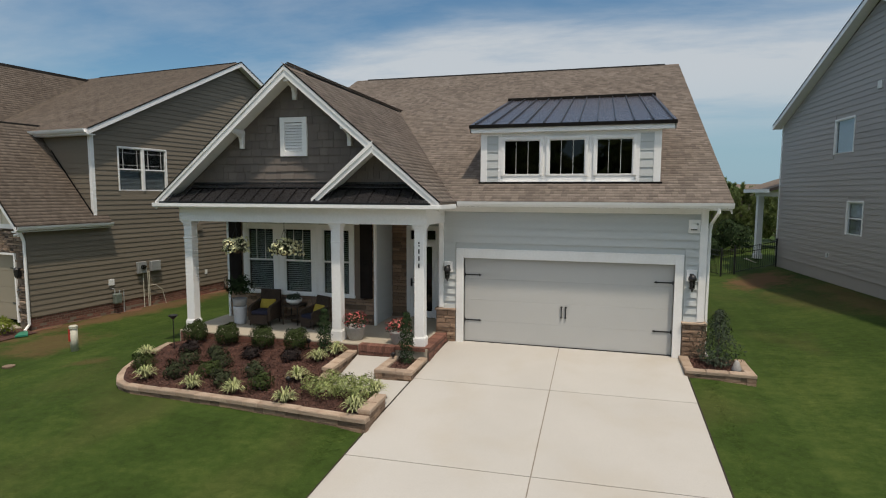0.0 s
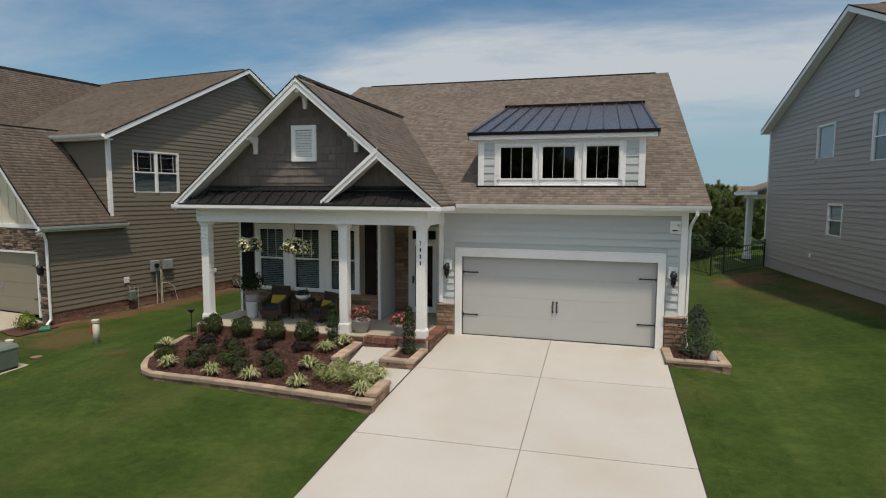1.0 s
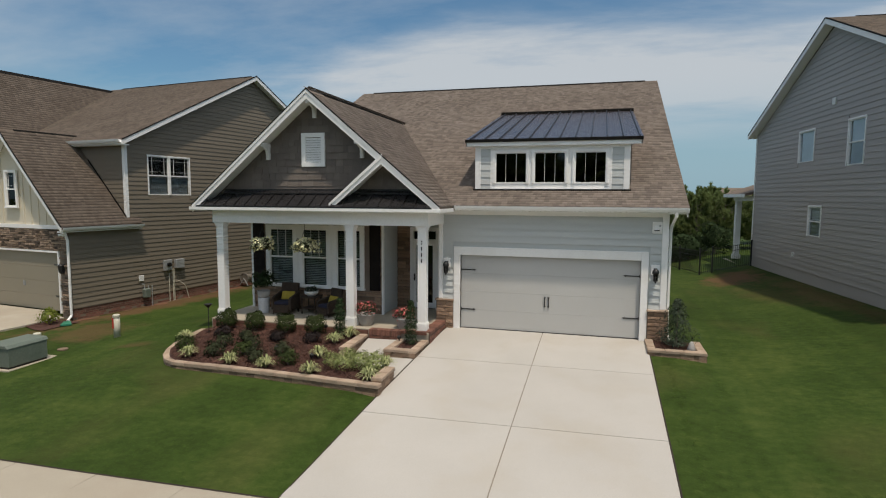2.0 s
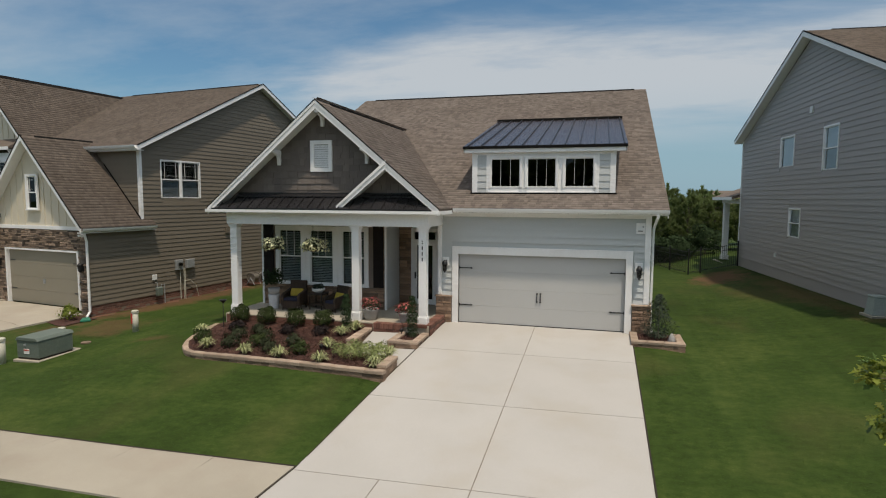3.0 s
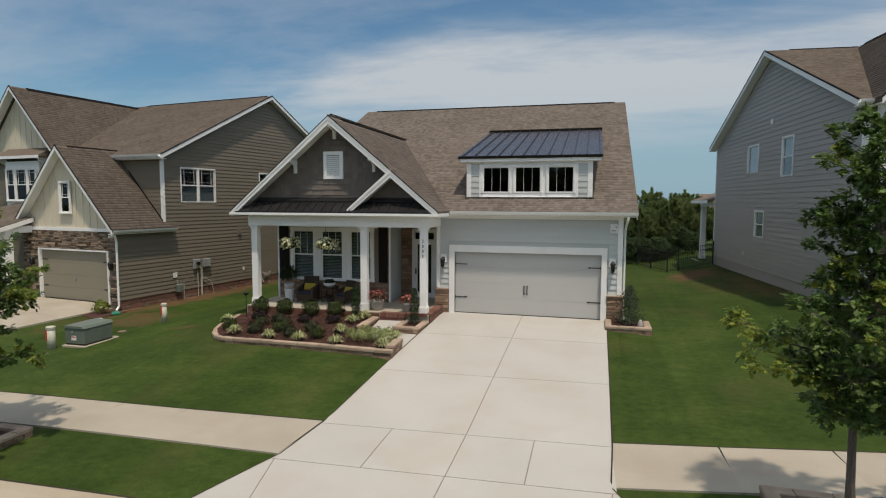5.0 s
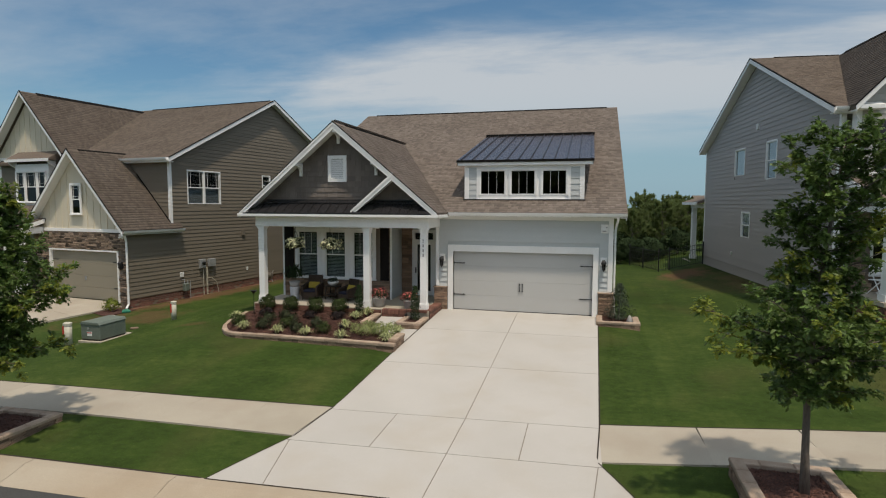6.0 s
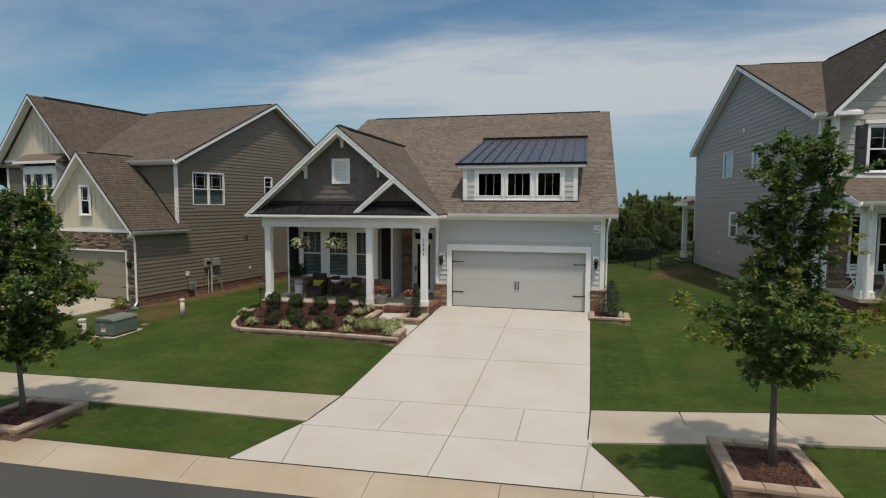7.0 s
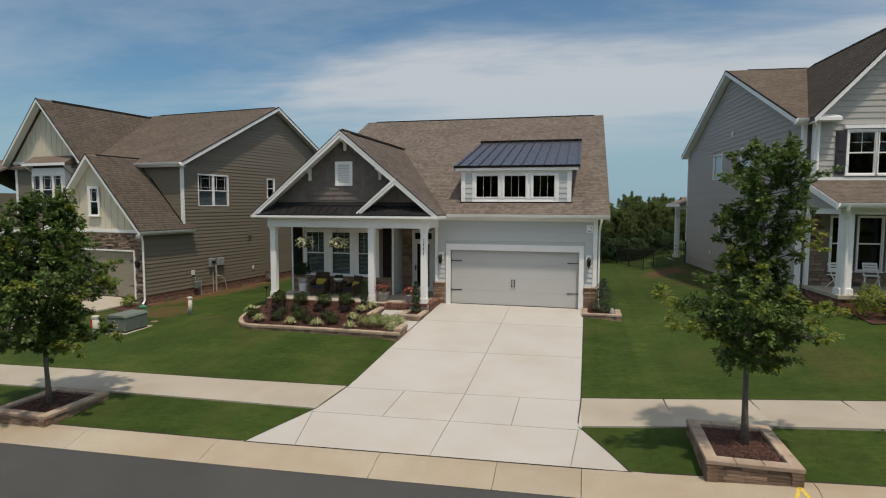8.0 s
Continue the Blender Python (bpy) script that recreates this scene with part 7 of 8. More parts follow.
# brick facing of the porch
pbk = part("porch_brick_face", B(-9.5, -4.6, -1.64, -1.62, -0.2, 0.17), "brickmortar", house, "red brick porch edge")
brick_course(pbk, -9.5, -1.64, 0, 4.9, -0.06, 3, seed=31, limit=90)
pst = part("porch_step", B(-4.55, -3.66, -1.7, -1.62, -0.35, 0.06), "brickmortar", house, "red brick porch step")
brick_course(pst, -4.54, -1.7, 0, 0.87, -0.17, 3, seed=32)
for k in range(12):
    part("brick", B(-4.54 + k * 0.073, -4.475 + k * 0.073, -1.73, -1.5, 0.065, 0.215), "brick", pst)
pbs = part("porch_brick_face", B(-2.9, -2.86, -1.62, 0.0, -0.2, 0.17), "brickmortar", house, "red brick porch edge")
brick_course(pbs, -2.86, -1.62, 90, 1.6, -0.2, 4, seed=33)
for k in range(20):
    part("brick", B(-3.12, -2.845, -1.6 + k * 0.08, -1.528 + k * 0.08, 0.15, 0.225), "brick", pbs)
for k in range(8):
    part("brick", B(-3.66 + k * 0.09, -3.58 + k * 0.09, -1.66, -1.45, 0.14, 0.222), "brick", pbs)


# ---- plants ----
def shell_points(n, rx, ry, rz, seed, inner=0.55, lump=0.16, flat=0.0):
    r = np.random.default_rng(seed)
    d = r.normal(0, 1, (n, 3))
    d /= np.linalg.norm(d, axis=1, keepdims=True)
    d[:, 2] = np.where(d[:, 2] < -0.55, -d[:, 2], d[:, 2])
    ph = r.uniform(0, 6.28, 6)
    bump = 1 + lump * (np.sin(4 * d[:, 0] + ph[0]) * np.sin(4.5 * d[:, 1] + ph[1]) + 0.6 * np.sin(7 * d[:, 2] + ph[2]) * np.sin(6 * d[:, 0] + ph[3]))
    rad = (inner + (1 - inner) * r.random(n) ** 0.35) * bump
    return d * rad[:, None] * np.array([rx, ry, rz]), d


SHRUB_COUNT = [0]


def shrub(label, x, y, z, rx, rz, mat, leaf=0.055, n=1400, category="shrub", group="", lump=0.16, name="shrub", aspect=0.55, inner=0.55, stem=True):
    SHRUB_COUNT[0] += 1
    s = 100 + SHRUB_COUNT[0] * 7
    t = thing(name, label, category, (x, y, z), group=group)
    p, d = shell_points(n, rx, rx, rz, s, lump=lump, inner=inner)
    p[:, 2] += rz * 0.82
    part("foliage", leaf_mesh("foliage", p, d, leaf, mat, s, aspect), mat, t)
    if stem:
        g = Geo()
        r = random.Random(s)
        for k in range(5):
            a = r.uniform(0, 6.28)
            g.tube([(0, 0, -0.03), (0.3 * rx * math.cos(a), 0.3 * rx * math.sin(a), rz * 0.6), (0.7 * rx * math.cos(a), 0.7 * rx * math.sin(a), rz * 1.2)], [0.014, 0.01, 0.004], 5)
        part("stem_tuft", g, "bark", t, kind="stuff")
    return t


def strap_plant(label, x, y, z, r=0.27, h=0.24, n=100, mat="strap", name="liriope", group="variegated border plants"):
    SHRUB_COUNT[0] += 1
    s = 300 + SHRUB_COUNT[0] * 5
    q = np.random.default_rng(s)
    t = thing(name, label, "plant", (x, y, z), group=group)
    a = q.uniform(0, 2 * math.pi, n)
    out = r * q.uniform(0.35, 1.1, n)
    up_ = h * q.uniform(0.6, 1.25, n) * (1.25 - 0.5 * out / r)
    w = q.uniform(0.009, 0.016, n)
    dirv = np.stack([np.cos(a), np.sin(a), np.zeros(n)], 1)
    sid = np.stack([-np.sin(a), np.cos(a), np.zeros(n)], 1)
    V = []
    for f, zf_, wf in ((0.08, 0.0, 0.7), (0.4, 0.78, 1.0), (0.75, 1.0, 0.85), (1.05, 0.72, 0.1)):
        c = dirv * (out * f)[:, None] + np.stack([np.zeros(n), np.zeros(n), up_ * zf_], 1)
        V += [c - sid * (w * wf)[:, None], c + sid * (w * wf)[:, None]]
    V = np.stack(V, 1)
    base = np.arange(n)[:, None] * 8
    Q = np.concatenate([base + np.array([[2 * k, 2 * k + 1, 2 * k + 3, 2 * k + 2]]) for k in range(3)])
    part("foliage", raw_mesh("foliage", V.reshape(-1, 3), Q, mat), mat, t, kind="stuff")
    return t


bzz = lambda x, y: (lambda v: v if v == v else ZT)(bed_z(x, y))
for x, y in ((-8.78, -1.95), (-7.88, -1.94), (-6.91, -1.97), (-6.02, -1.94)):
    shrub("clipped round green boxwood in the mulch bed", x, y, bzz(x, y), 0.3, 0.3, "box", n=2600, name="boxwood", group="round boxwoods", lump=0.2, leaf=0.045, inner=0.5)
for x, y, m, lab in ((-8.5, -2.5, "plum", "dark plum-leaved shrub in the mulch bed"), (-7.7, -2.65, "green2", "loose mid-green shrub in the mulch bed"), (-6.8, -2.6, "plum", "dark plum-leaved shrub in the mulch bed"), (-5.8, -2.55, "plum", "dark plum-leaved shrub in the mulch bed"), (-8.9, -3.55, "box", "small dark green shrub in the mulch bed"), (-8.0, -3.2, "green2", "loose mid-green shrub in the mulch bed"), (-7.85, -3.8, "green2", "loose mid-green shrub in the mulch bed"), (-7.05, -3.7, "box", "small dark green shrub in the mulch bed"), (-7.15, -3.2, "green2", "loose mid-green shrub in the mulch bed"), (-6.5, -4.05, "green2", "loose mid-green shrub in the mulch bed"), (-5.6, -4.05, "box", "small dark green shrub in the mulch bed"), (-6.1, -3.5, "green2", "loose mid-green shrub in the mulch bed")):
    shrub(lab, x, y, bzz(x, y) - 0.03, 0.23 if y > -3 else 0.26, 0.16 if y > -3 else 0.2, m, n=620, lump=0.34, leaf=0.06, group="bed shrubs", inner=0.35)
for x, y in ((-8.4, -4.0), (-7.1, -4.2), (-6.05, -4.3), (-4.78, -4.55), (-5.2, -2.45), (-5.1, -3.5), (-3.3, -4.7), (-5.0, -1.95), (-9.45, -2.85), (-3.25, -3.85)):
    strap_plant("variegated cream-green strappy plant at the bed edge", x, y, bzz(x, y))
for k, (x, y) in enumerate(((-4.45, -4.05), (-4.1, -4.25), (-3.75, -4.15), (-3.85, -3.85), (-4.2, -3.75), (-3.5, -3.85), (-3.4, -4.2))):
    shrub("lime variegated mounding groundcover", x, y, bzz(x, y), 0.27, 0.2, "limeleaf", n=650, lump=0.25, leaf=0.055, name="groundcover", group="lime groundcover plants", aspect=0.35, stem=False, inner=0.4)


def slim_evergreen(x, y, z, h, r):
    t = thing("slim_evergreen", "narrow columnar dark evergreen", "shrub", (x, y, z), group="columnar evergreens")
    SHRUB_COUNT[0] += 1
    q = np.random.default_rng(SHRUB_COUNT[0])
    n = 1500
    zz = q.random(n) ** 0.9
    rad = r * np.clip(1.15 - 0.75 * zz ** 2.2, 0.15, 1) * q.uniform(0.5, 1.05, n) * (1 + 0.15 * np.sin(zz * 40))
    a = q.uniform(0, 6.28, n)
    p = np.stack([rad * np.cos(a), rad * np.sin(a), 0.05 + zz * (h - 0.05)], 1)
    d = np.stack([np.cos(a), np.sin(a), np.full(n, 0.8)], 1)
    part("foliage", leaf_mesh("foliage", p, d, 0.055, "arbor", 77, 0.45), "arbor", t)
    part("stem", Geo().tube([(0, 0, -0.05), (0, 0, h * 0.9)], [0.02, 0.005], 6), "bark", t)


slim_evergreen(-5.3, -1.92, bzz(-5.3, -1.92), 1.05, 0.16)
slim_evergreen(-3.27, -1.98, -0.05, 1.15, 0.16)
# evergreen in the planter by the garage
t = thing("conical_shrub", "grey-green conical evergreen in a stone planter", "shrub", (3.3, -0.55, 0.02))
q = np.random.default_rng(71)
n = 2600
zz = q.random(n) ** 1.2
a = q.uniform(0, 6.28, n)
rad = 0.5 * (1 - 0.85 * zz ** 1.25) * q.uniform(0.35, 1.1, n) * (1 + 0.25 * np.sin(a * 3 + zz * 9)) * np.clip(zz * 6 + 0.5, 0, 1)
part("foliage", leaf_mesh("foliage", np.stack([rad * np.cos(a), rad * np.sin(a), 0.08 + zz * 1.15], 1), np.stack([np.cos(a), np.sin(a), np.full(n, 0.6)], 1), 0.06, "bluegreen", 72, 0.4), "bluegreen", t)
part("stem", Geo().tube([(0, 0, -0.05), (0.02, 0, 1.0)], [0.025, 0.006], 6), "bark", t)
fig = thing("garden_ornament", "small pale stone ornament in the planter", "ornament", (3.62, -0.85, 0.02))
part("ornament_body", Geo().lathe([(0.09, 0.0), (0.1, 0.06), (0.07, 0.14), (0.05, 0.2), (0.02, 0.24)], 0, 0, 10), "pot", fig, smooth=True)


def flower_pot(x, y, z, s=1.0, label="coral red flowers in a grey pot on the porch"):
    t = thing("flower_pot", label, "potted plant", (x, y, z), group="flower pots")
    part("pot", Geo().lathe([(0.15 * s, 0.0), (0.19 * s, 0.1 * s), (0.23 * s, 0.28 * s), (0.245 * s, 0.3 * s), (0.245 * s, 0.34 * s), (0.2 * s, 0.34 * s), (0.19 * s, 0.28 * s)], 0, 0, 16), "pot", t, smooth=True)
    SHRUB_COUNT[0] += 1
    p, d = shell_points(500, 0.3 * s, 0.3 * s, 0.2 * s, SHRUB_COUNT[0], inner=0.3)
    p[:, 2] += 0.44 * s
    part("foliage", leaf_mesh("foliage", p, d, 0.06, "green2", SHRUB_COUNT[0], 0.5), "green2", t)
    p, d = shell_points(190, 0.33 * s, 0.33 * s, 0.22 * s, SHRUB_COUNT[0] + 50, inner=0.85)
    p[:, 2] += 0.45 * s
    part("blossom", leaf_mesh("blossom", p, d, 0.042, "petal_r", SHRUB_COUNT[0] + 1, 0.9), "petal_r", t, kind="stuff")


flower_pot(-4.82, -1.25, FLOOR)
flower_pot(-3.7, -1.32, FLOOR, 0.9)


def hanging_basket(x, z, w):
    t = thing("hanging_basket", "hanging basket of pale yellow flowers under the porch beam", "hanging plant", (x, -1.4, z), group="hanging baskets")
    part("basket", Geo().lathe([(0.05, -0.16), (0.16, -0.1), (0.2, 0.0), (0.2, 0.03), (0.17, 0.03)], 0, 0, 14), "wicker", t, smooth=True)
    for k in range(3):
        a = k * 2.094
        part("chain", Geo().tube([(0.19 * math.cos(a), 0.19 * math.sin(a), 0.03), (0, 0, 0.5)], 0.005, 4), "blackmetal", t)
    part("hook", Geo().tube([(0, 0, 0.5), (0, 0, 3.0 - z)], 0.006, 5), "blackmetal", t)
    SHRUB_COUNT[0] += 1
    p, d = shell_points(900, w, w * 0.9, 0.2, SHRUB_COUNT[0], inner=0.35, lump=0.3)
    part("foliage", leaf_mesh("foliage", p, d, 0.055, "green2", SHRUB_COUNT[0], 0.5), "green2", t)
    p, d = shell_points(420, w * 1.05, w * 0.95, 0.23, SHRUB_COUNT[0] + 20, inner=0.8, lump=0.3)
    part("blossom", leaf_mesh("blossom", p, d, 0.07, "petal_y", SHRUB_COUNT[0], 0.95), "petal_y", t, kind="stuff")


hanging_basket(-7.95, 2.36, 0.31)
hanging_basket(-6.6, 2.34, 0.35)


# ---- porch furniture ----
def wicker_chair():
    c = thing("wicker_chair", "dark brown wicker armchair with navy seat and mustard pillow", "chair", group="porch wicker chairs")
    for x in (-0.32, 0.32):
        for y in (-0.3, 0.3):
            part("leg", Geo().tube([(x, y, 0), (x * 0.97, y * 0.97, 0.2)], 0.025, 6), "wicker", c)
        part("arm", Geo().prism([(-0.34, 0.16), (0.34, 0.16), (0.34, 0.72), (0.1, 0.66), (-0.28, 0.6), (-0.36, 0.52)], "x", x - 0.05, x + 0.05), "wicker", c, bevel=0.012)
    part("seat_base", B(-0.28, 0.28, -0.34, 0.32, 0.14, 0.34), "wicker", c, bevel=0.01)
    part("footrest_drawer", Geo().box(-0.26, 0.26, -0.37, -0.34, 0.06, 0.31).box(-0.06, 0.06, -0.375, -0.37, 0.24, 0.27), "wicker", c, bevel=0.004)
    part("seat_cushion", B(-0.27, 0.27, -0.35, 0.24, 0.34, 0.45), "navy", c, bevel=0.03)
    part("backrest", Geo().prism([(0.24, 0.3), (0.34, 0.3), (0.46, 1.0), (0.38, 1.02)], "x", -0.33, 0.33), "wicker", c, bevel=0.02)
    part("pillow", Geo().prism([(0.1, 0.46), (0.17, 0.44), (0.3, 0.68), (0.26, 0.74), (0.2, 0.7)], "x", -0.24, 0.24), "yellow", c, "mustard yellow pillow", bevel=0.03)
    return c


wc = wicker_chair()
wc.matrix_basis = pose(-7.84, -0.4, FLOOR, 0, 0, 4) @ Matrix.Scale(0.88, 4)
copy_thing(wc, pose(-6.4, -0.35, FLOOR, 0, 0, -24) @ Matrix.Scale(0.88, 4))
tb = thing("side_table", "low dark wicker side table between two chairs", "table", (-7.1, -0.15, FLOOR))
part("table_top", B(-0.25, 0.25, -0.25, 0.25, 0.48, 0.52), "wicker", tb, bevel=0.006)
for x in (-0.21, 0.21):
    for y in (-0.21, 0.21):
        part("leg", Geo().tube([(x, y, 0), (x, y, 0.48)], 0.022, 6), "wicker", tb)
part("shelf", B(-0.21, 0.21, -0.21, 0.21, 0.16, 0.18), "wicker", tb)
bowl = thing("planted_bowl", "white bowl of succulents on a side table", "potted plant", (-7.1, -0.15, FLOOR + 0.52))
part("bowl", Geo().lathe([(0.1, 0), (0.2, 0.08), (0.22, 0.16), (0.2, 0.16), (0.18, 0.12)], 0, 0, 16), "paper", bowl, smooth=True)
p, d = shell_points(260, 0.2, 0.2, 0.12, 5, inner=0.4)
p[:, 2] += 0.18
part("foliage", leaf_mesh("foliage", p, d, 0.07, "bluegreen", 5, 0.5), "bluegreen", bowl)
tp = thing("tall_planter", "tall pale planter with a dark leafy plant", "potted plant", (-8.5, -0.55, FLOOR))
tp.scale = (0.9, 0.9, 0.88)
part("pot", Geo().lathe([(0.16, 0), (0.17, 0.05), (0.2, 0.5), (0.2, 0.54), (0.17, 0.54), (0.16, 0.46)], 0, 0, 18), "whitepot", tp, smooth=True)
part("pot", Geo().lathe([(0.17, 0.54), (0.19, 0.6), (0.22, 0.78), (0.2, 0.78), (0.18, 0.7)], 0, 0, 18), "pot", tp, smooth=True)
p, d = shell_points(600, 0.4, 0.4, 0.36, 6, inner=0.2, lump=0.35)
p[:, 2] += 1.1
part("foliage", leaf_mesh("foliage", p, d, 0.13, "arbor", 6, 0.28), "arbor", tp)

# garden stakes and lights
tor = thing("garden_torch", "black garden stake with a shallow bowl top", "garden stake", (-9.06, -2.4, bzz(-9.06, -2.4)))
part("pole", Geo().tube([(0, 0, -0.1), (0, 0, 0.78)], 0.012, 6), "blackmetal", tor)
part("bowl", Geo().lathe([(0.015, 0.74), (0.05, 0.77), (0.11, 0.83), (0.11, 0.845), (0.04, 0.8)], 0, 0, 12), "blackmetal", tor)


def path_light():
    l = thing("path_light", "small black path light in the mulch", "garden light", group="path lights")
    part("stake", Geo().tube([(0, 0, -0.08), (0, 0, 0.2)], 0.01, 6), "blackmetal", l)
    part("lamp_head", Geo().lathe([(0.03, 0.16), (0.05, 0.2), (0.055, 0.24), (0.01, 0.27)], 0, 0, 10), "blackmetal", l)
    return l


pl0 = path_light()
pl0.matrix_basis = Matrix.Translation((-7.15, -3.35, bzz(-7.15, -3.35)))
for x, y in ((-6.2, -3.6), (-5.05, -3.95), (-5.75, -1.85), (-3.6, -1.6 - 0.35)):
    copy_thing(pl0, Matrix.Translation((x, y, bzz(x, y))))

# ---- utility things on the lawn ----
ub = thing("transformer_box", "green padmount utility box on a concrete pad", "utility box", pose(-13.58, -4.25, gz(-13.58, -4.25) + 0.0, 0, 0, 1))
part("pad", B(-0.44, 0.45, -0.72, 0.75, -0.1, 0.04), "walk", ub, bevel=0.01)
part("cabinet", Geo().prism([(-0.38, 0.09), (0.38, 0.09), (0.38, 0.56), (0.32, 0.63), (-0.32, 0.63), (-0.38, 0.58)], "y", -0.64, 0.46), "utility", ub, bevel=0.015)
part("lid", Geo().prism([(-0.4, 0.57), (0.4, 0.57), (0.33, 0.66), (-0.33, 0.67)], "y", -0.67, 0.5), "utility", ub, bevel=0.012)
part("base_skirt", B(-0.36, 0.36, -0.62, 0.44, 0.03, 0.1), "blackmetal", ub)
part("warning_label", B(-0.12, 0.06, -0.652, -0.64, 0.2, 0.34), "paper", ub, "faded white and red warning label")
part("warning_stripe", B(-0.12, 0.06, -0.656, -0.652, 0.29, 0.325), "red", ub)
part("lock", B(-0.1, -0.05, -0.67, -0.64, 0.42, 0.48), "steel", ub)


def marker_post(x, y, h, label, red, r=0.095):
    p = thing("marker_post", label, "marker post", (x, y, gz(x, y)), group="utility marker posts")
    part("tube_body", Geo().lathe([(r, -0.05), (r, h - 0.08)], 0, 0, 16), "plastic", p, smooth=True)
    part("cap", Geo().lathe([(r + 0.012, h - 0.09), (r + 0.014, h - 0.02), (r - 0.01, h), (0.02, h + 0.012)], 0, 0, 16), "plastic", p)
    if red:
        part("red_sticker", Geo().box(-0.08, -0.02, -r - 0.008, -r + 0.02, h * 0.4, h * 0.86), "red", p)
    return p


marker_post(-13.1, -1.55, 0.72, "pale plastic utility marker with a red label", True)
marker_post(-14.6, -2.95, 0.45, "pale plastic utility marker behind a green box", False)
marker_post(-14.15, -5.2, 0.72, "pale plastic utility marker beside a green box", True, 0.12)
# flat brown disc that stands for a bare dirt spot in the lawn
vb = part("valve_cover", Geo().lathe([(0.14, -0.02), (0.14, 0.015), (0.1, 0.02)], -13.6, -3.0, 14), "block")
vb.location = (0, 0, gz(-13.6, -3.0) + 0.03)
tagged(vb, "round brown dirt spot in the lawn", "valve cover")
mark = thing("paint_mark", "yellow utility paint arrow on the kerb", "road marking", kind="structure")


def kerb_z(x, y):
    return gz(x, -12.0) + float(np.interp(-y, (12.0, 12.22, 12.48, 12.74), (0.03, 0.025, -0.06, -0.115)))


for foot in ((5.63, -12.55), (5.92, -12.55)):
    g = Geo()
    v = []
    for k in range(7):
        x, y = 5.8 + (foot[0] - 5.8) * k / 6, -12.2 + (foot[1] + 12.2) * k / 6
        for off in (-0.03, 0.03):
            v.append((x + off, y, kerb_z(x + off, y) + 0.007))
    part("paint_stroke", g.add(v, [(2 * k, 2 * k + 1, 2 * k + 3, 2 * k + 2) for k in range(6)]), "yellowpaint", mark)


# ---- trees ----
# half outline of a lobed oak leaf: share of the length, share of the half width
OAK_LOBES = ((0.0, 0.06), (0.16, 0.42), (0.26, 0.2), (0.42, 0.9), (0.54, 0.36), (0.7, 0.95), (0.8, 0.42), (1.0, 0.0))


def oak_leaves(name, base, along, normal, size, mat, seed, width=0.62):
    """Lobed leaves, each from its stalk at base, drawn out along its way and folded a little about the midrib."""
    q = np.random.default_rng(seed)
    c, t, n = (np.asarray(v, float) for v in (base, along, normal))
    t = t / (np.linalg.norm(t, axis=1, keepdims=True) + 1e-9)
    w = np.cross(n, t)
    w /= np.linalg.norm(w, axis=1, keepdims=True) + 1e-9
    n = np.cross(t, w)
    s = (size * q.uniform(0.65, 1.25, len(c)))[:, None]
    half = s * width * 0.5
    curl = q.uniform(-0.3, 0.1, len(c))[:, None]
    ring = []
    for f, g in OAK_LOBES:
        ring.append(c + t * s * f + w * half * g + n * s * (curl * f * f + 0.1 * g))
    for f, g in OAK_LOBES[-2:0:-1]:
        ring.append(c + t * s * f - w * half * g + n * s * (curl * f * f + 0.1 * g))
    k = len(ring)
    return raw_mesh(name, np.stack(ring, 1).reshape(-1, 3), np.arange(len(c) * k).reshape(-1, k), mat)


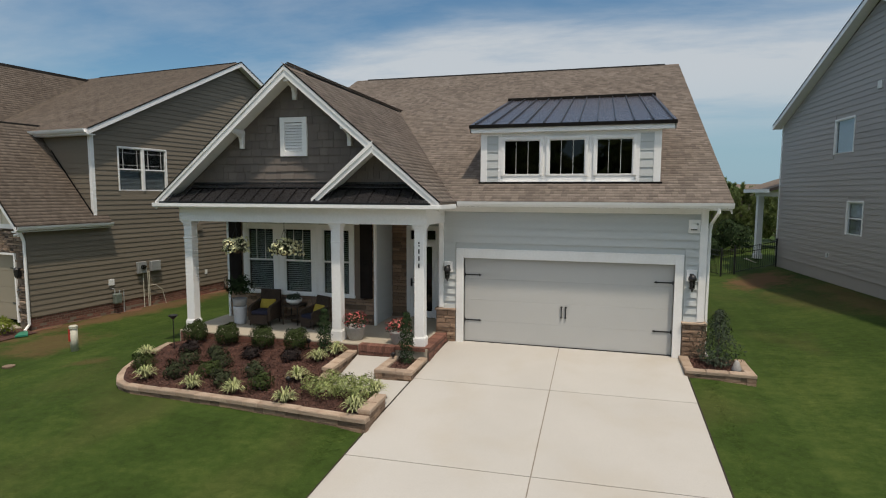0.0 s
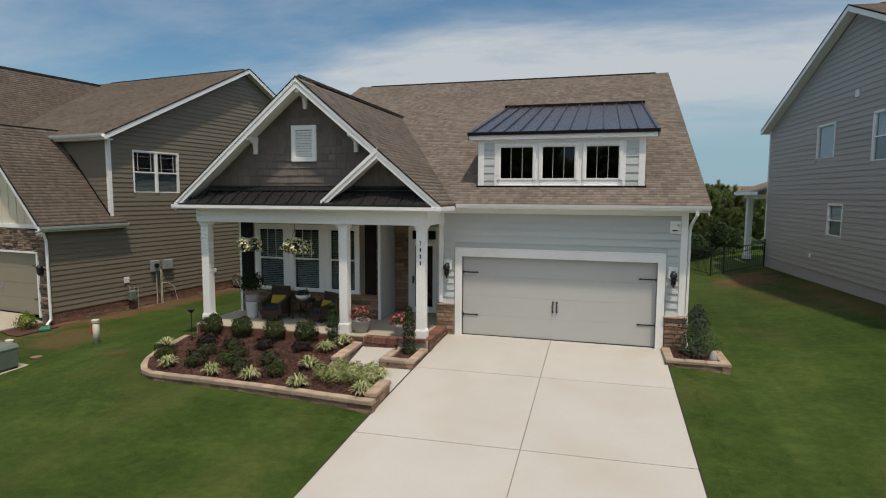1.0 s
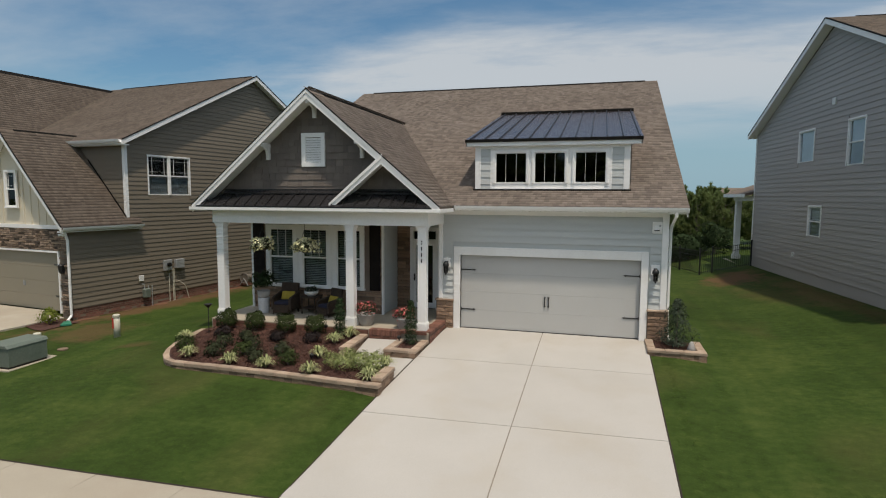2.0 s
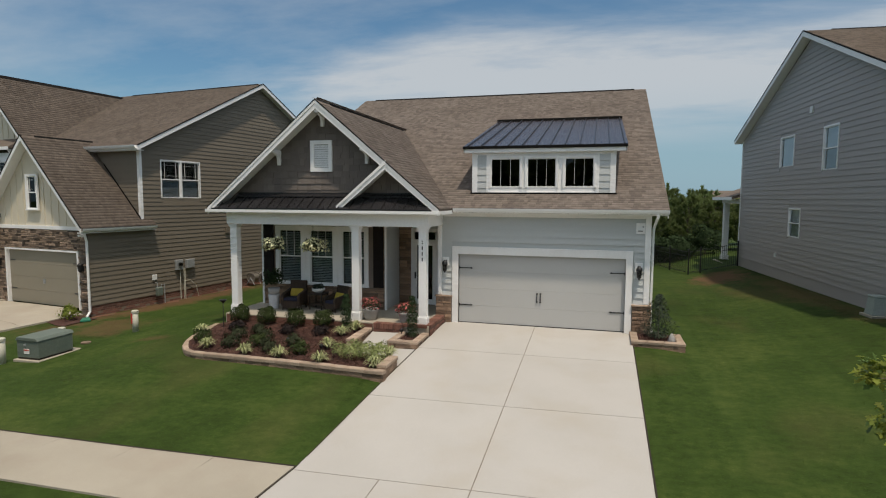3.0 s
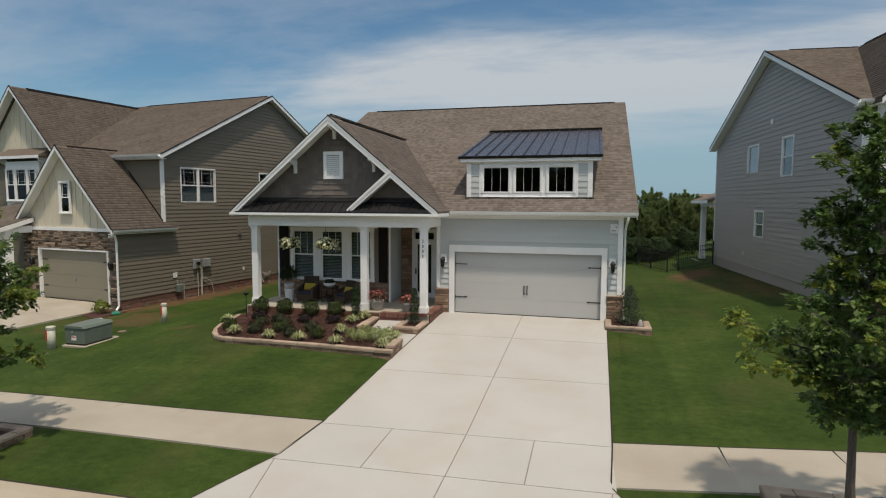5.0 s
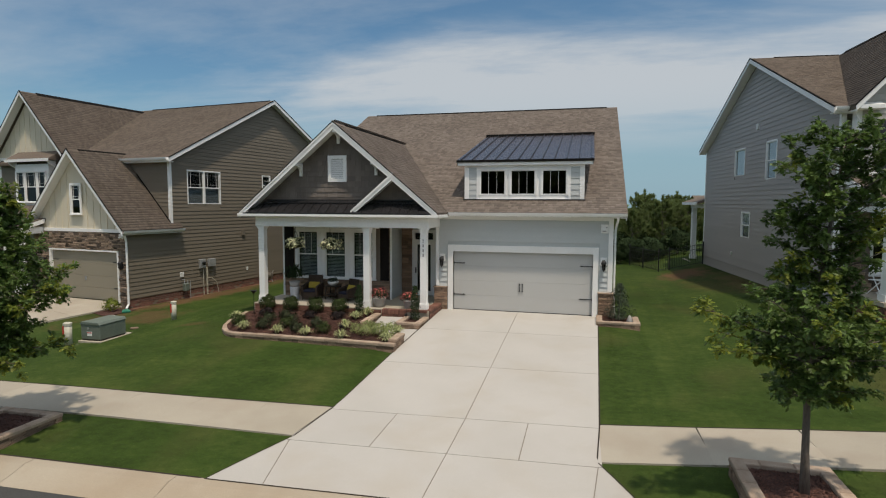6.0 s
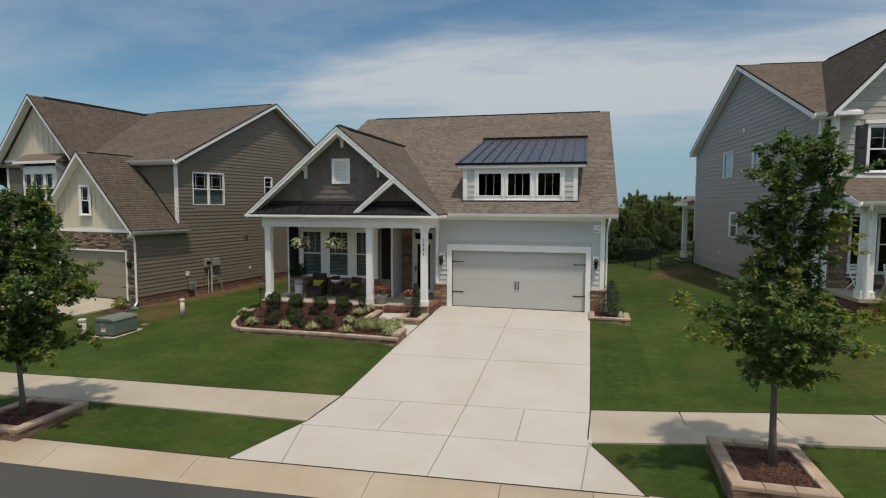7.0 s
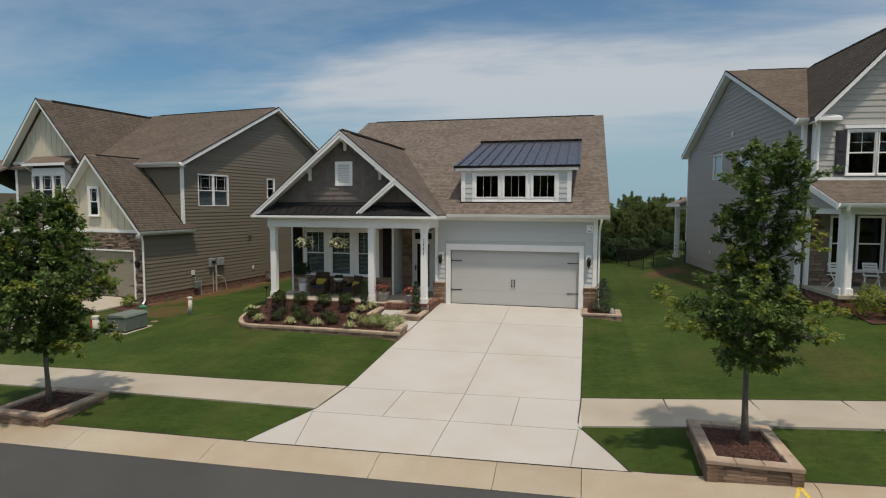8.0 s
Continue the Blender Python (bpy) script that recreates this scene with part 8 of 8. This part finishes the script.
def street_tree(label, x, y, z, height, profile, clear, seed, lean=(0.0, 0.0), tips=0.22, limbs=46, twigs=7.0, leaves=12, size=0.12, sprays=()):
    """A young oak: one leader, limbs whose reach follows profile (height share, metres), twigs ending in tufts of lobed leaves."""
    t = thing("tree", label, "tree", (x, y, z), group="street trees")
    r = random.Random(seed)

    def trunk_at(h):
        f = min(1, max(0, h / (height * 0.97)))
        return Vector((0.04 * math.sin(f * 5 + seed) + lean[0] * f * f, 0.04 * math.cos(f * 4 + seed) + lean[1] * f * f, h))
    tops = [trunk_at(0.0) + Vector((0, 0, -0.05))] + [trunk_at(k / 8 * height * 0.97) for k in range(1, 9)]
    part("trunk", Geo().tube(tops, [0.05 * (1 - 0.92 * k / 8) + 0.007 + (0.02 if k == 0 else 0) for k in range(9)], 10), "bark", t, smooth=True)
    old, young_ = ([], [], []), ([], [], [])

    def tuft(q0, td, tl, young, count):
        for _ in range(count):
            u = 0.45 + 0.6 * r.random() ** 0.7
            c = q0 + td * (tl * u) + Vector((r.gauss(0, 0.02), r.gauss(0, 0.02), r.gauss(0, 0.02)))
            way = td * r.uniform(0.3, 1.0) + Vector((r.gauss(0, 0.6), r.gauss(0, 0.6), r.gauss(-0.12, 0.35)))
            nn = Vector((r.gauss(0, 0.45), r.gauss(0, 0.45), 1.0))
            lot = young_ if young and r.random() < 0.8 else old
            for store, v in zip(lot, (c, way, nn)):
                store.append(v[:])

    for k in range(limbs + len(sprays)):
        f = (min(k, limbs - 1) + r.random()) / limbs
        h = clear + (height - clear) * f * 0.97
        reach = float(np.interp((h - clear) / (height - clear), *zip(*profile))) * r.uniform(0.45, 1.15)
        a = k * 2.39996 + r.uniform(-0.5, 0.5)
        rise = r.uniform(0.05, 0.55) * reach + 0.05
        if k >= limbs:
            h, a, reach, rise = sprays[k - limbs]
        p0 = trunk_at(h - 0.25 * rise)
        d = Vector((math.cos(a), math.sin(a), 0))
        p1 = p0 + d * reach * 0.5 + Vector((0, 0, rise * 0.4))
        p2 = p0 + d * reach + Vector((r.uniform(-0.1, 0.1), r.uniform(-0.1, 0.1), rise))
        rad = 0.006 + 0.009 * reach
        lg = Geo()
        lg.tube([p0, p1, p2], [rad, rad * 0.6, 0.003], 5)
        bright = r.random() < tips
        for j in range(int(3 + twigs * reach)):
            s = 0.12 + 0.88 * r.random() ** 0.75
            q0 = p0.lerp(p1, s * 2) if s < 0.5 else p1.lerp(p2, s * 2 - 1)
            td = (d * r.uniform(0.2, 1.0) + Vector((r.gauss(0, 0.55), r.gauss(0, 0.55), r.gauss(0.15, 0.4)))).normalized()
            tl = r.uniform(0.14, 0.3) * (0.6 + 0.4 * reach)
            lg.tube([q0, q0 + td * tl], [0.004, 0.0015], 3, cap=False)
            tuft(q0, td, tl, (bright or k >= limbs) and s > 0.72, leaves)
        tuft(p1, (p2 - p1).normalized(), (p2 - p1).length, bright or k >= limbs, leaves)
        part("limb", lg, "bark", t)
    part("crown", oak_leaves("crown", *old, size, "oak", seed), "oak", t)
    if young_[0]:
        part("young_leaves", oak_leaves("young_leaves", *young_, size * 1.05, "oaktip", seed + 1), "oaktip", t, "yellow-green young leaves")
    return t


street_tree("young oak street tree with a tiered dark green crown", 5.27, -11.2, -0.2, 5.12, ((0, 0.45), (0.1, 0.55), (0.17, 0.95), (0.26, 1.1), (0.36, 0.78), (0.43, 0.36), (0.52, 0.42), (0.62, 0.66), (0.74, 0.66), (0.88, 0.58), (0.96, 0.4), (1, 0.2)), 1.3, 3, lean=(0.26, 0.05), limbs=104, twigs=9.0, leaves=26, size=0.086, tips=0.24, sprays=((2.25, 3.38, 1.55, 0.5), (2.05, 3.2, 1.3, 0.3), (2.0, 3.6, 1.1, 0.1), (2.1, 0.24, 1.35, 0.2), (1.85, -0.2, 1.2, 0.25), (1.9, 0.6, 1.2, 0.1), (3.2, 0.2, 0.95, 0.4), (3.45, 0.4, 0.95, 0.3), (3.0, 3.3, 0.6, 0.3)))
street_tree("young oak street tree with a rounded green crown", -9.25, -11.4, -0.66, 4.7, ((0, 0.8), (0.1, 1.25), (0.3, 1.4), (0.48, 1.42), (0.6, 1.05), (0.75, 0.9), (0.9, 0.65), (1, 0.2)), 1.2, 8, lean=(0.12, 0.0), limbs=120, twigs=10.0, leaves=23, size=0.1, tips=0.2, sprays=((2.6, 0.24, 1.65, 0.35), (2.4, -0.2, 1.55, 0.3), (1.6, 0.4, 1.6, 0.0), (1.5, -0.3, 1.5, 0.0), (2.6, 2.6, 1.6, 0.7), (4.2, 0.4, 0.6, 0.55)))


def conifer(x, y, h, r, seed, n=9500, group="background pines"):
    """A young pine: whorls of rising boughs, each ending in upright brushes of long needles, and a bare leader above."""
    z = gz(x, y)
    t = thing("pine_tree", "bushy young green pine behind the fence", "tree", (x, y, z), group=group)
    q = np.random.default_rng(seed)
    part("trunk", Geo().tube([(0, 0, -0.1), (0, 0, h)], [0.09, 0.012], 7), "bark", t)
    lg = Geo()
    C, D = [], []

    def brush(p, way, length, m):
        s = q.random(m)
        c = np.asarray(p) + np.outer(s * length, way)
        d = np.asarray(way) * 0.8 + q.normal(0, 0.42, (m, 3)) + (0, 0, 0.25)
        C.append(c)
        D.append(d)

    whorls = int(h / 0.34)
    per = max(10, int(n / (whorls * 24)))
    for w in range(whorls):
        f = (w + 0.5) / whorls
        zz = h * (0.05 + 0.9 * f)
        reach = r * (1 - f) ** 0.42 * (1.0 if f > 0.12 else 0.8)
        for b in range(8):
            a = b * 0.785 + w * 0.61 + q.uniform(-0.3, 0.3)
            l = reach * q.uniform(0.55, 1.15) + 0.08
            e = np.array([math.cos(a) * l, math.sin(a) * l, zz + 0.3 * l + 0.1])
            lg.tube([(0, 0, zz), tuple(e)], [0.015, 0.004], 4, cap=False)
            out = e - np.array([0, 0, zz])
            for g in range(3):
                p = np.array([0, 0, zz]) + out * q.uniform(0.35, 1.0)
                way = np.array([math.cos(a) * 0.45, math.sin(a) * 0.45, 0.9]) + q.normal(0, 0.2, 3)
                brush(p, way / np.linalg.norm(way), q.uniform(0.2, 0.42), per)
    for g in range(4):
        brush((0, 0, h * (0.93 + 0.04 * g)), (0.0, 0.0, 1.0), 0.35, per)
    c, d = np.concatenate(C), np.concatenate(D)
    d /= np.linalg.norm(d, axis=1, keepdims=True)
    wd = np.cross(d, q.normal(0, 1, d.shape))
    wd /= np.linalg.norm(wd, axis=1, keepdims=True)
    ln = q.uniform(0.14, 0.26, len(c))[:, None]
    V = np.stack([c - wd * 0.017, c + wd * 0.017, c + d * ln + wd * 0.01, c + d * ln - wd * 0.01], 1)
    part("branchwork", lg, "bark", t, kind="stuff")
    part("needles", raw_mesh("needles", V.reshape(-1, 3), np.arange(len(c) * 4).reshape(-1, 4), "conifer"), "conifer", t)


for k, (x, y, h, r) in enumerate(((5.4, 24.5, 3.9, 1.6), (7.6, 25.5, 4.4, 1.9), (9.6, 27, 4.1, 1.8), (11.4, 25.5, 3.7, 1.6), (6.6, 29, 5.2, 1.9), (3.8, 26.5, 3.6, 1.7), (12.8, 30, 4.4, 1.9), (9.4, 31.5, 4.6, 1.9), (4.4, 31, 4.2, 1.9))):
    conifer(x, y, h * 0.84, r * 1.08, 400 + k, n=30000)
for k, (x, y, r, h) in enumerate(((4.3, 19.6, 0.75, 0.8), (5.7, 20.8, 0.9, 0.8), (6.7, 21.8, 1.0, 0.75), (4.6, 21.5, 1.1, 1.0), (6.2, 22.6, 1.2, 0.9), (8.4, 23.2, 1.2, 1.0))):
    shrub("dense dark hedge shrub behind the fence", x, y, gz(x, y), r, h, "arbor", leaf=0.14, n=2400, lump=0.3, group="hedge shrubs", inner=0.4)

# far woods along the horizon
q = np.random.default_rng(900)
fc_, fn_ = [], []
for k in range(150):
    a = math.radians(q.uniform(-70, 70))
    dist = q.uniform(130, 330)
    x, y = math.sin(a) * dist, math.cos(a) * dist
    h, w = q.uniform(3.5, 6.5), q.uniform(3, 6)
    p, d = shell_points(150, w, w, h * 0.55, 1000 + k, inner=0.6, lump=0.3)
    p += (x, y, gz(x, y) + h * 0.5)
    fc_.append(p)
    fn_.append(d)
# and unseen woods across the street behind the camera, added to darken window reflections
for k in range(110):
    x, y = q.uniform(-90, 90), q.uniform(-75, -48)
    h, w = q.uniform(8, 13), q.uniform(3.5, 6)
    p, d = shell_points(150, w, w, h * 0.55, 1300 + k, inner=0.6, lump=0.3)
    p += (x, y, gz(x, y) + h * 0.5)
    fc_.append(p)
    fn_.append(d)
woods = new("far_woods", leaf_mesh("far_woods", np.concatenate(fc_), np.concatenate(fn_), 2.2, "conifer", 901, 0.7))
tagged(woods, "distant dark green woods along the horizon, plus unseen woods added behind", "woods", kind="stuff")

# shrubs by the right-hand porch
nb = part("mulch_bed", sheet(lambda u, v: (RM @ Vector((0.6 + 4.3 * u, -2.55 - 1.15 * v, 0)))[:2], 12, 6, 0.03), "mulch")
tagged(nb, "mulched bed in front of a brick porch", "mulch", kind="stuff")
for x, y, r, h, m, lab in ((0.85, -3.05, 0.55, 0.55, "oaktip", "yellow-green leafy shrub by a brick porch"), (1.5, -3.3, 0.45, 0.35, "box", "low dark shrub by a brick porch"), (2.3, -3.0, 0.5, 0.45, "oaktip", "yellow-green leafy shrub by a brick porch"), (3.1, -3.2, 0.5, 0.4, "box", "low dark shrub by a brick porch")):
    w = RM @ Vector((x, y, 0))
    shrub(lab, w.x, w.y, gz(w.x, w.y), r, h, m, leaf=0.09, n=1100, lump=0.3, group="porch shrubs", inner=0.35)
w = R7 @ Vector((-0.1, -3.1, 0))
shrub("small yellow-green shrub by the stone garage corner", w.x, w.y, gz(w.x, w.y), 0.35, 0.32, "oaktip", leaf=0.09, n=500, lump=0.3, inner=0.3)
lb2 = part("mulch_bed", sheet(lambda u, v: lp(-0.35 + 0.9 * u, -2.45 - 1.3 * v), 6, 6, 0.03), "mulch")
tagged(lb2, "small mulch bed at the stone garage corner", "mulch", kind="stuff")

# further houses, beyond the left neighbour and behind the pines
def far_house(label, at, wide=5.0):
    far = thing("house", label, "house", at, group="distant houses")
    part("wall", B(-wide, wide, 0, 10, 0, 5.4), "taupe", far)
    part("roof", Geo().prism([(-0.4, 5.3), (5, 8.0), (10.4, 5.3), (10.4, 5.15), (5, 7.85), (-0.4, 5.15)], "x", -wide - 0.4, wide + 0.4), "shingle2", far)
    part("fascia", B(-wide - 0.4, wide + 0.4, -0.44, -0.4, 5.1, 5.32), "white", far)
    part("porch_roof", Geo().prism([(-2.4, 2.7), (0, 3.5), (0, 2.7)], "x", -wide, wide), "shingle2", far)
    for x in (0.2 - wide, 0, wide - 0.2):
        part("column", B(x - 0.12, x + 0.12, -2.3, -2.06, 0, 2.7), "white", far)
    for x in (-3, 0.5, 3):
        part("window", B(x - 0.5, x + 0.5, -0.05, 0.02, 3.9, 5.0), "darkglass", far)


far_house("distant tan house with a brown roof", pose(-44, 9, gz(-44, 9), 0, 0, -14))
far_house("distant brown-roofed house behind the pines", pose(31, 92, gz(31, 92) - 2.2, 0, 0, 10), 9.0)
